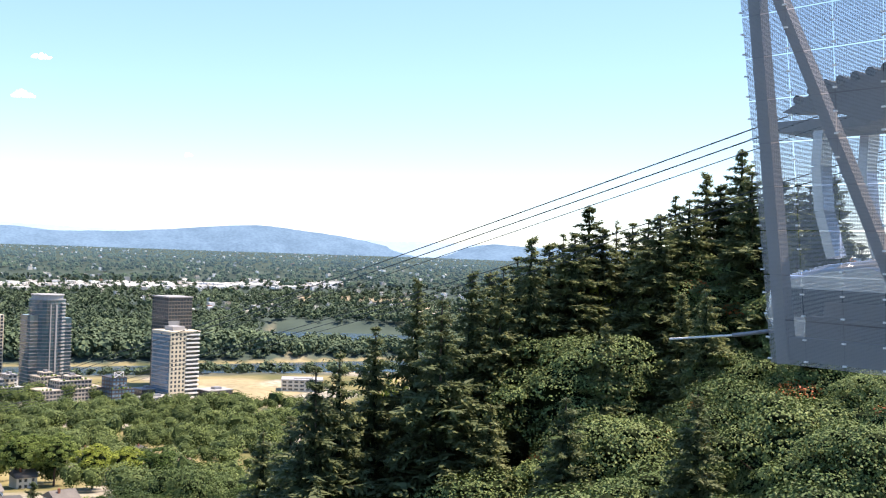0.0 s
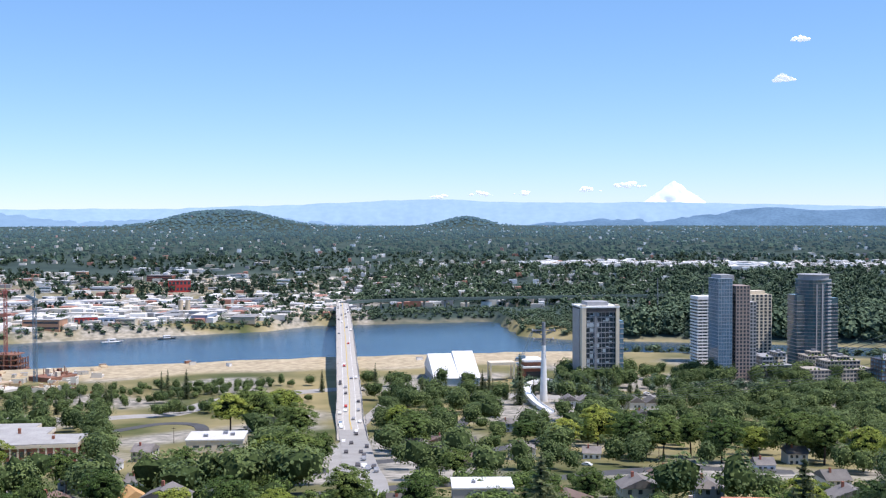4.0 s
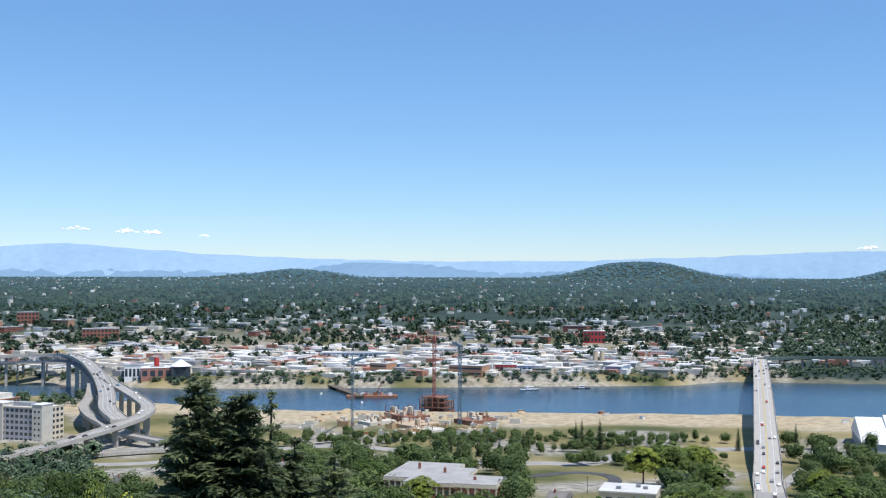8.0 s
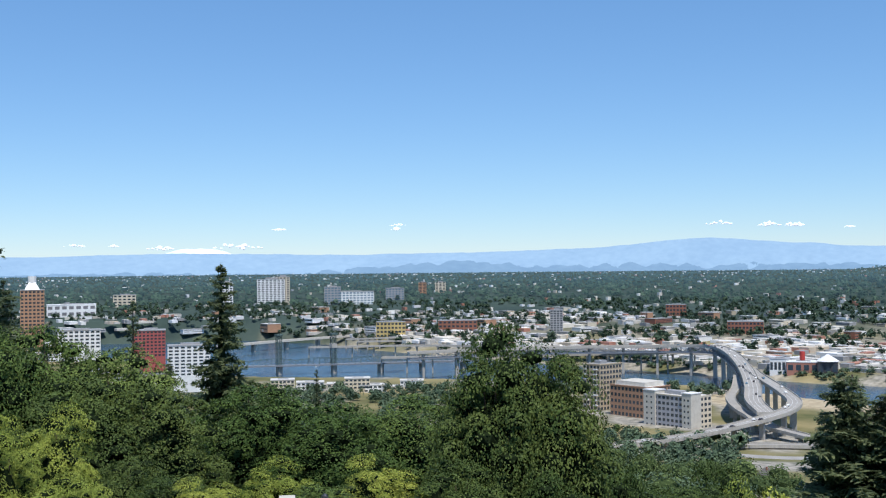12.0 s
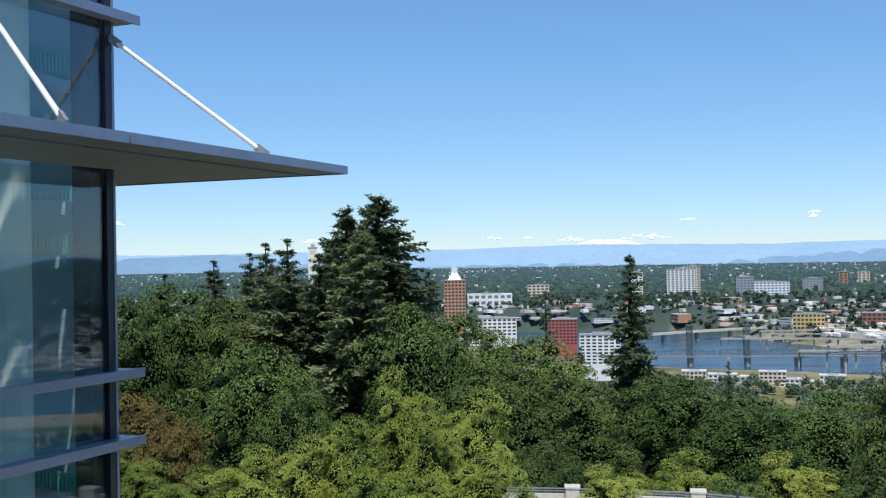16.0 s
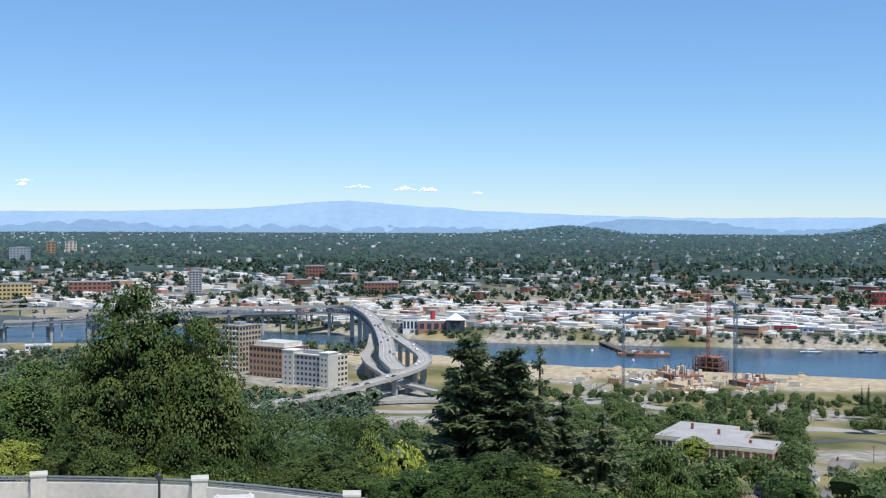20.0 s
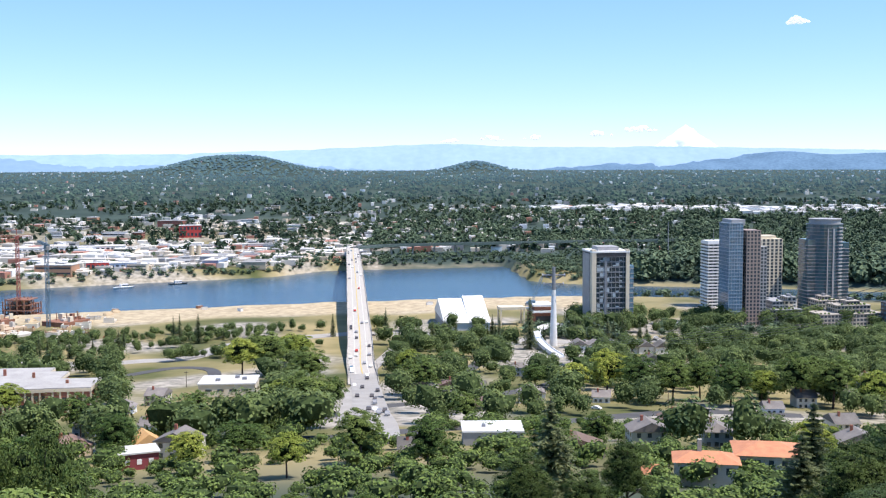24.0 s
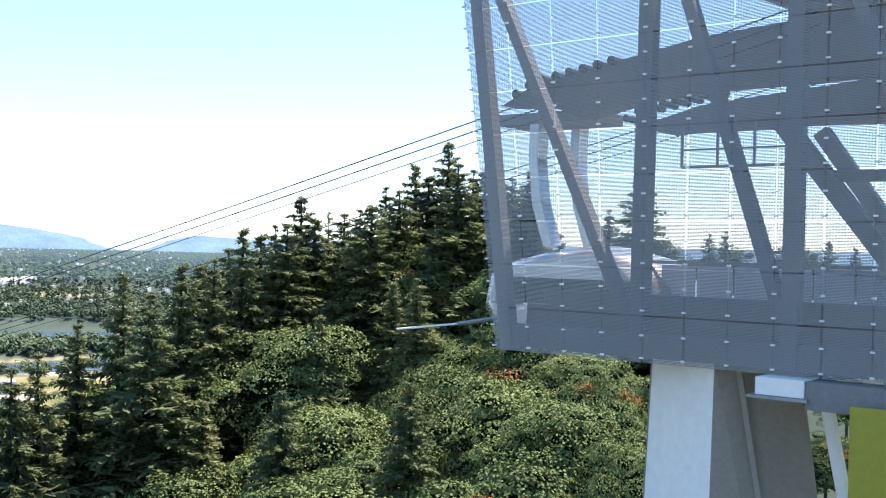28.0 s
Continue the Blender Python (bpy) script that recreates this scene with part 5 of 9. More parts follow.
        part("column", tube(bmesh.new(), [(p.x, p.y, gz(p.x, p.y) - 1), (p.x, p.y, p.z - 1)], 0.6, 8), CONCRETE, t)


def lattice(bm, a, b, w, n, bar=0.22):
    """A square lattice mast or jib from a to b."""
    a, b = Vector(a), Vector(b)
    z = (b - a).normalized()
    x = (Vector((0, 1, 0)) if abs(z.y) < 0.9 else Vector((1, 0, 0))).cross(z).normalized()
    y = z.cross(x)
    cs = [(x * sx + y * sy) * w / 2 for sx, sy in ((-1, -1), (1, -1), (1, 1), (-1, 1))]
    for c in cs:
        beam(bm, a + c, b + c, bar)
    for i in range(n):
        p, q = a.lerp(b, i / n), a.lerp(b, (i + 1) / n)
        for k in range(4):
            c, d = cs[k], cs[(k + 1) % 4]
            beam(bm, p + (c if i % 2 else d), q + (d if i % 2 else c), bar * 0.7)
            beam(bm, q + c, q + d, bar * 0.6)


yard()


# ---- bridges and roads ----


def deck_bridge(name, pts, w, thick, label, every, pier_w, deck_m=ROADWAY, rail=1.0, pier_m=CONCRETE, first=0, skip=(), double=False, side_m=CONCRETE):
    """A road on piers: deck, two parapets, each pier with its cap."""
    t = thing(name, None, label, "bridge")
    part("deck", ribbon(pts, w, thick), side_m, t)
    part("road_surface", ribbon([p + Vector((0, 0, 0.06)) for p in pts], w - 1.2, 0.05), deck_m, t)
    for s in (-1, 1):
        line = []
        for i, p in enumerate(pts):
            d = (pts[min(i + 1, len(pts) - 1)] - pts[max(i - 1, 0)]).normalized()
            line.append(p + Vector((d.y, -d.x, 0)) * s * (w / 2 - 0.25) + Vector((0, 0, rail)))
        part("parapet", ribbon(line, 0.35, rail - 0.01), side_m, t)
    run, nextp = 0.0, first
    for a, c in zip(pts, pts[1:]):
        L_ = (c - a).length
        while run + L_ > nextp:
            p = a.lerp(c, (nextp - run) / L_)
            nextp += every
            foot = max(gz(p.x, p.y), -4) - 1
            if p.z - thick - foot < 3 or any(math.hypot(p.x - sx, p.y - sy) < sr for sx, sy, sr in skip):
                continue
            d = (c - a).normalized()
            m4 = Matrix.Translation((p.x, p.y, 0)) @ Euler((0, 0, math.atan2(d.y, d.x))).to_matrix().to_4x4()
            bm = bmesh.new()
            box(bm, -pier_w / 2, pier_w / 2, -pier_w * 0.8, pier_w * 0.8, foot, p.z - thick - 1.5, m4)
            box(bm, -pier_w * 0.6, pier_w * 0.6, -w * 0.42, w * 0.42, p.z - thick - 1.5, p.z - thick + 0.02, m4)
            part("pier", bm, pier_m, t)
        run += L_
    return t


def lane_marks(t, pts, offsets, material):
    for o in offsets:
        line = []
        for i, p in enumerate(pts):
            d = (pts[min(i + 1, len(pts) - 1)] - pts[max(i - 1, 0)]).normalized()
            line.append(p + Vector((d.y, -d.x, 0)) * o + Vector((0, 0, 0.12)))
        part("lane_line", ribbon(line, 0.25, 0.04), material, t)


MARK = mat("road_marking", (0.7, 0.7, 0.68), (0.6, 0.6, 0.58), rough=0.7)
MARK_YELLOW = mat("yellow_marking", (0.6, 0.42, 0.05), (0.5, 0.35, 0.05), rough=0.7)


def long_bridge():
    # straight highway bridge, seen along its length
    ctrl = [(600, 67, gz(600, 67) + 0.5), (640, 72, gz(640, 72) + 0.7), (690, 79, 25.2), (760, 87, 27), (910, 106, 31), (1100, 130, 35), (1250, 149, 36.5), (1400, 168, 34), (1570, 189, 28), (1640, 198, 25)]
    pts = [Vector(p) for p in spline(ctrl, 6)]
    t = deck_bridge("highway_bridge", pts, 17.5, 1.6, "long concrete and steel highway bridge over the river", 62, 3.6, deck_m=CONCRETE, first=90)
    lane_marks(t, pts, (-4.0, 4.0), MARK)
    lane_marks(t, pts, (-0.2, 0.2), MARK_YELLOW)
    # steel arches and lattice under the deck
    for s in (-1, 1):
        for x0, x1 in ((1085, 1180), (1180, 1345), (1345, 1440)):
            bm = bmesh.new()
            n = 12
            prev = None
            for i in range(n + 1):
                u = i / n
                x = x0 + (x1 - x0) * u
                y = 106 + (x - 910) * 0.126 + s * 6.5
                zt = float(np.interp(x, [p.x for p in pts], [p.z for p in pts])) - 1.6
                zb = zt - 3 - 13 * (2 * u - 1) ** 2
                beam(bm, (x, y, zt), (x, y, zb), 0.6)
                if prev:
                    beam(bm, prev[1], (x, y, zb), 1.0)
                    beam(bm, prev[0], (x, y, zb), 0.5)
                prev = ((x, y, zt), (x, y, zb))
            part("arch_truss", bm, GREENSTEEL, t, "dark green steel arch")
    # stub lamp posts
    me = shared("lamp_post", (lambda bm: (tube(bm, [(0, 0, 0), (0, 0, 8)], [0.14, 0.08], 5), beam(bm, (0, 0, 8), (0, 1.8, 8.2), 0.12))[0])(bmesh.new()), STEEL)
    for i in range(4, len(pts) - 2, 3):
        for s in (-1, 1):
            piece("lamp_post", me, t, pose(pts[i].x, pts[i].y + s * 8.4, pts[i].z, 0, 0, 180 if s > 0 else 0))
    # viaduct at the far end
    pts = [Vector(p) for p in spline([(1630, 196, 26), (1668, 150, 27), (1700, 60, 27), (1750, -80, 26), (1800, -220, 25), (1830, -330, 24)], 7)]
    deck_bridge("viaduct", pts, 16, 2.6, "dark low viaduct along the far bank", 34, 2.0, deck_m=ASPHALT, side_m=GREENSTEEL)


def interchange():
    main = [(800, 1230, 36), (900, 1195, 37), (1014, 1135, 38), (1067, 1101, 38), (1102, 1062, 39), (1120, 1029, 40), (1122, 1000, 41), (1104, 966, 42), (1045, 897, 42), (956, 807, 42), (875, 730, 41), (800, 662, 38), (748, 618, 34), (720, 583, 30)]
    pts = [Vector(p) for p in spline(main, 6)]
    t = deck_bridge("freeway_bridge", pts, 15, 2.2, "double-deck freeway bridge winding over the river", 46, 3.0, first=20)
    lane_marks(t, pts, (-3.6, 0.0, 3.6), MARK)
    # lower deck across the water, with steel web between
    low = [Vector((p.x, p.y, p.z - 8)) for p in pts if p.y > 700]
    part("lower_deck", ribbon(low, 15, 1.6), STEEL, t)
    for s in (-1, 1):
        bm = bmesh.new()
        for i in range(len(low) - 1):
            d = (low[i + 1] - low[i]).normalized()
            n = Vector((d.y, -d.x, 0)) * s * 7.2
            up = Vector((0, 0, 6.6))
            beam(bm, low[i] + n, low[i] + n + up, 0.5)
            a, c = (low[i] + n, low[i + 1] + n + up) if i % 2 else (low[i] + n + up, low[i + 1] + n)
            beam(bm, a, c, 0.45)
        part("web", bm, STEEL, t)
    ramp = [(905, 752, 41.5), (868, 712, 40.6), (829, 665, 39), (790, 618, 37), (760, 586, 35), (726, 567, 33), (689, 559, 31), (645, 557, 28), (599, 560, 25), (550, 576, 22), (505, 596, 20)]
    pts = [Vector(p) for p in spline(ramp, 6)]
    t = deck_bridge("freeway_ramp", pts, 12, 1.8, "curving concrete freeway ramp on tall columns", 34, 2.4, first=30)
    lane_marks(t, pts, (-1.8, 1.8), MARK)
    loop = [(905, 768, 34), (850, 724, 29), (800, 688, 27.5), (765, 655, 27), (742, 628, 26), (722, 600, 25), (700, 575, 24)]
    pts = [Vector(p) for p in spline(loop, 6)]
    deck_bridge("freeway_ramp", pts, 9, 1.6, "narrow freeway ramp looping under the others", 32, 2.0)
    for ctrl in ([(560, 590, 14), (614, 549, 18), (659, 520, 18), (720, 470, 16)], [(735, 610, 24), (705, 566, 22), (695, 534, 21), (690, 480, 17)], [(470, 640, 15), (560, 560, 13), (640, 500, 13), (740, 420, 13)]):
        pts = [Vector(p) for p in spline(ctrl, 6)]
        deck_bridge("freeway_ramp", pts, 11, 1.5, "low freeway ramp on short columns", 30, 2.0)
    # frontage decks along the far bank
    ctrl = [(820, 1330, 22), (960, 1215, 24), (1060, 1130, 26), (1130, 1060, 28), (1180, 1010, 24), (1260, 940, 16)]
    deck_bridge("viaduct", [Vector(p) for p in spline(ctrl, 6)], 14, 1.6, "concrete viaduct following the east bank", 36, 2.0)
    ctrl = [(870, 1640, 17), (1010, 1530, 19), (1080, 1420, 20), (1100, 1290, 22), (1130, 1180, 24), (1150, 1080, 26)]
    deck_bridge("viaduct", [Vector(p) for p in spline(ctrl, 6)], 13, 1.5, "concrete viaduct following the east bank", 36, 2.0)


def lift_bridge():
    t = thing("lift_bridge", None, "old steel lift bridge with two dark towers", "bridge")
    a, c = Vector((600, 1452, 13)), Vector((960, 1284, 14))
    pts = [a.lerp(c, i / 12) for i in range(13)]
    part("deck", ribbon(pts, 16, 1.8), STEEL, t)
    d = (c - a).normalized()
    n = Vector((d.y, -d.x, 0))
    for s in (-1, 1):
        bm = bmesh.new()
        N_ = 48
        for i in range(N_):
            p, q = a.lerp(c, i / N_) + n * s * 7.5, a.lerp(c, (i + 1) / N_) + n * s * 7.5
            h = 6 + 2.5 * math.sin(math.pi * ((i % 8) / 8))
            h2 = 6 + 2.5 * math.sin(math.pi * (((i + 1) % 8) / 8))
            beam(bm, p, p + Vector((0, 0, h)), 0.35)
            beam(bm, p + Vector((0, 0, h)), q + Vector((0, 0, h2)), 0.5)
            beam(bm, p + Vector((0, 0, h)), q, 0.3)
        part("truss", bm, GREENSTEEL, t)
    for x, y in ((768, 1375), (699, 1407)):
        bm = bmesh.new()
        lattice(bm, (x, y, 12), (x, y, 54), 6, 10, 0.7)
        part("lift_tower", bm, GREENSTEEL, t)
        part("tower_head", boxes((x - 4.5, x + 4.5, y - 4.5, y + 4.5, 54, 56.5)), GREENSTEEL, t)
    part("counterweight", boxes((764, 772, 1371, 1379, 36, 42)), CONCRETE, t)
    for i in (1.2, 3.3, 5.6, 7.6, 9.4, 11.2):
        p = a.lerp(c, i / 12)
        part("pier", boxes((p.x - 3, p.x + 3, p.y - 4, p.y + 4, -4, 11.3)), CONCRETE, t)
    # further bridges
    for nm, ctrl, lab in (("low_bridge", [(780, 1800, 15), (930, 1835, 16.5), (1060, 1860, 17), (1180, 1880, 18), (1350, 1850, 20)], "low grey bridge further down the river"),
                          ("far_bridge", [(700, 2250, 22), (900, 2290, 26), (1100, 2320, 26), (1300, 2300, 24)], "distant steel bridge over the river")):
        deck_bridge(nm, [Vector(p) for p in spline(ctrl, 5)], 18, 2.4, lab, 75, 5, side_m=CONCRETE_PALE)
    # curling ramps on the far bank
    for ctrl in ([(1180, 1880, 18), (1260, 1800, 20), (1300, 1700, 20), (1280, 1600, 18)], [(1010, 1760, 18), (1080, 1700, 21), (1190, 1690, 23), (1330, 1690, 22)], [(1010, 1720, 16), (1120, 1640, 17), (1250, 1590, 17)]):
        deck_bridge("freeway_ramp", [Vector(p) for p in spline(ctrl, 5)], 11, 1.5, "pale concrete ramp near the far bridgehead", 40, 2)


long_bridge()
interchange()
lift_bridge()


def draped(name, pts, w, material, label, lift=0.35, n=10):
    """A road laid on the ground along points x, y."""
    line = []
    for p in spline([(x, y, 0) for x, y in pts], n):
        line.append(Vector((p.x, p.y, gz(p.x, p.y) + lift)))
    t = tagged(new(name), label, "road", kind="structure")
    part("surface", ribbon(line, w, 0.9), material, t)
    return line


def by_angle(*pairs):
    return [tuple(spot(a, e)[0].xy) for a, e in pairs]


approach = draped("road", [(330, 33), (400, 40), (480, 51), (560, 61), (640, 72)], 15, mat("worn_asphalt", (0.34, 0.325, 0.3), (0.26, 0.25, 0.235), rough=0.85, scale=0.1, fine=1.5), "worn grey avenue leading to the bridge", lift=1.1)
draped("road", by_angle((82.6, -13.3), (83.4, -11.4), (85.2, -9.6)), 7, ROADWAY, "worn slip road beside the bridgehead", lift=0.8)
draped("road", by_angle((75.0, -13.3), (77.4, -13.86), (80.9, -14.14), (85, -13.9), (92.7, -13.4), (97, -12.95), (100.8, -12.6), (106, -12.5)), 10, ASPHALT, "grey neighbourhood street under trees")
draped("road", by_angle((70.0, -9.9), (72.5, -9.85), (74.4, -9.8), (77, -9.2), (81, -8.87), (85, -8.8), (93.9, -9.2), (100, -8.95), (106.4, -8.5), (113, -8.0)), 18, ROADWAY, "freeway running along the foot of the hill")
draped("road", by_angle((71.5, -10.5), (74.0, -10.25), (75.8, -10.4), (76.2, -11.0), (77.8, -11.6), (78.6, -12.6), (78.0, -13.6)), 8, ASPHALT, "curving asphalt side street")
draped("road", by_angle((80.0, -13.2), (84.0, -12.6), (89, -12.2), (92.5, -11.6), (95.0, -10.9), (101, -10.4)), 8, ASPHALT, "quiet street between houses")
draped("road", by_angle((86.5, -14.3), (87.6, -12.5), (88.8, -11.0), (90.2, -9.9)), 8, ASPHALT, "street running down towards the river")
draped("road", by_angle((98.5, -8.2), (104, -7.7), (108, -7.6), (113, -7.5)), 12, CONCRETE_PALE, "pale waterfront street by the towers")
draped("road", by_angle((46.5, -9.4), (52, -9.6), (57, -9.2), (62, -9.0), (66, -9.4), (70, -9.9)), 14, ROADWAY, "concrete freeway below the hill")


# ---- upper cable station: a mesh-clad steel frame on a splayed leg ----
NF = -22.0           # its north front stands on y = NF
STATION_STEEL = mat("station_steel", (0.22, 0.23, 0.255), (0.17, 0.18, 0.205), rough=0.5, metal=0.2, scale=0.6, fine=9)
STATION_GREY = mat("station_grey", (0.2, 0.2, 0.21), (0.15, 0.15, 0.16), rough=0.65, scale=0.5, fine=7)
TAUPE = mat("taupe_concrete", (0.30, 0.265, 0.22), (0.24, 0.21, 0.175), rough=0.8, scale=0.5, fine=8, bump=0.1)
LIME = mat("lime_panel", (0.33, 0.31, 0.03), (0.27, 0.25, 0.025), rough=0.5, scale=0.6, fine=6)
CABIN = mat("cabin_silver", (0.62, 0.65, 0.69), (0.5, 0.53, 0.58), rough=0.25, metal=0.7, scale=0.5, fine=5)


def perforated():
    """Metal sheet with rows of slots: the slots let light through."""
    m, nt, b = nodes_of("perforated_metal")
    N, L = nt.nodes, nt.links
    b.inputs["Base Color"].default_value = (0.24, 0.25, 0.26, 1)
    b.inputs["Metallic"].default_value, b.inputs["Roughness"].default_value = 0.1, 0.6
    geo = N.new("ShaderNodeNewGeometry")
    sep = N.new("ShaderNodeSeparateXYZ")
    L.new(geo.outputs["Position"], sep.inputs[0])

    def wave(sock, size, phase=None):
        mul = N.new("ShaderNodeMath")
        mul.operation = "MULTIPLY"
        mul.inputs[1].default_value = 6.2832 / size
        L.new(sock, mul.inputs[0])
        s = N.new("ShaderNodeMath")
        s.operation = "SINE"
        L.new(mul.outputs[0], s.inputs[0])
        return s.outputs[0]
    wx, wz = wave(sep.outputs["X"], 0.06), wave(sep.outputs["Z"], 0.03)
    prod = N.new("ShaderNodeMath")
    prod.operation = "MULTIPLY_ADD"
    prod.inputs[1].default_value = 0.35
    L.new(wx, prod.inputs[0])
    L.new(wz, prod.inputs[2])
    gt = N.new("ShaderNodeMath")
    gt.operation = "GREATER_THAN"
    gt.inputs[1].default_value = 0.36
    L.new(prod.outputs[0], gt.inputs[0])
    tr = N.new("ShaderNodeBsdfTransparent")
    mx = N.new("ShaderNodeMixShader")
    L.new(gt.outputs[0], mx.inputs[0])
    L.new(b.outputs[0], mx.inputs[1])
    L.new(tr.outputs[0], mx.inputs[2])
    L.new(mx.outputs[0], N["Material Output"].inputs["Surface"])
    return m


PERF = perforated()


def lean_x(x, z):
    """The east end leans outward; the lean dies away to the west."""
    k = float(np.interp(x, [11.5, 15.9], [0.0, 0.145]))
    return x + (z - 147.6) * k


def station():
    t = thing("cable_station", None, "mesh-clad steel cable car station on a splayed leg", "station")
    top = 160.2
    # steel frame right behind the mesh
    front = NF - 0.42
    for nm, a, b, w in (("corner_column", (15.75, 147.6), (17.5, top), 0.34), ("column", (12.2, 147.7), (12.1, top), 0.36), ("column", (8.68, 147.7), (8.67, top), 0.34), ("column", (4.9, 147.7), (4.9, top), 0.34), ("column", (1.0, 147.7), (1.0, top), 0.34),
                        ("brace", (12.5, 148.6), (17.2, 158.3), 0.26), ("brace", (8.87, 148.8), (12.1, 158.5), 0.26), ("brace", (5.1, 148.8), (8.6, 158.5), 0.26), ("brace", (1.2, 148.8), (4.8, 158.5), 0.26)):
        bm = bmesh.new()
        beam(bm, (a[0], front, a[1]), (b[0], front, b[1]), w, 0.34, up=(0, 1, 0))
        part(nm, bm, STATION_STEEL, t)
    part("edge_beam", boxes((-3, 15.8, front - 0.3, front + 0.1, 147.72, 148.25)), STATION_STEEL, t)
    part("top_beam", boxes((-3, 17.5, front - 0.2, front + 0.15, top - 0.4, top)), STATION_STEEL, t)
    # south front frame, seen through
    back = NF - 13.5
    for nm, a, b, w in (("column", (8.9, 147.7), (8.9, top), 0.4), ("column", (3.0, 147.7), (3.0, top), 0.4), ("brace", (9.0, 148), (14.3, 154.6), 0.34), ("brace", (3.2, 148.5), (8.7, 156), 0.34)):
        bm = bmesh.new()
        beam(bm, (a[0], back, a[1]), (b[0], back, b[1]), w, 0.4, up=(0, 1, 0))
        part(nm, bm, STATION_STEEL, t)
    for a, b in (((10.2, -25.6, 153.2), (7.2, -25.6, 149.4)), ((10.9, -30, 153.5), (7.4, -30, 148.6)), ((7.6, -27, 154), (4.5, -27, 149))):
        bm = bmesh.new()
        beam(bm, a, b, 0.42, 0.42)
        part("brace", bm, STATION_STEEL, t)
    part("girt", boxes((2, 9.2, -26.3, -25.9, 151.85, 152.1)), STATION_STEEL, t)
    # floor, platform screens
    part("floor_deck", boxes((-3, 15.6, -35, front - 0.45, 148.2, 148.75)), STATION_GREY, t)
    part("floor_beam", boxes((-3, 15.2, front - 0.9, front - 0.6, 148.75, 149.1)), STATION_GREY, t)
    sc = shared("screen_panel", boxes((0, 0.93, -0.03, 0.03, 0, 1.0)), mat("screen_panel", (0.6, 0.63, 0.68), (0.52, 0.55, 0.6), rough=0.4))
    for i in range(7):
        piece("screen_panel", sc, t, pose(6.6 + i * 1.0, -26.0, 148.78))
    part("screen_rail", boxes((5, 13.8, -26.08, -25.92, 149.8, 149.9)), STATION_STEEL, t)
    part("back_wall", boxes((-3, 6.6, -34.2, -34, 148.75, 157)), STATION_GREY, t)
    # roof
    bm = bmesh.new()
    v = [bm.verts.new(p) for p in ((-3, -34.5, 156.6), (10.8, -34.5, 156.6), (12.0, -34.5, 157.6), (-3, -34.5, 158.6), (-3, -23, 156.0), (10.2, -23, 155.9), (12.2, -23, 156.8), (-3, -23, 158.2))]
    for f in ((0, 1, 2, 3), (4, 7, 6, 5), (0, 4, 5, 1), (1, 5, 6, 2), (2, 6, 7, 3), (3, 7, 4, 0)):
        bm.faces.new([v[i] for i in f])
    part("roof", bm, STATION_GREY, t)
    # saddle beams that carry the ropes
    for yy, prof in ((-25.0, [(17.8, 154.0), (16.7, 154.55), (15.0, 154.8), (13.8, 155.0), (12.0, 155.3), (7.7, 155.6), (1, 156.4), (1, 154.6), (7.7, 154.1), (11.2, 154.05), (13.3, 153.95), (14.3, 153.75), (15.3, 153.55), (16.2, 153.9)]),
                     (-31.0, [(17.0, 154.0), (14.8, 154.55), (9.5, 155.0), (2, 156), (2, 154.3), (9.5, 153.8), (13.9, 153.85), (15.9, 153.75)])):
        bm = bmesh.new()
        a = [bm.verts.new((x, yy - 0.35, z)) for x, z in prof]
        b = [bm.verts.new((x, yy + 0.35, z)) for x, z in prof]
        bm.faces.new(a)
        bm.faces.new(b[::-1])
        for i in range(len(prof)):
            j = (i + 1) % len(prof)
            bm.faces.new((a[i], b[i], b[j], a[j]))
        sb = part("saddle_beam", bm, STATION_GREY, t)
        for i in range(8):
            x = 17.3 - i * 0.42
            z = float(np.interp(x, [12.0, 13.8, 15.0, 16.7, 17.8], [155.3, 155.0, 154.8, 154.55, 154.0]))
            bm = bmesh.new()
            tube(bm, [(x, yy - 0.45, z + 0.04), (x, yy + 0.45, z + 0.04)], 0.12, 10)
            part("roller", bm, STEEL_DARK, sb)
    # work platform under the far saddle
    bm = bmesh.new()
    for x in (11.5, 12.6, 13.7, 14.8):
        beam(bm, (x, -29.5, 152.6), (x, -29.5, 153.8), 0.07)
    for z in (152.6, 153.1, 153.6):
        beam(bm, (11.5, -29.5, z), (14.8, -29.5, z), 0.06)
    part("catwalk_rail", bm, STATION_STEEL, t)
    part("machine", boxes((6.9, 8.2, -27.5, -26.2, 153.2, 154.4)), CRANE_RED, t, "red hoist machinery")
    # splayed leg: pale front and taupe flank
    bm = bmesh.new()
    c0, cb = Vector((10.45, NF - 0.6, 147.7)), Vector((10.6, NF - 0.2, 125))
    l0, lb = Vector((12.45, NF - 1.5, 147.7)), Vector((13.3, NF - 1.3, 125))
    r0, rb = Vector((8.9, NF - 1.6, 147.7)), Vector((5.5, NF - 1.6, 125))
    k0, kb = Vector((10.4, NF - 3.4, 147.7)), Vector((10.2, NF - 4.4, 125))
    for nm, q, mm in (("leg_front", (c0, l0, lb, cb), WHITE), ("leg_flank", (c0, cb, rb, r0), TAUPE), ("leg_back", (l0, k0, kb, lb), TAUPE), ("leg_back", (k0, r0, rb, kb), TAUPE)):
        bm = bmesh.new()
        n = (q[1] - q[0]).cross(q[2] - q[0]).normalized() * 0.05
        o = [bm.verts.new(p) for p in q]
        i_ = [bm.verts.new(p - n) for p in q]
        bm.faces.new(o)
        bm.faces.new(i_[::-1])
        for j in range(4):
            bm.faces.new((o[j], i_[j], i_[(j + 1) % 4], o[(j + 1) % 4]))
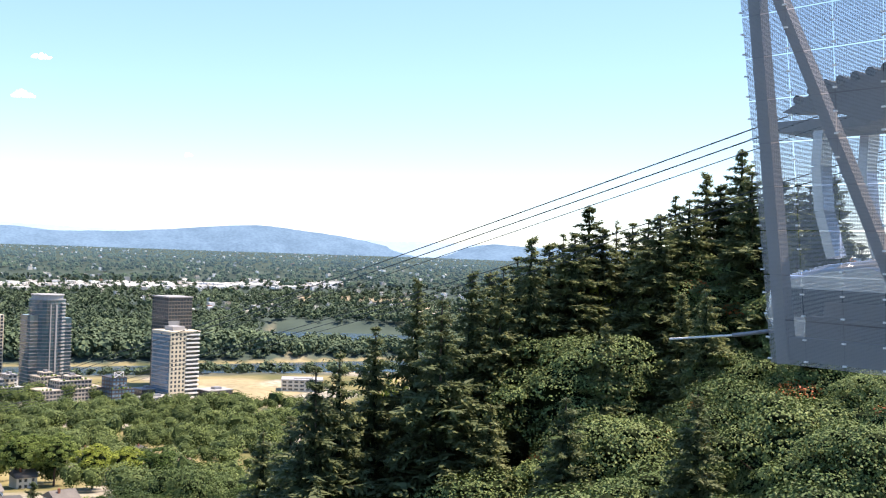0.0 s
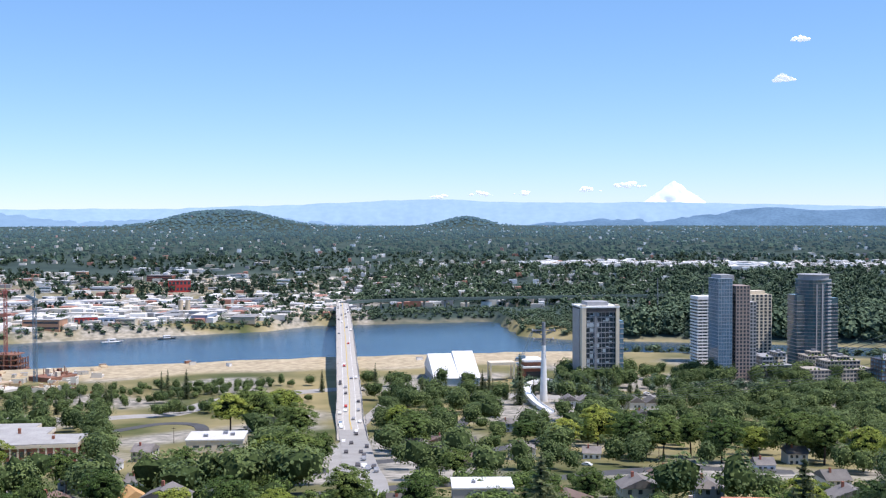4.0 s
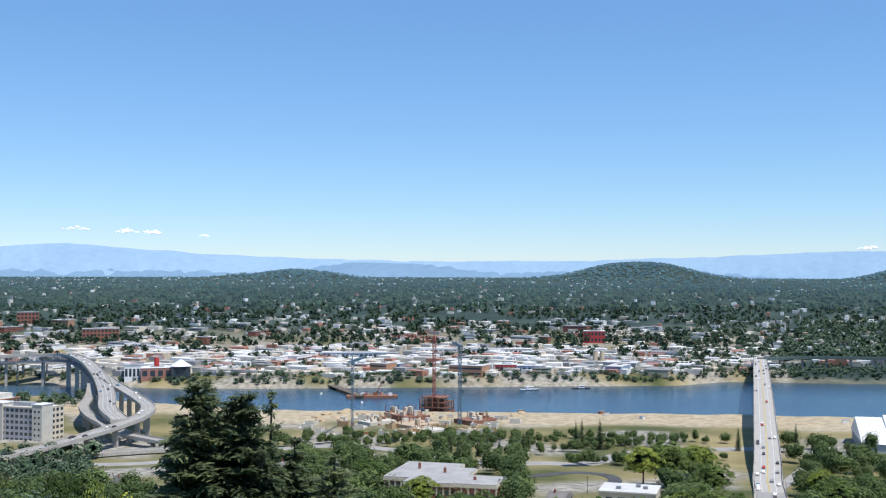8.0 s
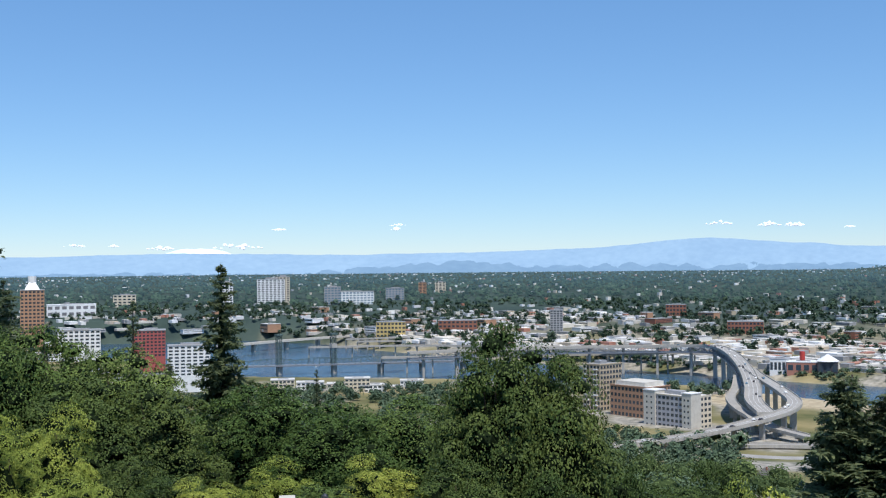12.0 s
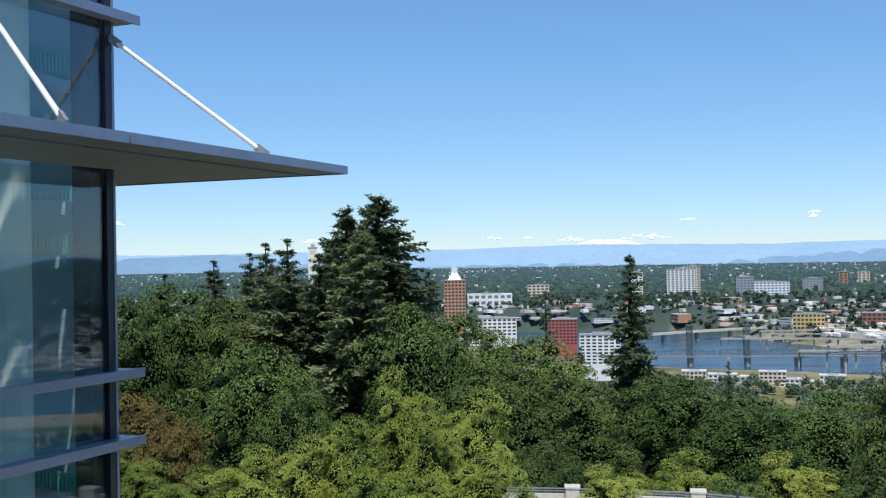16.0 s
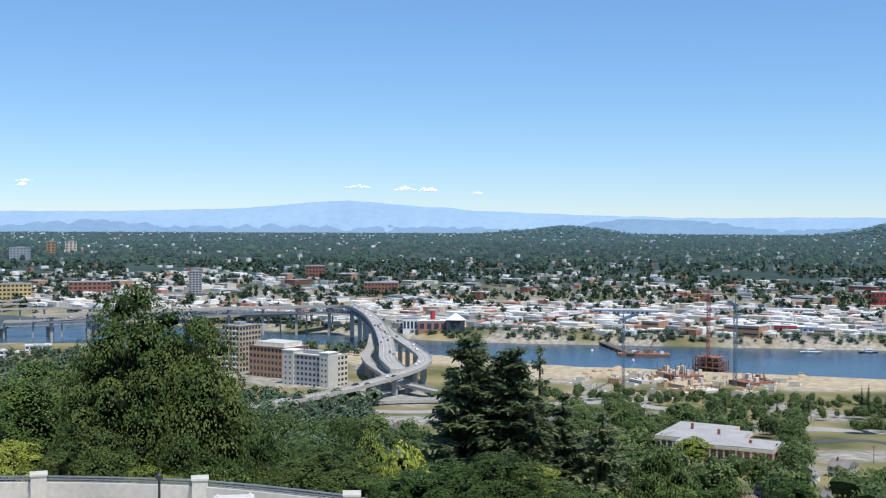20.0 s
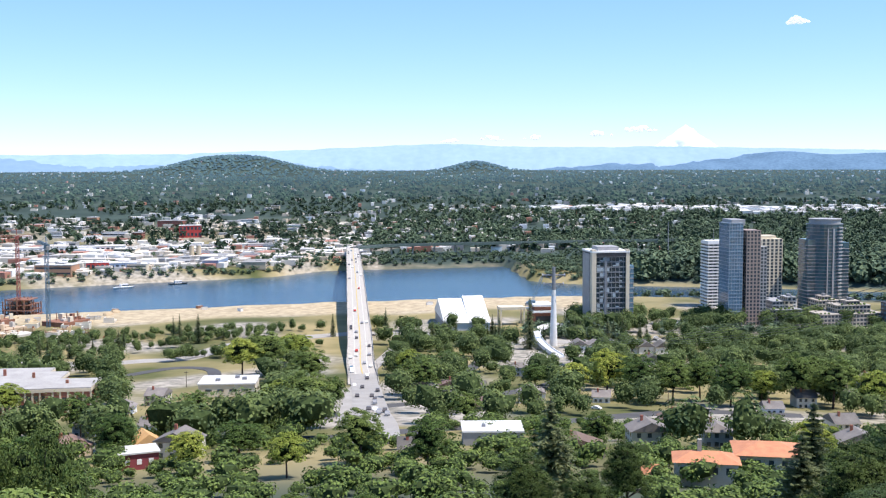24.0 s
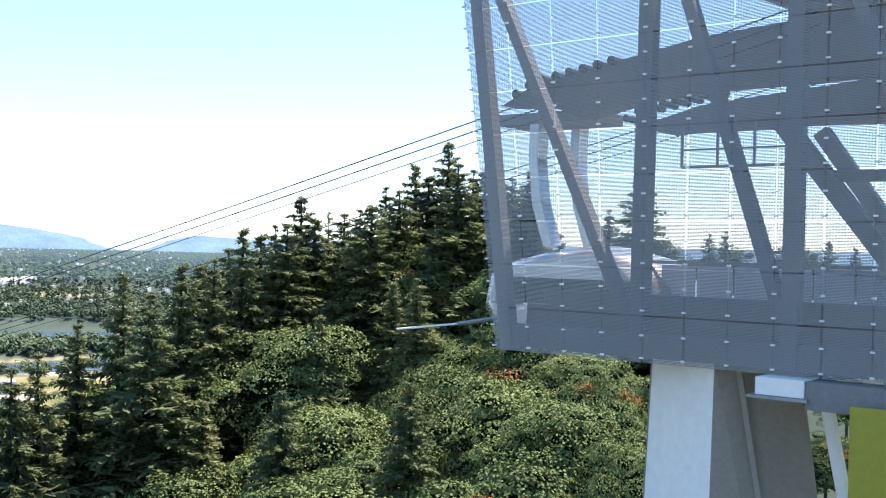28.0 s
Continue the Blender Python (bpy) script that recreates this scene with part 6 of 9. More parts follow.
        bmesh.ops.recalc_face_normals(bm, faces=bm.faces)
        part(nm, bm, mm, t)
    bm = bmesh.new()
    beam(bm, (9.95, NF - 0.78, 147.6), (8.1, NF - 0.7, 138), 0.09, 0.12)
    part("leg_rib", bm, TAUPE, t)
    # bracket box and lime panel under the floor
    br = part("bracket", boxes((8.05, 9.05, NF - 0.3, NF + 0.5, 147.27, 147.62)), WHITE, t)
    part("bracket_flange", boxes((7.95, 9.2, NF - 0.4, NF + 0.6, 147.2, 147.262)), STEEL, br)
    part("hanger_beam", boxes((5.5, 8.04, NF - 0.3, NF + 0.45, 147.05, 147.6)), STATION_GREY, t)
    part("lime_panel", boxes((3.8, 6.98, NF + 0.9, NF + 1.0, 128, 147.28)), LIME, t, "lime green wall panel under the station")
    bm = bmesh.new()
    beam(bm, (8.15, NF - 1, 147.2), (7.3, NF - 1, 143.2), 0.22)
    part("strut", bm, WHITE, t)
    # mesh panels, each with its clips
    xs = [15.9 - i for i in range(19)]
    zs = [147.62 + 1.05 * i for i in range(12)]
    clip = shared("clip", boxes((-0.042, 0.042, -0.03, 0.03, -0.02, 0.02)), WHITE)
    for j in range(11):
        for i in range(17):
            g = 0.011
            q = [(lean_x(xs[i], zs[j]) - g, zs[j] + g), (lean_x(xs[i + 1], zs[j]) + g, zs[j] + g), (lean_x(xs[i + 1], zs[j + 1]) + g, zs[j + 1] - g), (lean_x(xs[i], zs[j + 1]) - g, zs[j + 1] - g)]
            bm = bmesh.new()
            bm.faces.new([bm.verts.new((x, NF, z)) for x, z in q])
            pn = part("mesh_panel", bm, PERF, t)
            if i < 12 and j < 9:
                for u in (0.12, 0.62):
                    piece("clip", clip, pn, pose(lean_x(xs[i], zs[j] + u) - 0.01, NF + 0.03, zs[j] + u))
    # boom with a pale tip
    b = thing("boom", None, "thin grey boom sticking out of the station", "boom")
    bm = bmesh.new()
    tube(bm, [(16.5, NF - 1.2, 148.35), (17.4, NF - 0.4, 148.15)], 0.05, 8)
    part("arm", bm, STEEL, b)
    bm = bmesh.new()
    tube(bm, [(17.4, NF - 0.4, 148.15), (19.1, NF + 0.0, 147.92)], 0.026, 8)
    part("tip", bm, WHITE, b)


def cabin():
    t = thing("cable_car", None, "rounded silver cable car cabin docked in the station", "cable car")
    Y0, Y1 = -28.4, -25.2
    prof = [(18.7, 147.9), (19.05, 148.5), (18.85, 149.4), (18.2, 149.75), (17.0, 150.05), (15.4, 150.25), (13.9, 149.9), (13.2, 149.2), (13.1, 148.3), (13.6, 147.55), (15.4, 147.3), (17.6, 147.35)]
    bm = bmesh.new()
    rings = []
    for k, (y, s) in enumerate(((Y0, 0.8), (Y0 + 0.5, 0.97), ((Y0 + Y1) / 2, 1.0), (Y1 - 0.5, 0.97), (Y1, 0.8))):
        rings.append([bm.verts.new((16.1 + (x - 16.1) * s, y, 148.8 + (z - 148.8) * s)) for x, z in prof])
    for a, b in zip(rings, rings[1:]):
        for i in range(len(prof)):
            j = (i + 1) % len(prof)
            f = bm.faces.new((a[i], a[j], b[j], b[i]))
            f.smooth = True
    bm.faces.new(rings[0][::-1])
    bm.faces.new(rings[-1])
    part("shell", bm, CABIN, t)
    part("window", boxes((14.0, 18.2, Y1 + 0.02, Y1 + 0.05, 148.6, 149.35)), GLASS_DARK, t)
    bm = bmesh.new()
    q = [(19.0, 148.55), (18.83, 149.38)]
    v = [bm.verts.new(p) for p in ((19.07, Y0 + 0.7, 148.5), (19.07, Y1 - 0.7, 148.5), (18.9, Y1 - 0.7, 149.4), (18.9, Y0 + 0.7, 149.4))]
    bm.faces.new(v)
    part("nose_window", bm, GLASS_BLUE, t)
    # curved hanger
    bm = bmesh.new()
    for yy in (-25.5, -27.6):
        pts = [(17.1, yy, 153.8), (17.15, yy, 152.6), (17.0, yy, 151.4), (16.6, yy, 150.2)]
        for a, b in zip(pts, pts[1:]):
            beam(bm, a, b, 0.28, 0.5, up=(0, 1, 0))
    part("hanger", bm, CABIN, t)
    part("carriage", boxes((15.3, 18.4, -26.9, -25.2, 153.55, 153.85)), STEEL, t)


def cables():
    for yy, end, dzs in ((-24.6, -44, (0, 0.28, -0.3)), (-31.2, -57, (0, 0.28, -0.3))):
        for dz in dzs:
            t = thing("cable", None, "dark steel cable running down to the mast", "cable", "cables of the tramway")
            a, b = Vector((9, yy, 155.6 + dz)), Vector((810, end, 68 + dz * 2))
            pts = []
            for i in range(61):
                u = (i / 60) ** 1.7
                p = a.lerp(b, u)
                p.z -= 4 * 23.3 * u * (1 - u)
                pts.append(p)
            part("strand", tube(bmesh.new(), pts, 0.021 if dz >= 0 else 0.015, 6), STEEL_DARK, t)


station()
cabin()
cables()


# ---- glazed building corner with a hung canopy ----
GC, GD = Vector((-0.98, 19.98, 0)), Vector((math.sin(radians(36.5)), math.cos(radians(36.5)), 0))
GN = Vector((GD.y, -GD.x, 0))
GM = Matrix.Translation(GC) @ Matrix(((GD.x, GN.x, 0, 0), (GD.y, GN.y, 0, 0), (0, 0, 1, 0), (0, 0, 0, 1)))
# local x runs along the front (0 at the corner, negative towards the camera), y out of the front, z true height


def clear_glass():
    m, nt, b = nodes_of("clear_glass")
    N, L = nt.nodes, nt.links
    tr = N.new("ShaderNodeBsdfTransparent")
    tr.inputs["Color"].default_value = (0.86, 0.95, 0.96, 1)
    gl = N.new("ShaderNodeBsdfGlossy")
    gl.inputs["Roughness"].default_value = 0.02
    gl.inputs["Color"].default_value = (0.9, 0.95, 1, 1)
    lw = N.new("ShaderNodeLayerWeight")
    pw = N.new("ShaderNodeMath")
    pw.operation = "POWER"
    pw.inputs[1].default_value = 3.0
    L.new(lw.outputs["Facing"], pw.inputs[0])
    ma = N.new("ShaderNodeMath")
    ma.operation = "MULTIPLY_ADD"
    ma.inputs[1].default_value, ma.inputs[2].default_value = 0.75, 0.05
    L.new(pw.outputs[0], ma.inputs[0])
    mx = N.new("ShaderNodeMixShader")
    L.new(ma.outputs[0], mx.inputs[0])
    L.new(tr.outputs[0], mx.inputs[1])
    L.new(gl.outputs[0], mx.inputs[2])
    L.new(mx.outputs[0], N["Material Output"].inputs["Surface"])
    return m


CLEAR = clear_glass()
FIN = mat("fin_metal", (0.30, 0.33, 0.42), (0.24, 0.27, 0.35), rough=0.35, metal=0.5, scale=1, fine=10)
SOFFIT = mat("soffit", (0.33, 0.30, 0.24), (0.28, 0.255, 0.21), rough=0.6, scale=0.6, fine=6)
MULL = mat("mullion_dark", (0.035, 0.04, 0.055), rough=0.35, metal=0.4, scale=1)
BEIGE = mat("beige_plaster", (0.78, 0.77, 0.70), (0.72, 0.7, 0.62), rough=0.8, scale=0.4, fine=5)
TEAL = mat("teal_rail", (0.10, 0.42, 0.42), (0.08, 0.34, 0.34), rough=0.4)
INSIDE = mat("inside_wall", (0.36, 0.47, 0.52), (0.31, 0.42, 0.47), rough=0.7, scale=0.3)


def glass_corner():
    t = thing("glass_building", GM, "glazed building corner with projecting metal fins", "building")
    zs = [139.5, 143.3, 147.0, 148.17, 151.69, 154.3, 157.6]
    for x0 in (-3.9, -6.25, -8.6):
        for z0, z1 in zip(zs, zs[1:]):
            part("pane", boxes((x0 + 0.04, x0 + (3.9 if x0 == -3.9 else 2.35) - 0.04, -0.02, 0.0, z0 + 0.06, z1 - 0.06)), CLEAR, t)
    for z0, z1 in zip(zs, zs[1:]):
        p = part("pane", boxes((-0.02, 0.0, -9, -0.06, z0 + 0.06, z1 - 0.06)), CLEAR, t)
    part("corner_post", boxes((-0.09, 0.07, -0.1, 0.06, 139.5, 157.6)), MULL, t)
    part("corner_cap", boxes((0.07, 0.13, -0.08, 0.07, 139.5, 157.6)), FIN, t)
    for x in (-3.9, -6.25):
        part("mullion", boxes((x - 0.025, x + 0.025, -0.12, 0.02, 139.5, 157.6)), MULL, t)
    for z in (143.3, 147.0, 148.17, 154.32):
        f = part("fin", boxes((-9, 0.42, 0.03, 0.36, z - 0.06, z + 0.05)), FIN, t)
        part("fin_lip", boxes((-9, 0.44, 0.36, 0.4, z - 0.09, z + 0.07)), FIN, f)
        part("fin_side", boxes((0.14, 0.42, -9, 0.02, z - 0.06, z + 0.05)), FIN, f)
    for z in (139.5, 147.25, 151.75, 154.6):
        part("floor_slab", boxes((-9, -0.3, -9, -6.2, z, z + 0.3)), BEIGE, t)
    part("eave", boxes((-9, 0.55, -0.4, 0.5, 157.6, 157.9)), FIN, t)
    # glass roof out of view, added to let sun brighten the interior
    part("skylight", boxes((-9, -0.02, -9, -0.42, 157.64, 157.68)), CLEAR, t)
    part("column", tube(bmesh.new(), [(-1.55, -1.15, 139.5), (-1.55, -1.15, 157.6)], 0.66, 28), BEIGE, t, "pale round column inside the glass")
    part("core_wall", boxes((-9, -6.6, -5.0, -1.6, 139.5, 157.6)), BEIGE, t)
    part("side_wall", boxes((-9.2, -9, -9, -0.1, 139.5, 157.6)), INSIDE, t)
    part("back_wall", boxes((-9, -0.6, -5.3, -5.1, 139.5, 157.6)), INSIDE, t)
    # end wall with stair rails in front of it
    part("end_wall", boxes((-0.16, -0.06, -9, -0.5, 139.5, 157.6)), INSIDE, t)
    part("end_post", boxes((-0.34, -0.06, -0.47, -0.1, 139.5, 157.6)), MULL, t)
    for za, zb, hh_ in ((154.0, 153.6, 0.36), (152.85, 152.62, 0.3), (151.46, 151.4, 0.24), (150.62, 150.58, 0.34), (146.6, 146.4, 0.3), (145.2, 145.1, 0.3)):
        bm = bmesh.new()
        beam(bm, (-0.3, -1.75, za), (-0.3, -0.5, zb), 0.05)
        r = part("stair_rail", bm, TEAL, t)
        bal = shared("baluster", boxes((-0.02, 0.02, -0.028, 0.028, -hh_, 0)), TEAL)
        for i in range(15):
            piece("baluster", bal, r, pose(-0.3, -1.72 + i * 0.085, za + (zb - za) * i / 14))
        bm = bmesh.new()
        beam(bm, (-0.32, -1.75, za - hh_ - 0.14), (-0.32, -0.5, zb - hh_ - 0.14), 0.3, 0.22)
        part("stair_stringer", bm, INSIDE, r)
    # the canopy with its tie rods hangs from the same frame
    cz = 151.69
    c = part("canopy", boxes((-9, -3.26, 0.03, 3.0, cz, cz + 0.1)), SOFFIT, t, "thin flat canopy with taupe soffit")
    part("canopy_slab", boxes((-3.24, 3.05, 0.03, 3.0, cz, cz + 0.1)), SOFFIT, c)
    part("canopy_side", boxes((0.14, 3.05, -6, 0.028, cz, cz + 0.1)), SOFFIT, c)
    part("fascia", boxes((-9, -3.27, 3.0, 3.06, cz - 0.02, cz + 0.13)), FIN, c)
    part("fascia", boxes((-3.23, 3.1, 3.0, 3.06, cz - 0.02, cz + 0.13)), FIN, c)
    part("fascia", boxes((3.05, 3.11, -6, 2.99, cz - 0.02, cz + 0.13)), FIN, c)
    part("soffit_rib", boxes((-9, -3.3, 2.2, 2.26, cz - 0.03, cz)), FIN, c)
    part("soffit_rib", boxes((-3.2, 3.0, 2.2, 2.26, cz - 0.03, cz)), FIN, c)
    for x0, x1 in ((0.03, 0.75), (-2.8, -4.15)):
        bm = bmesh.new()
        a, b = Vector((x0, 0.05, 153.99)), Vector((x1, 2.75, cz + 0.16))
        tube(bm, [a.lerp(b, 0.06), a.lerp(b, 0.94)], 0.04, 10)
        r = part("tie_rod", bm, WHITE, t)
        for p, q in ((a, a.lerp(b, 0.07)), (a.lerp(b, 0.93), b)):
            bm = bmesh.new()
            beam(bm, p, q, 0.05, 0.14)
            part("clevis", bm, STEEL, r)


glass_corner()
for o_ in [o for o in scene.objects if o.name.startswith("pane")]:
    o_.visible_shadow = False

# ---- terrace edge below, with its wall and works ----
RIM_AZ = [10, 20.4, 26.7, 33.2, 40.9, 48.6, 54.3, 62]
RIM_D = [49.5, 48.7, 48.2, 46.6, 44.2, 40.9, 37.5, 33]


def rim(az, dz=0.0, back=0.0):
    d = float(np.interp(az, RIM_AZ, RIM_D)) + back
    return polar(az, d, 139.95 + dz)


def terrace():
    t = tagged(new("terrace_wall"), "curved pale concrete parapet with piers and rails", "wall", kind="structure")
    az = 10.0
    arc = [rim(a) for a in np.arange(10, 62.1, 1.0)]
    bm = bmesh.new()
    for a, b in zip(arc, arc[1:]):
        beam(bm, a + Vector((0, 0, -0.75)), b + Vector((0, 0, -0.75)), 0.3, 1.2)
    part("parapet", bm, CONCRETE_PALE, t)
    for dz in (0.06, -0.04):
        bm = bmesh.new()
        for a, b in zip(arc, arc[1:]):
            beam(bm, a + Vector((0, 0, dz)), b + Vector((0, 0, dz)), 0.09, 0.05)
        part("rail", bm, STEEL, t)
    pier = shared("pier", (lambda bm: (box(bm, -0.3, 0.3, -0.3, 0.3, -1.5, 0.12), box(bm, -0.34, 0.34, -0.34, 0.34, 0.12, 0.2), bm)[2])(bmesh.new()), CONCRETE_PALE)
    for a in (14.0, 20.4, 26.7, 33.2, 40.9, 48.6, 54.3):
        p = rim(a)
        piece("pier", pier, t, pose(p.x, p.y, p.z, 0, 0, -a))
    # paved strip inside the wall
    bm = bmesh.new()
    prev = None
    for a in np.arange(8, 64.1, 2.0):
        p, q = rim(a, -1.45), polar(a, 26, 138.5)
        cur = [bm.verts.new(p), bm.verts.new(q)]
        if prev:
            bm.faces.new((prev[0], prev[1], cur[1], cur[0]))
        prev = cur
    tagged(part("pavement", bm, CONCRETE_PALE, None), "pale paved terrace with building works", "pavement", kind="structure")
    # black lamp posts
    for a, d in ((28.6, 44), (38.9, 41)):
        p = polar(a, d, 138.5)
        l = thing("lamp_post", pose(p.x, p.y, p.z), "black lamp post with round head on the terrace", "lamp", "terrace lamps")
        part("post", tube(bmesh.new(), [(0, 0, 0), (0, 0, 0.4), (0, 0, 2.3)], [0.09, 0.055, 0.045], 10), STEEL_DARK, l)
        part("head", tube(bmesh.new(), [(0, 0, 2.3), (0, 0, 2.36), (0, 0, 2.5), (0, 0, 2.58)], [0.06, 0.13, 0.13, 0.04], 12), STEEL_DARK, l)
    # stacked timber, sheets, barrier, cone
    PINE = mat("pine", (0.5, 0.3, 0.15), (0.4, 0.23, 0.11), rough=0.8, scale=2, fine=20)
    p = rim(33.9, -1.4, -2.6)
    w = thing("timber_stack", pose(p.x, p.y, p.z, 0, 0, -34), "loose stack of orange-brown timber boards", "timber")
    rr = random.Random(4)
    for i in range(9):
        b0 = boxes((-1.3 + rr.uniform(-0.3, 0.3), 1.2 + rr.uniform(-0.3, 0.3), -0.4 + rr.uniform(0, 0.6), -0.2 + rr.uniform(0, 0.6), 0.05 + i * 0.07, 0.1 + i * 0.07))
        part("board", b0, PINE, w)
    for x in (-0.9, 0.9):
        part("bearer", boxes((x - 0.06, x + 0.06, -0.5, 0.6, 0, 0.05)), PINE, w)
    for a, sx in ((37.4, 0.7), (39.3, 0.9)):
        p = rim(a, -1.4, -2.0)
        s = thing("sheeted_heap", pose(p.x, p.y, p.z), "heap of material under crumpled white sheeting", "heap")
        bm = bmesh.new()
        n = 9
        g = [[bm.verts.new(((i / n - 0.5) * 1.6 * sx, (j / n - 0.5) * 1.2, max(0.02, 0.65 * sx * (1 - (2 * i / n - 1) ** 2) * (1 - (2 * j / n - 1) ** 2) + noise.noise((i * 0.6, j * 0.6, a)) * 0.12))) for j in range(n + 1)] for i in range(n + 1)]
        for i in range(n):
            for j in range(n):
                bm.faces.new((g[i][j], g[i + 1][j], g[i + 1][j + 1], g[i][j + 1]))
        part("sheet", bm, WHITE, s)
    p = rim(42.6, -1.45, -1.2)
    b = thing("barrier", pose(p.x, p.y, p.z, 0, 0, -42), "white barrier with two boards on the terrace", "barrier")
    for z in (0.75, 1.15):
        part("board", boxes((-0.75, 0.75, -0.02, 0.02, z, z + 0.2)), WHITE, b)
    for x in (-0.6, 0.6):
        part("leg", boxes((x - 0.04, x + 0.04, -0.05, 0.05, 0, 1.4)), WHITE, b)
    p = rim(20.0, -1.4, -1.5)
    c = thing("traffic_cone", pose(p.x, p.y, p.z), "orange traffic cone beside the parapet", "cone")
    part("cone", tube(bmesh.new(), [(0, 0, 0.03), (0, 0, 1.25)], [0.2, 0.03], 12), RED, c)
    part("base", boxes((-0.25, 0.25, -0.25, 0.25, 0, 0.04)), RED, c)


terrace()


# the terrace underfoot, a plain paved block on the hillside
deck = tagged(new("terrace_floor", shared("terrace_floor", boxes((-4.5, 2.2, -3.0, 2.4, 118, 148.4)), CONCRETE)), "plain concrete viewing terrace on the hillside", "terrace", kind="structure")


# ---- city blocks ----


def block_proto(wall_m, roof_m, floors, nx, ny, trim_m=WHITE):
    """A unit building 1 x 1 x 1, its foot at the middle, to be stretched: walls, roof, window rows and roof units."""
    t = thing("city_building", None)
    part("shell", boxes((-0.5, 0.5, -0.5, 0.5, -0.3, 0.97)), wall_m, t)
    part("roof", boxes((-0.51, 0.51, -0.51, 0.51, 0.97, 1.03)), roof_m, t)
    for f in range(floors):
        z = (f + 0.35) / floors * 0.95
        dz = 0.3 / floors
        part("window_band", boxes((-0.503, 0.503, -0.47, 0.47, z, z + dz)), GLASS_DARK, t)
    part("roof_unit", boxes((-0.2, 0.05, -0.25, 0.0, 1.03, 1.16)), GREYPANEL, t)
    return t


TAN_WALL = mat("tan_wall", (0.5, 0.42, 0.3), (0.42, 0.35, 0.25), rough=0.8, scale=0.2)
PALE_ROOF = mat("pale_roof", (0.4, 0.39, 0.37), (0.29, 0.28, 0.27), rough=0.85, scale=0.15, fine=1.2)
WHITE_ROOF = mat("white_roof", (0.62, 0.61, 0.58), (0.48, 0.47, 0.45), rough=0.8, scale=0.08, fine=0.8)
GREY_ROOF = mat("grey_roof", (0.32, 0.31, 0.3), (0.22, 0.22, 0.21), rough=0.9, scale=0.08, fine=0.8)
BLUE_WALL = mat("blue_wall", (0.25, 0.33, 0.45), (0.2, 0.27, 0.38), rough=0.7)
CITY = []
for wall_m, roof_m, fl, nx, ny, lab in ((WHITE, WHITE_ROOF, 1, 8, 6, "low white warehouse with pale flat roof"), (CREAM, WHITE_ROOF, 2, 8, 6, "cream two-storey commercial building"), (BRICK, GREY_ROOF, 3, 9, 6, "red brick warehouse with flat grey roof"), (GREYPANEL, WHITE_ROOF, 1, 6, 5, "grey industrial hall with white roof"),
                                        (TAN_WALL, GREY_ROOF, 2, 7, 5, "tan commercial block with grey roof"), (WHITE, GREY_ROOF, 2, 7, 5, "white commercial block with grey roof"), (BRICK_TAN, WHITE_ROOF, 2, 8, 5, "brown brick building with pale roof"), (BLUE_WALL, WHITE_ROOF, 1, 6, 5, "blue-walled hall with white roof")):
    p_ = block_proto(wall_m, roof_m, fl, nx, ny)
    tagged(p_, lab, "building", "blocks across the river")
    CITY.append([p_, False])
rc = random.Random(21)


def city_block(kind, x, y, z, w, d, h, turn):
    m4 = Matrix.Translation((x, y, z)) @ Euler((0, 0, radians(turn))).to_matrix().to_4x4() @ Matrix.Diagonal((w, d, h, 1))
    ob, used = CITY[kind]
    if not used:
        CITY[kind][1] = True
        ob.matrix_basis = m4
        return
    copy_thing(ob, m4).matrix_basis = m4


# industrial strip across the water
made = 0
tries = 0
taken = []
while made < 125 and tries < 6000:
    tries += 1
    az = rc.uniform(12, 83)
    el = rc.uniform(-5.6, -2.75) if rc.random() < 0.8 else rc.uniform(-3.2, -2.2)
    p, d = spot(az, el, 1000)
    if river(p.x, p.y) > -45 or d < 1250 or (az > 79 and el < -3.6):
        continue
    w, dp = rc.uniform(18, 55), rc.uniform(14, 34)
    if any(abs(p.x - a) < (w + c) * 0.55 and abs(p.y - b) < (w + c) * 0.5 for a, b, c in taken):
        continue
    taken.append((p.x, p.y, w))
    k = rc.choices(range(8), (7, 4, 2, 4, 3, 4, 2, 1))[0]
    s = d / float(real_far(d))
    s = s ** 0.6
    city_block(k, p.x, p.y, p.z - 0.5, dp * s, w * s, rc.uniform(5, 11) * s * (1.4 if k in (2, 6) else 1), rc.choice((0, 0, 0, 90)) + rc.uniform(-4, 4))
    made += 1


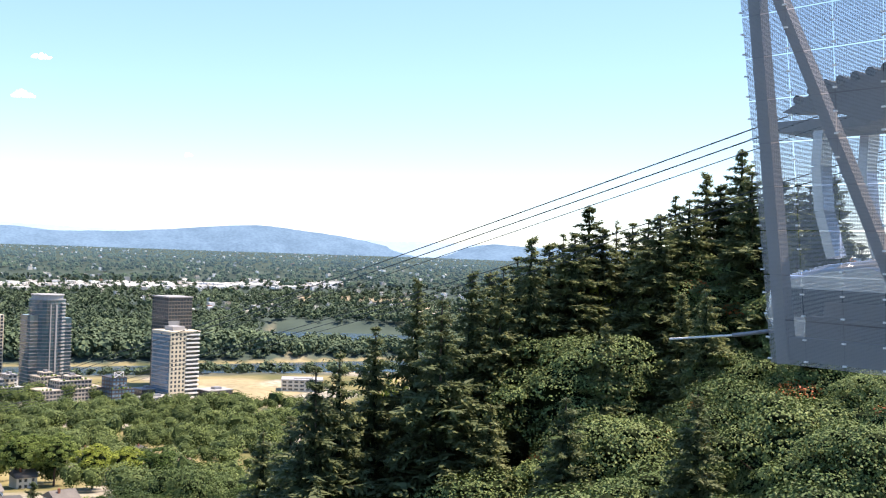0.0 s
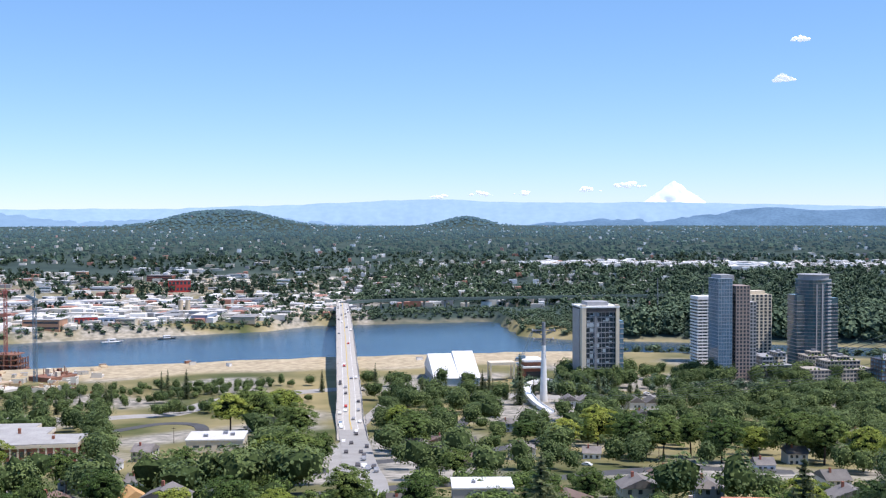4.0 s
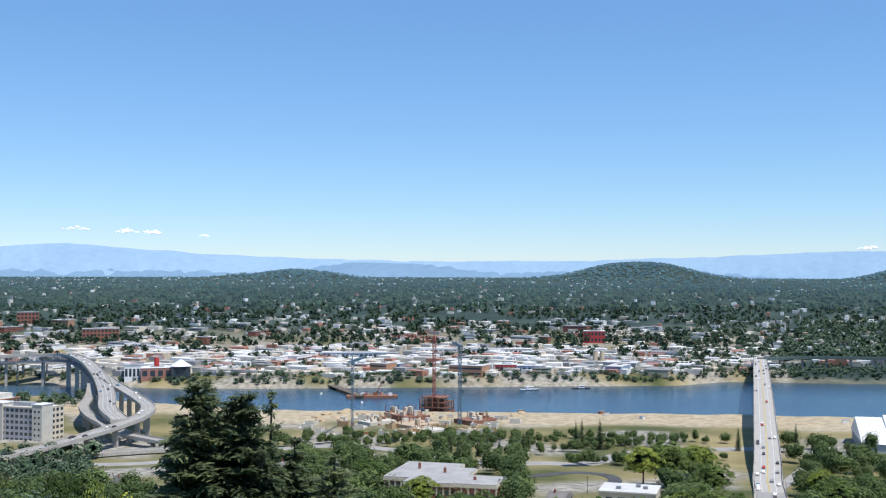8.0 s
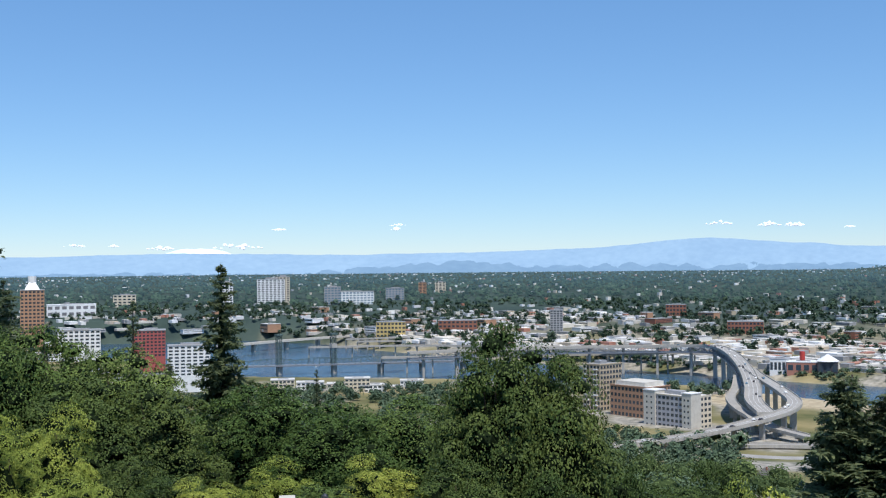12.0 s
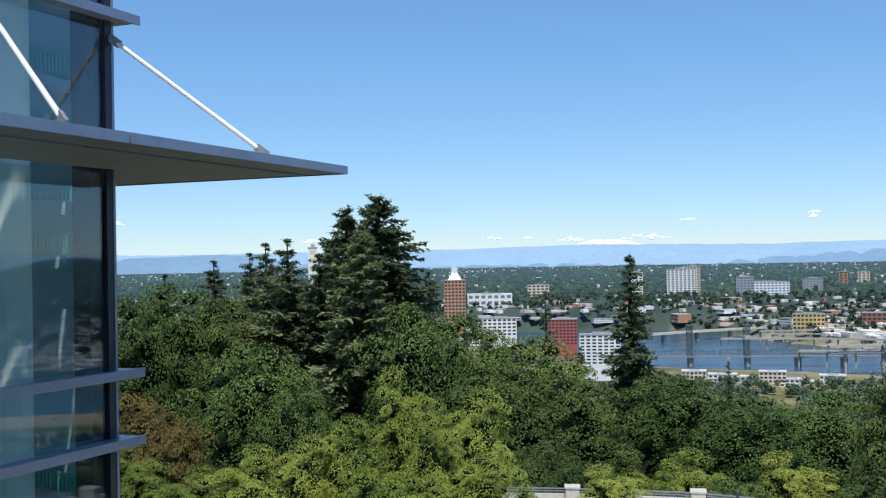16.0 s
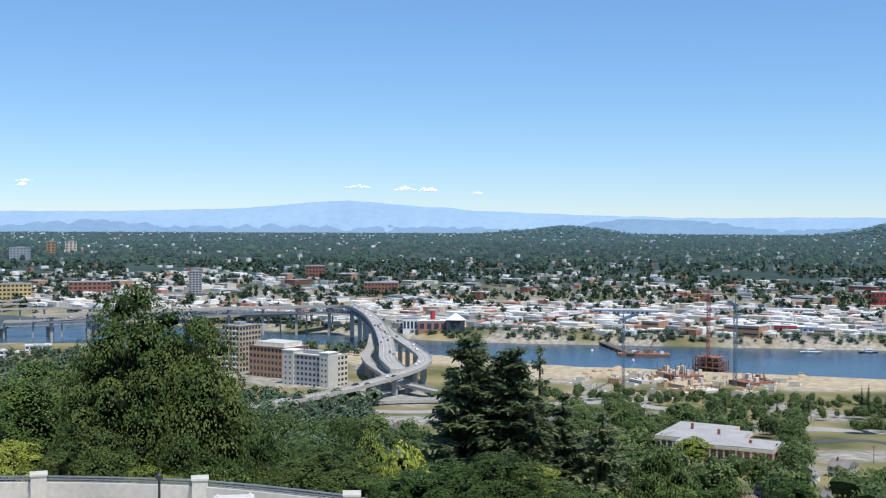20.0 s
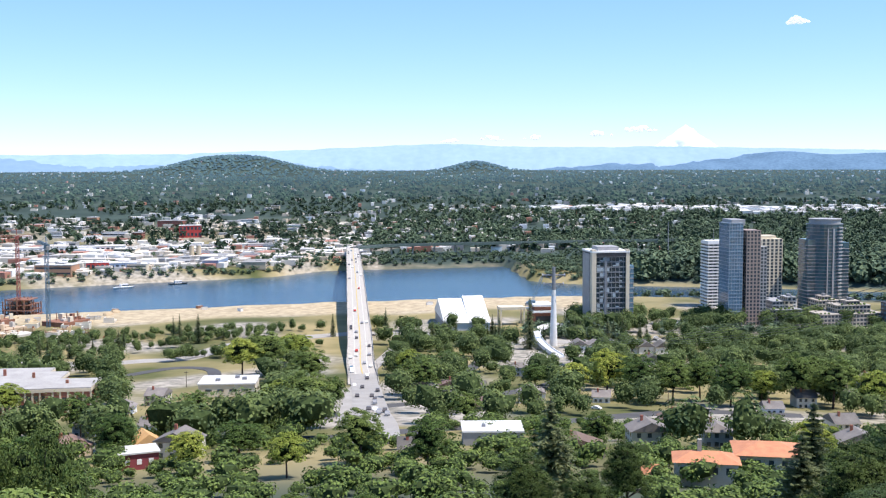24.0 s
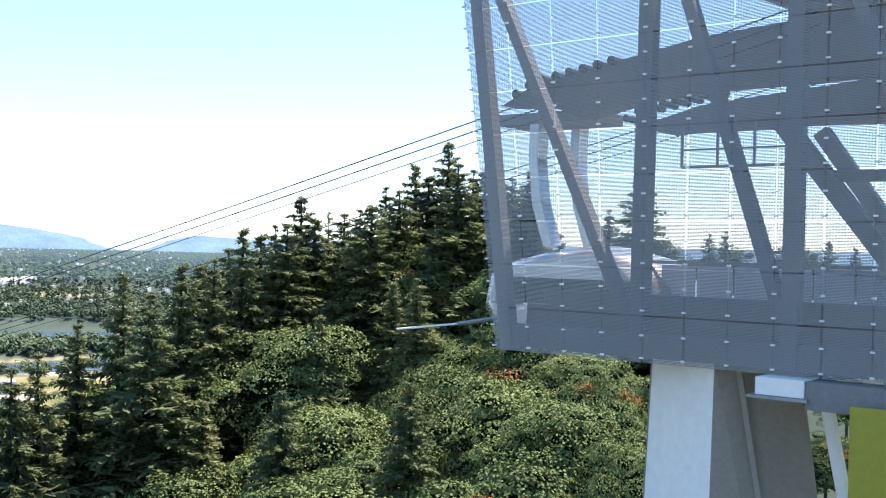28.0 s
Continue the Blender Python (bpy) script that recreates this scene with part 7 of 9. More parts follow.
def seen_block(name, az0, az1, el0, el1, depth, floors, wall_m, win_m, label, nw=6, roof_m=None, d=None, turn=None, category="building"):
    """A building whose front fills the bearings az0..az1 and whose walls rise from el0 to el1."""
    az = (az0 + az1) / 2
    if d is None:
        p, d = spot(az, el0)
    else:
        p = polar(az, d, EYE + d * math.tan(radians(el0)))
    w, h = d * radians(az1 - az0), d * (math.tan(radians(el1)) - math.tan(radians(el0)))
    t = thing(name, pose(p.x, p.y, p.z, 0, 0, 90 - az if turn is None else turn), label, category)
    part("wall", boxes((0, depth, -w / 2, w / 2, -15, h)), wall_m, t)
    part("roof", boxes((-0.4, depth + 0.4, -w / 2 - 0.4, w / 2 + 0.4, h + 0.01, h + 0.8)), roof_m or GREYPANEL, t)
    fh = h / floors
    me = shared("window", boxes((-0.12, 0.1, -w / nw * 0.32, w / nw * 0.32, 0, fh * 0.5)), win_m)
    for f in range(floors):
        for i in range(nw):
            piece("window", me, t, pose(0, -w / 2 + (i + 0.5) * w / nw, f * fh + fh * 0.3))
    part("roof_unit", boxes((depth * 0.3, depth * 0.7, -w * 0.25, w * 0.2, h + 0.8, h + 0.8 + h * 0.06)), GREYPANEL, t)
    return t, w, h


DEEPGREY = mat("deep_grey", (0.2, 0.2, 0.21), (0.15, 0.15, 0.16), rough=0.7)
# landmarks on the skyline across the river
seen_block("white_high_rise", 25.35, 26.75, -1.92, -0.62, 20, 14, WHITE, GLASS_DARK, "white high-rise slab far across the river", 7)
seen_block("white_high_rise", 26.3, 27.0, -1.9, -0.5, 22, 12, CREAM, GLASS_DARK, "cream high-rise behind a white slab", 4)
seen_block("white_high_rise", 23.55, 24.15, -1.95, -0.75, 16, 10, WHITE, GLASS_DARK, "narrow white high-rise beyond the river", 3)
seen_block("hospital", 28.75, 31.3, -1.95, -1.3, 30, 5, WHITE, GLASS_BLUE, "long white hospital block with window bands", 14)
seen_block("hospital", 28.75, 29.6, -1.95, -1.05, 30, 7, GREYPANEL, GLASS_BLUE, "grey hospital wing with higher roof", 5)
seen_block("glass_block", 31.9, 32.85, -1.75, -1.15, 20, 5, GREYPANEL, GLASS_BLUE, "grey-blue office block far off", 6)
seen_block("slim_block", 33.6, 34.0, -1.45, -0.85, 10, 8, BRICK_TAN, GLASS_DARK, "slim brown apartment block far off", 2)
seen_block("slim_block", 34.45, 35.0, -1.45, -0.85, 12, 8, CREAM, GLASS_DARK, "pale apartment block far off", 3)
seen_block("yellow_building", 31.4, 32.9, -3.7, -2.9, 18, 4, mat("ochre_wall", (0.56, 0.42, 0.17), (0.48, 0.36, 0.14), rough=0.75, scale=0.2), GLASS_DARK, "yellow building beside the riverside ramps", 8)
seen_block("stack_tower", 40.35, 41.0, -3.55, -2.35, 12, 10, GREYPANEL, GLASS_DARK, "grey apartment tower among low blocks", 4)
seen_block("brick_hall", 46.2, 47.2, -2.65, -2.1, 22, 3, BRICK, GLASS_DARK, "red brick hall among trees", 6)
seen_block("brick_hall", 49.2, 50.95, -3.55, -2.95, 30, 3, BRICK, GLASS_DARK, "large red brick storehouse across the river", 10)
seen_block("brick_hall", 34.6, 36.6, -3.45, -2.85, 26, 3, BRICK, GLASS_DARK, "dark red brick block across the river", 9)
t_, w_, h_ = seen_block("white_hall", 51.2, 52.15, -5.55, -4.8, 26, 1, WHITE, GLASS_DARK, "white museum hall with tall windows on the far bank", 5)
seen_block("brick_museum", 52.0, 53.5, -5.5, -4.95, 30, 1, mat("pink_brick", (0.42, 0.2, 0.15), (0.35, 0.16, 0.12), rough=0.8), GLASS_DARK, "pink-brown brick museum hall on the far bank", 4, roof_m=WHITE)
dome, wd, hd = seen_block("dark_dome", 53.45, 54.4, -5.55, -4.9, 20, 1, DARKPANEL, GLASS_DARK, "dark drum with white tent roof on the far bank", 3)
part("tent_roof", (lambda bm: (bmesh.ops.create_cone(bm, segments=16, radius1=wd * 0.58, radius2=1.0, depth=hd * 0.5, matrix=Matrix.Translation((10, 0, hd + hd * 0.3))), bm)[1])(bmesh.new()), WHITE, dome)
p, d = spot(52.75, -5.3)
tt = thing("red_stack", pose(p.x, p.y, p.z), "red ship-funnel shaped tower by the museum", "tower")
part("shaft", tube(bmesh.new(), [(0, 0, -2), (0, 0, 24)], [3.4, 3.4], 14), RED, tt)
part("foot", boxes((-5, 5, -5, 5, -2, 3)), GREYPANEL, tt)
seen_block("red_hall", 69.9, 71.0, -5.3, -4.85, 20, 1, RED, GLASS_DARK, "red riverside hall with white roof", 5, roof_m=WHITE)
seen_block("red_hall", 71.0, 72.3, -5.3, -4.9, 22, 1, BLUE_WALL, GLASS_DARK, "blue-grey riverside hall with white roof", 5, roof_m=WHITE)
seen_block("long_shed", 66.0, 71.8, -4.35, -4.05, 26, 1, WHITE, GLASS_DARK, "very long pale shed across the river", 24, roof_m=WHITE_ROOF)
seen_block("long_shed", 61.0, 64.3, -4.6, -4.25, 30, 1, BLUE_WALL, GLASS_DARK, "long blue and white shed across the river", 14, roof_m=WHITE_ROOF)
seen_block("brick_hall", 74.4, 75.5, -3.7, -3.1, 24, 2, RED, GLASS_DARK, "red factory block among white sheds", 6, roof_m=WHITE_ROOF)
for a in (75.0, 75.35):
    p, d = spot(a, -4.75)
    s = thing("silo", pose(p.x, p.y, p.z), "tan concrete silo on the far bank", "silo", "silos on the bank")
    part("drum", tube(bmesh.new(), [(0, 0, -2), (0, 0, 19)], 3.6, 14), TAN_WALL, s)
    part("cap", tube(bmesh.new(), [(0, 0, 19), (0, 0, 20.5)], [3.9, 2.0], 14), GREYPANEL, s)
# near downtown blocks over the tree tops
ot, w_, h_ = seen_block("brick_high_rise", 14.0, 15.1, -3.1, -1.0, 26, 12, BRICK_TAN, GLASS_DARK, "orange brick high-rise with white stepped top", 6, d=1350)
part("white_cap", (lambda bm: (bmesh.ops.create_cone(bm, segments=4, radius1=12, radius2=5, depth=9, matrix=Matrix.Translation((9, 0, h_ + 5)) @ Euler((0, 0, 0.785)).to_matrix().to_4x4()), bm)[1])(bmesh.new()), WHITE, ot)
part("white_drum", tube(bmesh.new(), [(9, 0, h_ + 9), (9, 0, h_ + 16)], 4.5, 12), WHITE, ot)
seen_block("white_slab", 20.9, 23.0, -5.4, -3.9, 16, 9, WHITE, GLASS_DARK, "white apartment slab behind the firs", 7, d=1050)
seen_block("red_office", 19.3, 20.8, -4.4, -3.1, 22, 8, mat("red_stone", (0.4, 0.1, 0.09), (0.33, 0.08, 0.07), rough=0.6), GLASS_DARK, "dark red office block with window bands", 8, d=1150)
seen_block("white_office", 15.7, 17.7, -3.9, -3.0, 24, 5, WHITE, GLASS_DARK, "white stepped office block over the trees", 8, d=1400)
seen_block("arena", 15.2, 17.5, -2.35, -1.75, 50, 2, WHITE, DEEPGREY, "white-roofed arena far beyond the trees", 7, roof_m=WHITE)
seen_block("cream_block", 18.3, 19.4, -1.9, -1.3, 20, 4, CREAM, GLASS_DARK, "cream block far beyond the trees", 5)
seen_block("apartment_slab", 7.05, 7.5, -1.8, 0.8, 18, 6, WHITE, CREAM, "white slab peeping between the firs", 1, d=900)
# riverside flats on the near bank
def corner_block(name, az, d, el0, el1, ly, lx, floors, nwest, nsouth, wall_m, win_m, label, turn=4.0, roof_m=None, south_m=None):
    """A building by its south-west corner: a west front ly long running north and a south front lx long running east."""
    p = polar(az, d, EYE + d * math.tan(radians(el0)))
    h = d * (math.tan(radians(el1)) - math.tan(radians(el0)))
    t = thing(name, pose(p.x, p.y, p.z, 0, 0, turn), label, "building")
    part("wall", boxes((0, lx, 0, ly, -14, h)), wall_m, t)
    part("roof", boxes((0.5, lx - 0.5, 0.5, ly - 0.5, h + 0.01, h + 0.35)), roof_m or WHITE_ROOF, t)
    part("cornice", boxes((-0.5, lx + 0.5, -0.5, 0.5, h + 0.02, h + 0.9), (-0.5, 0.5, 0.5, ly + 0.5, h + 0.02, h + 0.9)), south_m or wall_m, t)
    if south_m:
        part("south_front", boxes((0.004, lx, -0.3, -0.004, -14, h)), south_m, t)
    fh = h / floors
    ww, ws = ly / nwest, lx / nsouth
    me = shared("window", boxes((-0.1, 0.1, -ww * 0.3, ww * 0.3, 0, fh * 0.52)), win_m)
    mf = shared("window", boxes((-ws * 0.3, ws * 0.3, -0.38, 0.1, 0, fh * 0.52)), win_m)
    for f in range(floors):
        for i in range(nwest):
            piece("window", me, t, pose(0, (i + 0.5) * ww, f * fh + fh * 0.28))
        for i in range(nsouth):
            piece("window", mf, t, pose((i + 0.5) * ws, 0, f * fh + fh * 0.28))
    part("roof_unit", boxes((lx * 0.3, lx * 0.6, ly * 0.35, ly * 0.7, h + 0.35, h + 3.4)), GREYPANEL, t)
    return t, h


PALE_BRICK = mat("pale_brick", (0.52, 0.42, 0.3), (0.44, 0.35, 0.25), rough=0.85, scale=0.3, fine=4)
# wall colour with the shade on the hotel's west side painted in
WEST_SHADE = mat("lilac_shade", (0.44, 0.43, 0.44), (0.37, 0.36, 0.38), rough=0.8, scale=0.2, fine=3)
tan, h_ = corner_block("apartment_block", 42.85, 1064, -8.0, -5.15, 22, 30, 11, 5, 7, PALE_BRICK, GLASS_DARK, "tan apartment block with balconies near the river", roof_m=GREY_ROOF)
bal = shared("balcony", boxes((-1.3, 0, -2.4, 2.4, 0, 1.1)), WHITE)
for f in range(1, 11):
    for y in (5.5, 16.5):
        piece("balcony", bal, tan, pose(-0.1, y, f * h_ / 11))
brk, h_ = corner_block("brick_office", 45.2, 1010, -8.2, -6.3, 44, 32, 6, 10, 7, BRICK_TAN, GLASS_DARK, "orange brick office block near the river", roof_m=WHITE)
part("penthouse", boxes((4, 30, 6, 40, h_ + 0.4, h_ + 4.2)), CONCRETE_PALE, brk)
# west shade painted as lilac-grey wall, south sunlight as cream front
hot, h_ = corner_block("grey_hotel", 47.4, 945, -8.7, -6.75, 50, 26, 7, 11, 5, WEST_SHADE, GLASS_DARK, "long hotel with paired end towers, shaded side painted lilac-grey, sunlit side cream", south_m=CREAM)
for y0, y1 in ((-0.6, 9), (38, 50.6)):
    tw = part("end_tower", boxes((-1.6, 12, y0, y1, -14, h_ + 3.0)), CONCRETE_PALE, hot)
    part("tower_roof", boxes((-2.0, 12.4, y0 - 0.4, y1 + 0.4, h_ + 3.0, h_ + 3.6)), WHITE, tw)
    wm_ = shared("window", boxes((-0.08, 0.08, -0.8, 0.8, 0, 1.7)), GLASS_DARK)
    for f in range(7):
        for k in (0.3, 0.7):
            piece("window", wm_, tw, pose(-1.6, y0 + (y1 - y0) * k, (f + 0.3) * h_ / 7))
part("brick_base", boxes((-1.9, -1.65, -0.6, 50.6, -14, 3.4)), BRICK, hot)
for i, (a, e, w) in enumerate(((26.6, -6.75, 1.2), (28.0, -6.9, 1.4), (29.6, -7.0, 1.5), (31.2, -7.1, 1.4), (32.6, -7.2, 1.2), (34.0, -7.25, 1.2), (30.4, -6.75, 1.3), (33.2, -6.9, 1.2))):
    tr_, w_, h_ = seen_block("riverside_flats", a - w / 2, a + w / 2, e + 0.45, e + 1.0, 18, 3, WHITE if i % 2 else CREAM, GLASS_DARK, "white low flats near the boat basin", 6, d=1230 + 30 * (i % 3), roof_m=WHITE_ROOF)
seen_block("brick_flats", 25.4, 26.7, -6.6, -6.1, 20, 3, BRICK, GLASS_DARK, "red-roofed brick flats by the river", 6, d=1290, roof_m=TILE)

# ---- houses on the near slope ----


def house_proto(w, d, h, roof_h, wall_m, roof_m, label, hip=False):
    t = thing("house", None, label, "house", "houses on the slope")
    part("wall_shell", boxes((-w / 2, w / 2, -d / 2, d / 2, -3, h)), wall_m, t)
    bm = bmesh.new()
    o = 0.5
    ins = w * 0.28 if hip else 0
    v = [bm.verts.new(p) for p in ((-w / 2 - o, -d / 2 - o, h), (w / 2 + o, -d / 2 - o, h), (w / 2 + o, d / 2 + o, h), (-w / 2 - o, d / 2 + o, h), (-w / 2 - o + ins, 0, h + roof_h), (w / 2 + o - ins, 0, h + roof_h))]
    for f in ((0, 1, 5, 4), (2, 3, 4, 5), (1, 2, 5), (3, 0, 4), (3, 2, 1, 0)):
        bm.faces.new([v[i] for i in f])
    part("roof", bm, roof_m, t)
    part("chimney", boxes((w * 0.15, w * 0.15 + 0.8, d * 0.1, d * 0.1 + 0.8, h, h + roof_h + 0.9)), BRICK, t)
    win = shared("window", boxes((-0.06, 0.06, -0.6, 0.6, -0.7, 0.7)), GLASS_DARK)
    fl = 2 if h > 4.5 else 1
    for f in range(fl):
        for k in (-0.3, 0.05, 0.32):
            piece("window", win, t, pose(-w / 2 - 0.02, d * k, 1.6 + 2.7 * f))
            piece("window", win, t, pose(w * k, d / 2 + 0.02, 1.6 + 2.7 * f, 0, 0, 90))
    part("door", boxes((-w / 2 - 0.08, -w / 2 + 0.02, -d * 0.12 - 0.5, -d * 0.12 + 0.5, 0, 2.1)), DARKPANEL, t)
    return t


HOUSES = [[house_proto(9, 12, 5.4, 2.8, SIDING, SHINGLE, "cream two-storey house with grey shingle roof"), False],
          [house_proto(8, 10, 3.2, 2.4, WHITE, SHINGLE, "small white house with dark shingle roof"), False],
          [house_proto(10, 9, 5.4, 2.2, mat("blue_siding", (0.3, 0.36, 0.42), (0.25, 0.3, 0.36)), SHINGLE, "grey-blue house with hipped shingle roof", True), False],
          [house_proto(9, 14, 3.2, 2.6, mat("tan_siding", (0.45, 0.37, 0.27), (0.38, 0.31, 0.22)), mat("brown_shingle", (0.2, 0.13, 0.1), (0.14, 0.09, 0.07), vary=0.2), "tan house with brown roof"), False]]


HOUSE_AT = []


def put_house(k, az, el, turn=None, s=1.0):
    p, d = spot(az, el)
    HOUSE_AT.append((p.x, p.y))
    m4 = pose(p.x, p.y, p.z, 0, 0, rc.choice((0, 90)) + rc.uniform(-6, 6) if turn is None else turn) @ Matrix.Scale(s, 4)
    ob, used = HOUSES[k]
    if not used:
        HOUSES[k][1] = True
        ob.matrix_basis = m4
    else:
        copy_thing(ob, m4).matrix_basis = m4


for k, az, el in ((0, 98.4, -14.3), (2, 101.8, -14.1), (1, 103.2, -13.2), (1, 72.9, -13.3), (0, 92.4, -12.3), (1, 88.4, -10.8), (2, 91.7, -10.95), (3, 88.3, -11.7), (0, 107.8, -13.2), (1, 71.5, -12.3), (0, 73.2, -12.0), (2, 69.8, -13.3), (1, 62.5, -10.9), (0, 63.6, -11.3), (1, 64.4, -12.3),
                  (1, 104.5, -12.4), (3, 99.9, -13.2), (0, 106, -12.0), (1, 96, -12.2), (2, 94.4, -11.2), (3, 90.2, -12.7), (0, 86.6, -12.0), (1, 57.0, -10.4), (2, 59.0, -10.3), (0, 55.2, -10.6), (3, 60.5, -11.0), (1, 53.8, -10.2), (0, 51.2, -10.8), (2, 110.5, -12.0), (1, 111.5, -10.6), (0, 109, -10.9), (3, 113.5, -11.3),
                  (1, 61.2, -9.9), (2, 66.2, -12.9), (3, 68.6, -14.2), (0, 74.2, -14.6), (1, 86.2, -15.0), (3, 94.8, -14.9), (0, 108.6, -14.2)):
    put_house(k, az, el)
for i in range(9):
    az, el = rc.uniform(48, 116), rc.uniform(-12.6, -9.6)
    if 81.5 < az < 86 or (74 < az < 79 and el > -12.2) or (64 < az < 71 and el > -12.4):
        continue
    put_house(rc.randrange(4), az, el)


def slope_landmarks():
    # brick school with cream trim
    p, d = spot(67.8, -12.1)
    t = thing("school", pose(p.x, p.y, p.z, 0, 0, 8), "brick and cream school with flat pale roof", "school")
    for x0, x1, y0, y1, h in ((0, 22, -20, 0, 11.5), (4, 46, 0, 26, 10.5), (16, 60, 10, 40, 10.0)):
        b = part("wing", boxes((x0, x1, y0, y1, -4, h)), BRICK, t)
        part("cornice", boxes((x0 - 0.4, x1 + 0.4, y0 - 0.4, y1 + 0.4, h - 1.4, h)), CREAM, b)
        part("roof", boxes((x0 - 0.2, x1 + 0.2, y0 - 0.2, y1 + 0.2, h + 0.01, h + 0.5)), PALE_ROOF, b)
        win = shared("window", boxes((-0.1, 0.1, -0.9, 0.9, 0, 2.4)), GLASS_DARK)
        pil = shared("pilaster", boxes((-0.18, 0.12, -0.4, 0.4, 0, h - 1.5)), CREAM)
        n = int((y1 - y0) / 3)
        for i in range(n):
            for z in (1.2, 5.2):
                piece("window", win, b, pose(x0, y0 + (i + 0.5) * (y1 - y0) / n, z))
            piece("pilaster", pil, b, pose(x0, y0 + i * (y1 - y0) / n, 0))
        n = int((x1 - x0) / 3)
        for i in range(n):
            for z in (1.2, 5.2):
                piece("window", win, b, pose(x0 + (i + 0.5) * (x1 - x0) / n, y0, z, 0, 0, 90))
    for x, y in ((10, -8), (30, 12), (40, 28)):
        part("chimney", boxes((x, x + 1.2, y, y + 1.2, 10, 13.5)), BRICK, t)
    # low white hall
    p, d = spot(76.6, -11.75)
    t = thing("white_hall", pose(p.x, p.y, p.z, 0, 0, 6), "low white hall with flat roof and small windows", "building")
    part("wall_shell", boxes((0, 22, -14, 14, -3, 6)), CREAM, t)
    part("roof", boxes((-0.4, 22.4, -14.4, 14.4, 6, 6.7)), WHITE_ROOF, t)
    win = shared("window", boxes((-0.1, 0.1, -1.6, 1.6, 0, 1.2)), GLASS_DARK)
    for y in (-9, -3, 3, 9):
        piece("window", win, t, pose(0, y, 2.6))
    for x, y in ((6, 4), (13, -5), (9, -9)):
        part("roof_unit", boxes((x, x + 2.2, y, y + 2.2, 6.7, 8.0)), STEEL, t)
    # flat white roof
    p, d = spot(90.4, -14.5)
    t = thing("flat_building", pose(p.x, p.y, p.z, 0, 0, 3), "low building with flat white roof among trees", "building")
    part("wall_shell", boxes((0, 13, -9, 9, -3, 4)), GREYPANEL, t)
    part("roof", boxes((-0.3, 13.3, -9.3, 9.3, 4, 4.5)), WHITE, t)
    part("roof_unit", boxes((5, 6.2, 2, 3.2, 4.5, 5.3)), STEEL, t)
    # red cottage and orange gable
    p, d = spot(72.2, -15.1)
    t = thing("red_cottage", pose(p.x, p.y, p.z, 0, 0, 25), "red cottage with pale flat roof", "house")
    part("wall_shell", boxes((0, 8, -5, 5, -3, 4.2)), mat("maroon_siding", (0.25, 0.05, 0.06), (0.2, 0.04, 0.05)), t)
    part("roof", boxes((-0.4, 8.4, -5.4, 5.4, 4.2, 4.6)), WHITE_ROOF, t)
    for y in (-3, 0, 3):
        part("window", boxes((-0.08, 0.02, y - 0.6, y + 0.6, 1.4, 2.8)), WHITE, t)
    p, d = spot(72.7, -14.4)
    t = thing("tiled_house", pose(p.x, p.y, p.z, 0, 0, 30), "house with new orange plywood roof", "house")
    part("wall_shell", boxes((0, 9, -4, 4, -3, 3.2)), CREAM, t)
    bm = bmesh.new()
    v = [bm.verts.new(q) for q in ((-0.5, -4.6, 3.2), (9.5, -4.6, 3.2), (9.5, 4.6, 3.2), (-0.5, 4.6, 3.2), (-0.5, 0, 6.2), (9.5, 0, 6.2))]
    for f in ((0, 1, 5, 4), (2, 3, 4, 5), (1, 2, 5), (3, 0, 4)):
        bm.faces.new([v[i] for i in f])
    part("roof", bm, mat("plywood", (0.6, 0.36, 0.16), (0.5, 0.3, 0.13), scale=0.6), t)
    # villa with clay tile roofs
    p, d = spot(101.6, -16.2)
    t = thing("villa", pose(p.x, p.y, p.z, 0, 0, -8), "cream villa with orange clay tile roofs", "house")
    for x0, x1, y0, y1, h, rh in ((0, 9, -6, 8, 5.6, 1.8), (7, 20, -22, -6.2, 6.0, 2.0), (-2, 6, 10, 15, 3.0, 1.4)):
        part("wall_shell", boxes((x0, x1, y0, y1, -4, h)), SIDING, t)
        bm = bmesh.new()
        cx, cy = (x0 + x1) / 2, (y0 + y1) / 2
        ins = (x1 - x0) * 0.45
        v = [bm.verts.new(q) for q in ((x0 - 0.7, y0 - 0.7, h), (x1 + 0.7, y0 - 0.7, h), (x1 + 0.7, y1 + 0.7, h), (x0 - 0.7, y1 + 0.7, h), (cx, y0 + ins, h + rh), (cx, y1 - ins, h + rh))]
        for f in ((0, 4, 5, 3), (1, 2, 5, 4), (0, 1, 4), (2, 3, 5), (3, 2, 1, 0)):
            bm.faces.new([v[i] for i in f])
        part("roof", bm, TILE, t)
        for yy in np.arange(y0 + 1.5, y1 - 0.5, 3.0):
            part("window", boxes((x0 - 0.06, x0 + 0.05, yy, yy + 1.2, h - 2.6, h - 1.0)), GLASS_DARK, t)
    part("chimney", boxes((4, 4.9, 2, 2.9, 7, 10)), SIDING, t)
    # row houses by the freeway
    for i in range(6):
        p, d = spot(94.9 + i * 0.85, -9.72)
        t = thing("row_house", pose(p.x, p.y, p.z, 0, 0, 4), "white gabled row house by the freeway", "house", "row houses")
        part("wall_shell", boxes((0, 12, -5.5, 5.5, -2, 5)), WHITE, t)
        bm = bmesh.new()
        v = [bm.verts.new(q) for q in ((-0.6, -6, 5), (-0.6, 6, 5), (12.6, 6, 5), (12.6, -6, 5), (-0.6, 0, 8.6), (12.6, 0, 8.6))]
        for f in ((0, 4, 1), (2, 5, 3), (0, 3, 5, 4), (1, 4, 5, 2)):
            bm.faces.new([v[k] for k in f])
        part("roof", bm, SHINGLE, t)
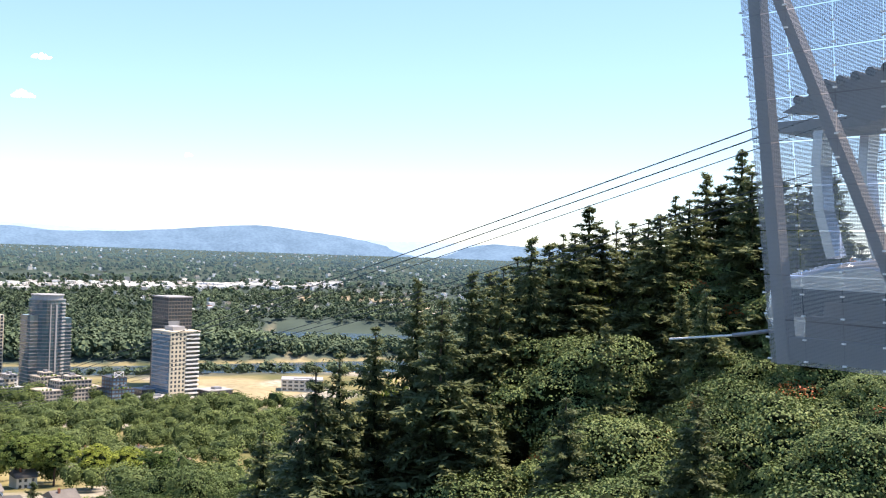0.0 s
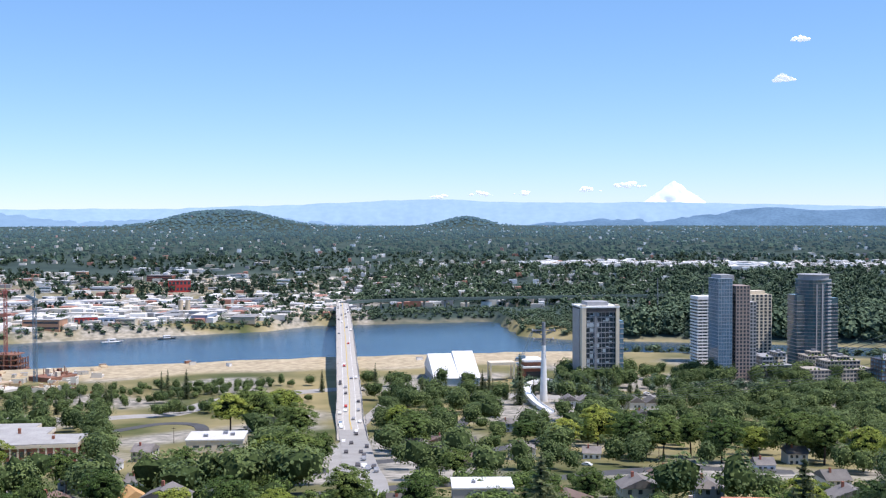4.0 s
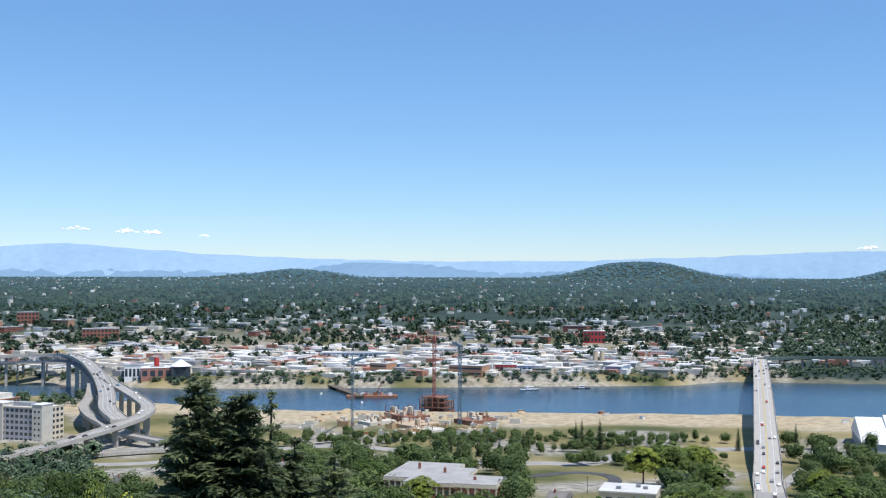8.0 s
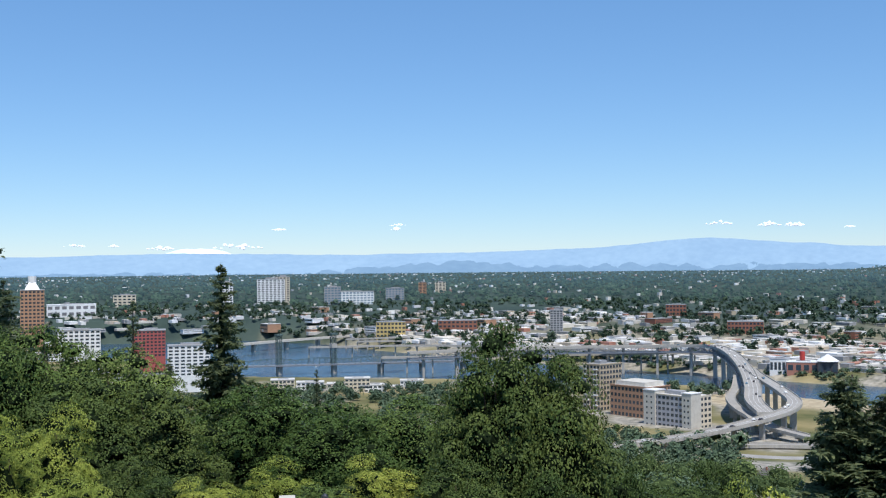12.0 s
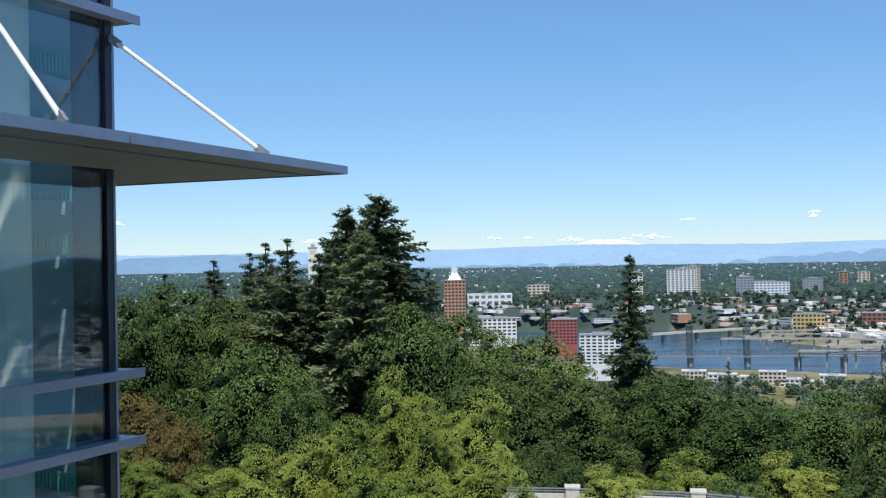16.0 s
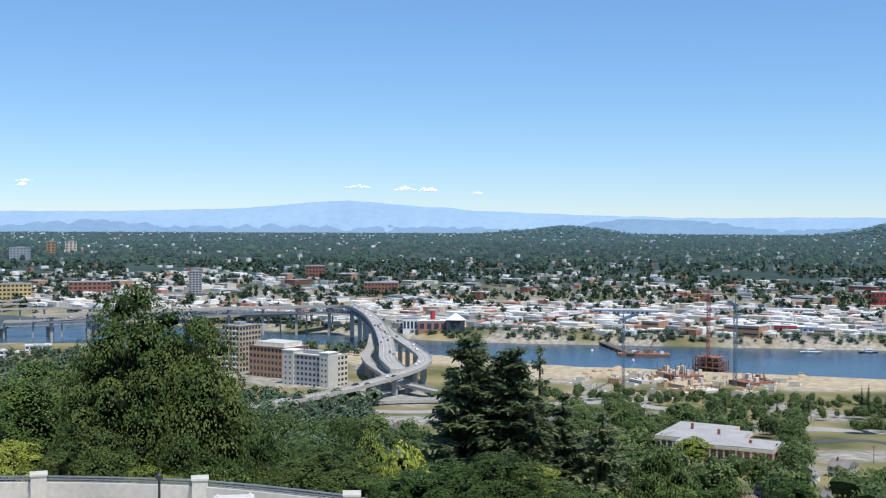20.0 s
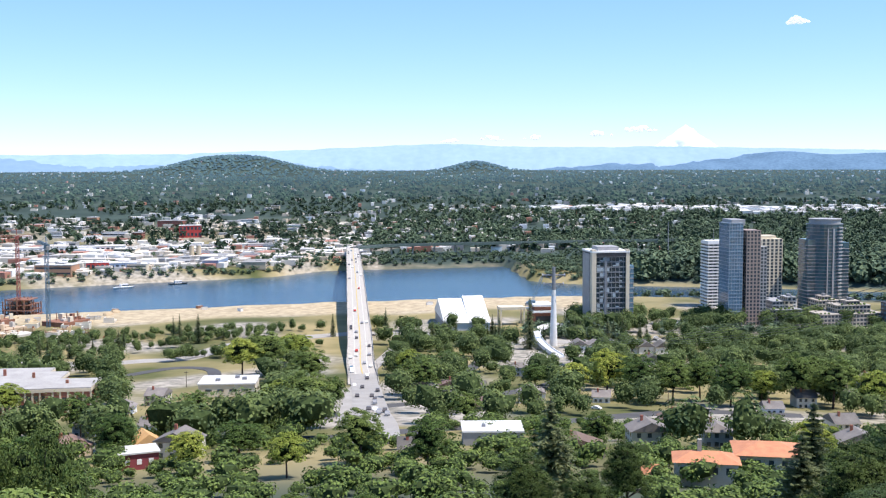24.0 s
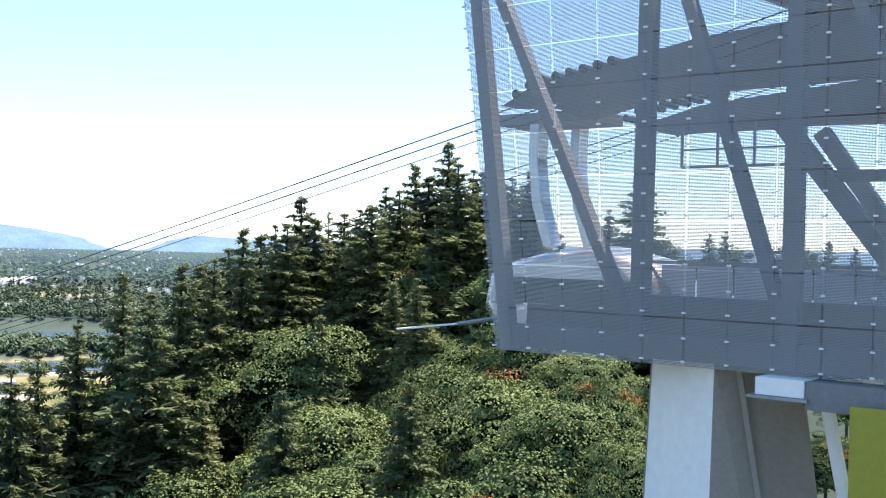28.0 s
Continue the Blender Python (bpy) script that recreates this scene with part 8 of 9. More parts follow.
        part("window", boxes((-0.08, 0.02, -2, -0.6, 1.4, 3), (-0.08, 0.02, 0.6, 2, 1.4, 3)), GLASS_DARK, t)
    # concrete block by the south shore
    seen_block("concrete_block", 118.3, 120.4, -7.4, -6.85, 26, 3, CONCRETE_PALE, GLASS_DARK, "pale concrete block by the south shore", 7)


slope_landmarks()


# ---- new bridge works on the river ----


def tower_crane(x, y, z, top, material, jib_az, label, faint=1.0):
    t = thing("tower_crane", pose(x, y, z), label, "crane", "tower cranes")
    h = top - z
    bm = bmesh.new()
    lattice(bm, (0, 0, 0), (0, 0, h), 2.6 * faint, int(h / 3.2), 0.32 * faint)
    part("mast", bm, material, t)
    a = radians(jib_az)
    jx, jy = math.sin(a), math.cos(a)
    bm = bmesh.new()
    lattice(bm, (0, 0, h), (jx * 46, jy * 46, h), 1.8, 20, 0.24)
    part("jib", bm, material, t)
    bm = bmesh.new()
    lattice(bm, (0, 0, h), (-jx * 14, -jy * 14, h), 1.8, 6, 0.24)
    part("counter_jib", bm, material, t)
    part("counterweight", boxes((-jx * 13 - 1.4, -jx * 13 + 1.4, -jy * 13 - 1.4, -jy * 13 + 1.4, h - 3.5, h - 0.5)), CONCRETE, t)
    bm = bmesh.new()
    beam(bm, (0, 0, h), (0, 0, h + 7), 0.6)
    beam(bm, (0, 0, h + 7), (jx * 30, jy * 30, h + 1), 0.14)
    beam(bm, (0, 0, h + 7), (-jx * 12, -jy * 12, h + 1), 0.14)
    part("tie_head", bm, material, t)
    part("cab", boxes((-1.6, 1.6, -1.6, 1.6, h - 3, h)), material, t)
    return t


DULL_RUST = mat("rust_steel", (0.28, 0.13, 0.08), (0.18, 0.085, 0.055), rough=0.85, scale=0.3, fine=4)
FORMWORK = mat("formwork", (0.5, 0.38, 0.26), (0.4, 0.3, 0.2), rough=0.85, scale=0.2, fine=3)


def works():
    tower_crane(1059, 455, 1, 81, CRANE_RED, 342, "red lattice tower crane over the bridge works")
    tower_crane(929, 374, 6, 82, CRANE_BLUE, 60, "blue lattice tower crane on the near shore")
    tower_crane(833, 433, 8, 73, CRANE_BLUE, 75, "slim blue tower crane on the near shore", 0.6)
    # pier works in the water
    t = thing("pier_works", pose(1066, 455, 0), "rusty scaffold and formwork of a new bridge pier", "scaffold")
    r_ = random.Random(11)
    for lev in range(4):
        part("platform", boxes((-14 + lev, 14 - lev, -16 + lev * 1.5, 16 - lev * 1.5, 3 + lev * 5, 3.8 + lev * 5)), DULL_RUST, t)
    for x in range(-12, 13, 6):
        for y in range(-14, 15, 7):
            h = 17 + r_.uniform(-3, 4)
            part("post", boxes((x - 0.5, x + 0.5, y - 0.5, y + 0.5, -4, h)), DULL_RUST, t)
    for i in range(14):
        bm = bmesh.new()
        beam(bm, (r_.uniform(-13, 13), r_.uniform(-15, 15), r_.uniform(3, 10)), (r_.uniform(-13, 13), r_.uniform(-15, 15), r_.uniform(8, 20)), 0.5)
        part("strut", bm, DULL_RUST, t)
    part("form_box", boxes((-5, 5, -6, 6, 8, 18)), FORMWORK, t)
    # work bridge from the shore
    t = thing("work_trestle", None, "timber work trestle from shore to pier", "trestle")
    for i in range(5):
        x0 = 985 + i * 14
        part("deck_bay", boxes((x0, x0 + 13.8, 430 - 7 + i * 4, 430 + 7 + i * 4, 3.5, 4.5)), FORMWORK, t)
        for y in (-6, 6):
            part("pile", tube(bmesh.new(), [(x0 + 7, 430 + i * 4 + y, -4), (x0 + 7, 430 + i * 4 + y, 3.6)], 0.45, 8), DULL_RUST, t)
    # foundations and decks on the shore
    for x, y, sx, sy, h, mm, lab in ((900, 405, 34, 30, 7, FORMWORK, "timber formwork of a bridge abutment"), (935, 425, 26, 24, 11, DULL_RUST, "rusty steel forms on the shore"), (868, 385, 40, 26, 4, CONCRETE_PALE, "fresh concrete slab in the works"), (945, 365, 30, 26, 8, DULL_RUST, "red-brown forms beside the blue crane"),
                                     (905, 445, 30, 18, 6, CONCRETE_PALE, "concrete footing with upright bars"), (880, 350, 24, 20, 3.5, FORMWORK, "stacked formwork by the works"), (955, 445, 24, 20, 9, FORMWORK, "timber staging near the water")):
        t = thing("formwork", pose(x, y, gz(x, y), 0, 0, -25), lab, "formwork", "bridge works")
        part("base", boxes((-sx / 2, sx / 2, -sy / 2, sy / 2, -2, h * 0.5)), mm, t)
        for i in range(8):
            xx, yy = r_.uniform(-sx / 2, sx / 2 - 4), r_.uniform(-sy / 2, sy / 2 - 4)
            part("panel", boxes((xx, xx + r_.uniform(2, 6), yy, yy + r_.uniform(1, 5), h * 0.5, h * r_.uniform(0.6, 1.15))), r_.choice((FORMWORK, CONCRETE_PALE, DULL_RUST, CREAM)), t)
        for i in range(6):
            xx, yy = r_.uniform(-sx / 2, sx / 2), r_.uniform(-sy / 2, sy / 2)
            part("post", boxes((xx - 0.25, xx + 0.25, yy - 0.25, yy + 0.25, 0, h * 1.3)), DULL_RUST, t)
    # site huts, heaps and containers along the shore
    huts = [shared("body", boxes((-3, 3, -1.3, 1.3, 0, 2.7)), m_) for m_ in (WHITE, GREYPANEL, SIDING, DULL_RUST)]
    for i in range(26):
        y = r_.uniform(-60, 620)
        x = float(np.interp(y, WEST_Y, WEST_X)) - r_.uniform(28, 130)
        if 100 < y < 330 and r_.random() < 0.7:
            continue
        t = thing("site_hut", pose(x, y, gz(x, y) + 0.05, 0, 0, r_.uniform(0, 180)), "site container or hut on bare sandy ground", "container", "site containers")
        piece("body", r_.choice(huts), t)
        part("roof_edge", boxes((-3.1, 3.1, -1.4, 1.4, 2.7, 2.85)), GREYPANEL, t)
    for i in range(16):
        y = r_.uniform(330, 560)
        x = float(np.interp(y, WEST_Y, WEST_X)) - r_.uniform(40, 120)
        t = thing("spoil_heap", pose(x, y, gz(x, y)), "heap of pale sand on the building site", "heap", "sand heaps")
        bm = bmesh.new()
        bmesh.ops.create_icosphere(bm, subdivisions=2, radius=1)
        for v in bm.verts:
            k = 1 + noise.noise(v.co * 1.7 + Vector((i, 0, 0))) * 0.4
            v.co = Vector((v.co.x * 7 * k, v.co.y * 5 * k, v.co.z * 3 * k))
        part("mound", bm, SAND, t)
    # jetty and barge across
    t = thing("jetty", None, "long dark timber jetty running into the river", "jetty")
    a, c = Vector((1285, 712, 3.5)), Vector((1160, 592, 3.5))
    part("deck", ribbon([a.lerp(c, i / 6) for i in range(7)], 10, 1.4), mat("jetty_timber", (0.16, 0.12, 0.09), (0.1, 0.08, 0.06), rough=0.9, scale=0.3), t)
    for i in range(12):
        p = a.lerp(c, (i + 0.5) / 12)
        part("pile", tube(bmesh.new(), [(p.x, p.y, -4), (p.x, p.y, 3)], 0.6, 7), BARK, t)
    t = thing("barge", pose(1176, 585, 0, 0, 0, -60), "rusty work barge with crane and gear", "barge")
    part("hull", boxes((-30, 30, -9, 9, -1, 2.6)), DULL_RUST, t)
    for i in range(12):
        x, y = r_.uniform(-26, 24), r_.uniform(-7, 5)
        part("gear", boxes((x, x + r_.uniform(1.5, 6), y, y + r_.uniform(1, 3), 2.6, 2.6 + r_.uniform(1, 4))), r_.choice((DULL_RUST, FORMWORK, CRANE_RED, WHITE)), t)
    bm = bmesh.new()
    lattice(bm, (5, 0, 3), (12, 0, 19), 1.4, 8, 0.25)
    part("jib", bm, DULL_RUST, t)
    # boats
    for x, y, L_, turn, lab in ((1180, 655, 9, 20, "white motor boat crossing the river"), (1120, 570, 8, 35, "white motor boat leaving a wake"), (1330, 440, 26, -58, "white cruise boat moored at the far bank"), (1372, 385, 24, -60, "dark tug moored at the far bank"), (1082, 300, 5, 0, "small white boat near shore"), (1120, 205, 5, 0, "small white buoy boat near shore"), (800, 1480, 10, 30, "white boat near the lift bridge")):
        t = thing("boat", pose(x, y, 0, 0, 0, turn), lab, "boat", "boats")
        bm = bmesh.new()
        v = [bm.verts.new(q) for q in ((-L_ / 2, -L_ * 0.14, 1.1), (L_ * 0.25, -L_ * 0.15, 1.1), (L_ / 2, 0, 1.5), (L_ * 0.25, L_ * 0.15, 1.1), (-L_ / 2, L_ * 0.14, 1.1), (-L_ / 2, -L_ * 0.1, -0.3), (L_ * 0.2, -L_ * 0.1, -0.3), (L_ * 0.4, 0, -0.3), (L_ * 0.2, L_ * 0.1, -0.3), (-L_ / 2, L_ * 0.1, -0.3))]
        bm.faces.new(v[:5])
        for i in range(5):
            bm.faces.new((v[i], v[5 + i], v[5 + (i + 1) % 5], v[(i + 1) % 5]))
        part("hull", bm, STEEL_DARK if "tug" in lab else WHITE, t)
        part("cabin", boxes((-L_ * 0.2, L_ * 0.15, -L_ * 0.1, L_ * 0.1, 1.1, 1.2 + L_ * 0.13)), WHITE, t)
        part("windows", boxes((-L_ * 0.15, L_ * 0.156, -L_ * 0.103, L_ * 0.103, 1.2 + L_ * 0.05, 1.2 + L_ * 0.09)), GLASS_DARK, t)


works()

# ---- cars ----


def car_proto(material, label):
    t = thing("car", None, label, "car", "cars on the roads")
    bm = bmesh.new()
    prof = [(-2.2, 0.35), (-2.2, 0.85), (-1.5, 0.95), (-0.9, 1.45), (0.8, 1.45), (1.4, 0.98), (2.15, 0.85), (2.2, 0.35)]
    a = [bm.verts.new((x, -0.88, z)) for x, z in prof]
    b = [bm.verts.new((x, 0.88, z)) for x, z in prof]
    bm.faces.new(a)
    bm.faces.new(b[::-1])
    for i in range(len(prof)):
        j = (i + 1) % len(prof)
        bm.faces.new((a[j], a[i], b[i], b[j]))
    part("body", bm, material, t)
    part("glass", boxes((-0.95, 0.95, -0.9, 0.9, 0.98, 1.32)), GLASS_DARK, t)
    for x in (-1.4, 1.35):
        for y in (-0.85, 0.85):
            part("wheel", tube(bmesh.new(), [(x, y - 0.1, 0.32), (x, y + 0.1, 0.32)], 0.32, 10), STEEL_DARK, t)
    return t


CARS = [[car_proto(m_, lab), False] for m_, lab in ((WHITE, "white car on the road"), (DARKPANEL, "dark grey car on the road"), (STEEL, "silver car on the road"), (RED, "red car on the road"), (GLASS_BLUE, "dark blue car on the road"))]
for c_ in CARS:
    c_[0]["label"] = c_[0]["label"].replace("on the road", "driving on the highway")
rk = random.Random(5)


def put_car(p, d):
    m4 = Matrix.Translation(p) @ Euler((0, 0, math.atan2(d.y, d.x))).to_matrix().to_4x4() @ Matrix.Scale(1.05, 4)
    c_ = rk.choices(CARS, (4, 6, 3, 1, 1))[0]
    if not c_[1]:
        c_[1] = True
        c_[0].matrix_basis = m4
    else:
        copy_thing(c_[0], m4).matrix_basis = m4


def line_cars(ctrl, n, offs, lo=0.02, hi=0.98, lift=0.12):
    pts = spline(ctrl, 6)
    for i in range(n):
        u = rk.uniform(lo, hi) * (len(pts) - 1)
        k = min(int(u), len(pts) - 2)
        p = pts[k].lerp(pts[k + 1], u - k)
        d = (pts[k + 1] - pts[k]).normalized()
        o = rk.choice(offs)
        put_car(p + Vector((d.y, -d.x, 0)) * o + Vector((0, 0, lift)), d if o > 0 else -d)


line_cars([(640, 72, 27), (690, 79, 25.2), (760, 87, 27), (910, 106, 31), (1100, 130, 35), (1250, 149, 36.5), (1400, 168, 34), (1570, 189, 28)], 36, (-6, -2.4, 2.4, 6))
line_cars([(1014, 1135, 38), (1102, 1062, 39), (1122, 1000, 41), (1045, 897, 42), (956, 807, 42), (875, 730, 41), (800, 662, 38), (748, 618, 34)], 26, (-5, -2, 2, 5))
line_cars([(868, 712, 40.6), (829, 665, 39), (790, 618, 37), (760, 586, 35), (726, 567, 33), (689, 559, 31), (645, 557, 28), (599, 560, 25), (550, 576, 22)], 14, (-3.2, 0.5, 3.2))
for i in range(26):
    az, el = rk.uniform(70, 112), rk.choice((-8.85, -9.0, -8.7))
    p, d = spot(az, float(np.interp(az, [70, 77, 81, 94, 100, 106, 113], [-9.9, -9.2, -8.87, -9.2, -8.95, -8.5, -8.0])))
    put_car(p + Vector((rk.uniform(-6, 6), 0, 0.5)), Vector((0.1, 1 if rk.random() < 0.5 else -1, 0)))
for i in range(26):
    q = approach[min(len(approach) - 2, int(rk.uniform(0.35, 1) * (len(approach) - 1)))]
    if i < 16:
        put_car(q + Vector((rk.uniform(-6, 6), rk.choice((-5, -2, 2, 5)), 0.1)), Vector((1, 0.12, 0)) * (1 if rk.random() < 0.5 else -1))
    else:
        p, d = spot(rk.uniform(52, 112), rk.uniform(-13.2, -9.3))
        put_car(p + Vector((0, 0, 0.1)), Vector((rk.uniform(-1, 1), rk.uniform(-1, 1), 0)))

# poles along the streets
for az, el, h in ((66.5, -9.3, 12), (70.5, -9.4, 11), (76.2, -12.9, 10), (78.2, -12.4, 10), (86.4, -9.6, 14), (89.3, -9.4, 18), (92.6, -12.5, 10), (99.4, -12.7, 10), (108, -11.5, 10), (110.5, -12.2, 9), (74.6, -11.2, 9), (104.2, -10.8, 11)):
    p, d = spot(az, el)
    t = thing("utility_pole", pose(p.x, p.y, p.z), "slim utility pole with crossarm", "pole", "utility poles")
    part("post", tube(bmesh.new(), [(0, 0, -1), (0, 0, h)], [0.2, 0.12], 6), BARK, t)
    part("crossarm", boxes((-0.1, 0.1, -1.2, 1.2, h - 1, h - 0.8)), BARK, t)
for az, el0, el1, d in ((99.3, -5.2, -3.0, 1500),):
    p = polar(az, d, gz(*polar(az, d).xy))
    t = thing("radio_mast", pose(p.x, p.y, p.z), "slender grey mast standing in far woods", "mast")
    part("post", tube(bmesh.new(), [(0, 0, -1), (0, 0, EYE + d * math.tan(radians(el1)) - p.z)], [0.8, 0.4], 6), STEEL, t)
    part("foot", boxes((-2, 2, -2, 2, -1, 2)), CONCRETE, t)

# ---- trees of the middle and far distance ----
# slabs, formwork and stacks of the building site on the near shore
FORM = mat("formwork_ply", (0.5, 0.36, 0.2), (0.4, 0.28, 0.15), rough=0.8, scale=0.3, fine=3)
RUST = mat("rusty_steel", (0.34, 0.12, 0.07), (0.25, 0.09, 0.05), rough=0.8, scale=0.4, fine=4)
PALE_SLAB = mat("fresh_concrete", (0.62, 0.58, 0.5), (0.53, 0.49, 0.42), rough=0.85, scale=0.2, fine=2)
r_ = random.Random(77)
for i in range(44):
    az, el = r_.uniform(59.5, 72.0), r_.uniform(-8.7, -7.55)
    p, d = spot(az, el, 600)
    if river(p.x, p.y) > -12:
        continue
    kind = r_.choice(("slab", "slab", "form", "stack"))
    w, dp, h = r_.uniform(6, 18), r_.uniform(5, 12), r_.uniform(0.8, 2.2)
    m4 = pose(p.x, p.y, p.z, 0, 0, r_.choice((8, 98)) + r_.uniform(-5, 5))
    if kind == "slab":
        t = thing("concrete_slab", m4, "fresh pale concrete slab with starter walls", "slab", "building site on the shore")
        part("slab", boxes((-w / 2, w / 2, -dp / 2, dp / 2, -1, h)), PALE_SLAB, t)
        part("upstand", boxes((-w / 2, -w / 2 + 0.5, -dp / 2, dp / 2, h, h + 2.4), (-w / 2 + 0.5, w * 0.2, dp / 2 - 0.5, dp / 2, h, h + 2.4)), PALE_SLAB, t)
    elif kind == "form":
        t = thing("formwork", m4, "tan plywood formwork with rusty steel bars", "formwork", "building site on the shore")
        part("panel", boxes((-w / 2, w / 2, -0.3, 0.3, -0.5, h + 2.6)), FORM, t)
        part("panel", boxes((-w / 2, -w / 2 + 0.6, 0.32, dp, -0.5, h + 2.6)), FORM, t)
        for k in range(6):
            part("bar", boxes((-w / 2 + w * k / 6, -w / 2 + w * k / 6 + 0.25, 0.35, 0.6, 0, h + 4.0)), RUST, t)
    else:
        t = thing("steel_stack", m4, "stack of rusty red steel beams", "stack", "building site on the shore")
        for k in range(4):
            part("beam", boxes((-w / 2, w / 2, -1.8 + k, -1.2 + k, -0.3 + 0.2 * (k % 2), 1.2 + 0.2 * (k % 2))), RUST, t)

# columns of cypress near the freeway
for az, e0, e1, w in ((74.02, -9.0, -7.62, 0.9), (74.33, -9.02, -7.5, 0.9), (75.24, -9.06, -7.55, 1.2), (71.35, -9.2, -8.05, 1.0), (71.6, -9.2, -8.2, 0.9), (82.07, -8.9, -7.72, 1.0), (74.85, -9.7, -8.65, 1.3), (84.81, -8.9, -7.45, 0.9), (87.2, -9.0, -8.2, 1.0), (88.0, -9.0, -8.3, 1.0), (90.9, -9.3, -8.2, 1.1), (92.3, -9.6, -6.9, 1.0), (93.0, -9.4, -8.3, 1.0),
                       (94.9, -9.4, -8.1, 1.3), (95.6, -9.2, -8.0, 1.3), (96.3, -9.2, -7.9, 1.3), (97.2, -9.1, -8.1, 1.2), (68.0, -9.5, -8.5, 1.3), (68.5, -9.5, -8.4, 1.3), (69.0, -9.5, -8.6, 1.2), (69.5, -9.4, -8.3, 1.2), (70.1, -9.4, -8.6, 1.2), (86.5, -9.1, -8.1, 1.1), (90.1, -9.2, -8.2, 1.2), (91.6, -9.3, -8.2, 1.1), (66.9, -9.3, -8.3, 1.1), (67.6, -9.3, -8.2, 1.1), (76.5, -8.9, -8.3, 1.0)):
    p, d = spot(az, e0)
    h = d * (math.tan(radians(e1)) - math.tan(radians(e0)))
    plant("fir_d", p.x, p.y, p.z + h, w * 1.05)
r_ = random.Random(53)
for i in range(26):
    az = r_.choice((85.6, 86.8, 88.2, 90.4, 91.4, 94.6, 95.6, 96.6, 98.0)) + r_.uniform(-0.5, 0.5)
    if 91.9 < az < 93.6:
        continue
    p, d = spot(az, r_.uniform(-9.15, -8.75))
    plant("fir_d", p.x, p.y, p.z + r_.uniform(10, 17), r_.uniform(1.0, 1.5))
# big street trees: bearing, foot, top, crown width in degrees
for az, e0, e1, wd_ in ((80.8, -13.5, -10.6, 2.6), (79.4, -13.0, -10.9, 1.9), (82.0, -12.9, -10.9, 1.5), (77.4, -10.9, -8.7, 2.2), (78.7, -10.8, -8.5, 2.4), (80.1, -10.3, -8.6, 2.0), (80.9, -11.5, -9.4, 2.0), (83.4, -15.4, -12.6, 2.6), (77.2, -15.0, -12.9, 2.6), (75.0, -13.2, -11.4, 2.0), (86.6, -12.0, -10.0, 2.2), (88.1, -11.0, -9.6, 1.8), (86.0, -11.0, -9.5, 1.6),
                         (96.3, -12.0, -9.4, 2.2), (97.9, -12.1, -9.8, 2.2), (99.6, -12.2, -9.9, 2.2), (101.0, -12.0, -9.8, 2.0), (102.5, -12.2, -9.9, 2.4), (104.0, -12.0, -10.2, 2.0), (105.7, -12.0, -9.3, 2.4), (107.4, -12.0, -9.5, 2.4), (109.2, -12.2, -9.9, 2.2), (94.6, -11.8, -10.1, 1.8), (92.6, -11.6, -10.3, 1.6), (110.8, -12.0, -10.1, 2.2), (112.5, -12.5, -10.2, 2.4),
                         (87.0, -15.8, -13.0, 2.6), (89.0, -13.6, -11.8, 1.8), (93.3, -15.6, -12.8, 2.4), (95.8, -14.6, -12.6, 1.8), (106.5, -15.2, -12.4, 2.4), (110, -15.4, -12.6, 2.8), (113.4, -15.0, -11.8, 2.8), (71.0, -14.6, -12.2, 2.2), (69.4, -13.4, -11.2, 2.0), (74.6, -15.6, -13.2, 2.4), (79.6, -16.0, -13.6, 2.4), (66.0, -12.2, -10.4, 2.0), (63.4, -11.4, -9.6, 2.0)):
    p, d = spot(az, e0)
    h = d * (math.tan(radians(e1)) - math.tan(radians(e0)))
    key = rk.choice(("broad_c", "broad_c", "broad_d"))
    plant(key, p.x, p.y, p.z + h, d * radians(wd_) / (10.5 if key == "broad_c" else 9.5))

xy = np.concatenate([field(1150, 40, 119, 330, 920, 1.0, 0.02, -0.3, 3), field(420, 56, 83, 760, 960, 1.0, 0.03, -0.3, 41), field(620, 94, 120, 800, 1010, 1.0, 0.02, -0.3, 47), field(520, 44, 119, 600, 830, 1.0, 0.03, -0.2, 51), field(330, 56, 77, 480, 800, 1.0, 0.03, -0.4, 71), field(260, 64, 88, 800, 930, 1.0, 0.03, -0.1, 72)])
keep = np.array([abs(b_ - (76 + (a_ - 671) * 0.1255)) > 17 for a_, b_ in xy])
tr_az, tr_d = np.degrees(np.arctan2(xy[:, 0], xy[:, 1])), np.hypot(xy[:, 0], xy[:, 1])
tr_el = np.degrees(np.arctan2(land(xy[:, 0], xy[:, 1]) - EYE, tr_d))
fw = np.interp(tr_az, [46, 57, 66, 70, 77, 81, 94, 100, 106, 113], [-9.4, -9.2, -9.4, -9.9, -9.2, -8.87, -9.2, -8.95, -8.5, -8.0])
keep &= np.abs(tr_el - fw) > 0.28
keep &= ~((tr_az > 56) & (tr_az < 89) & (tr_el > -8.5))
keep &= ~((tr_az > 80.5) & (tr_az < 84.5) & (tr_el < -9.6) & (tr_el > -12.5) & (np.abs(xy[:, 1] - (33 + (xy[:, 0] - 330) * 0.126)) < 26))
keep &= ~((tr_az > 91.2) & (tr_az < 94.4) & (tr_el > -10.6) & (tr_el < -7.8))
keep &= ~((tr_az > 44) & (tr_az < 56) & (tr_d > 620))
keep &= ~((tr_az > 64.3) & (tr_az < 70.6) & (tr_el < -10.7) & (tr_el > -13))
keep &= ~((tr_az > 71.5) & (tr_az < 78.6) & (tr_el < -9.9) & (tr_el > -13.2))
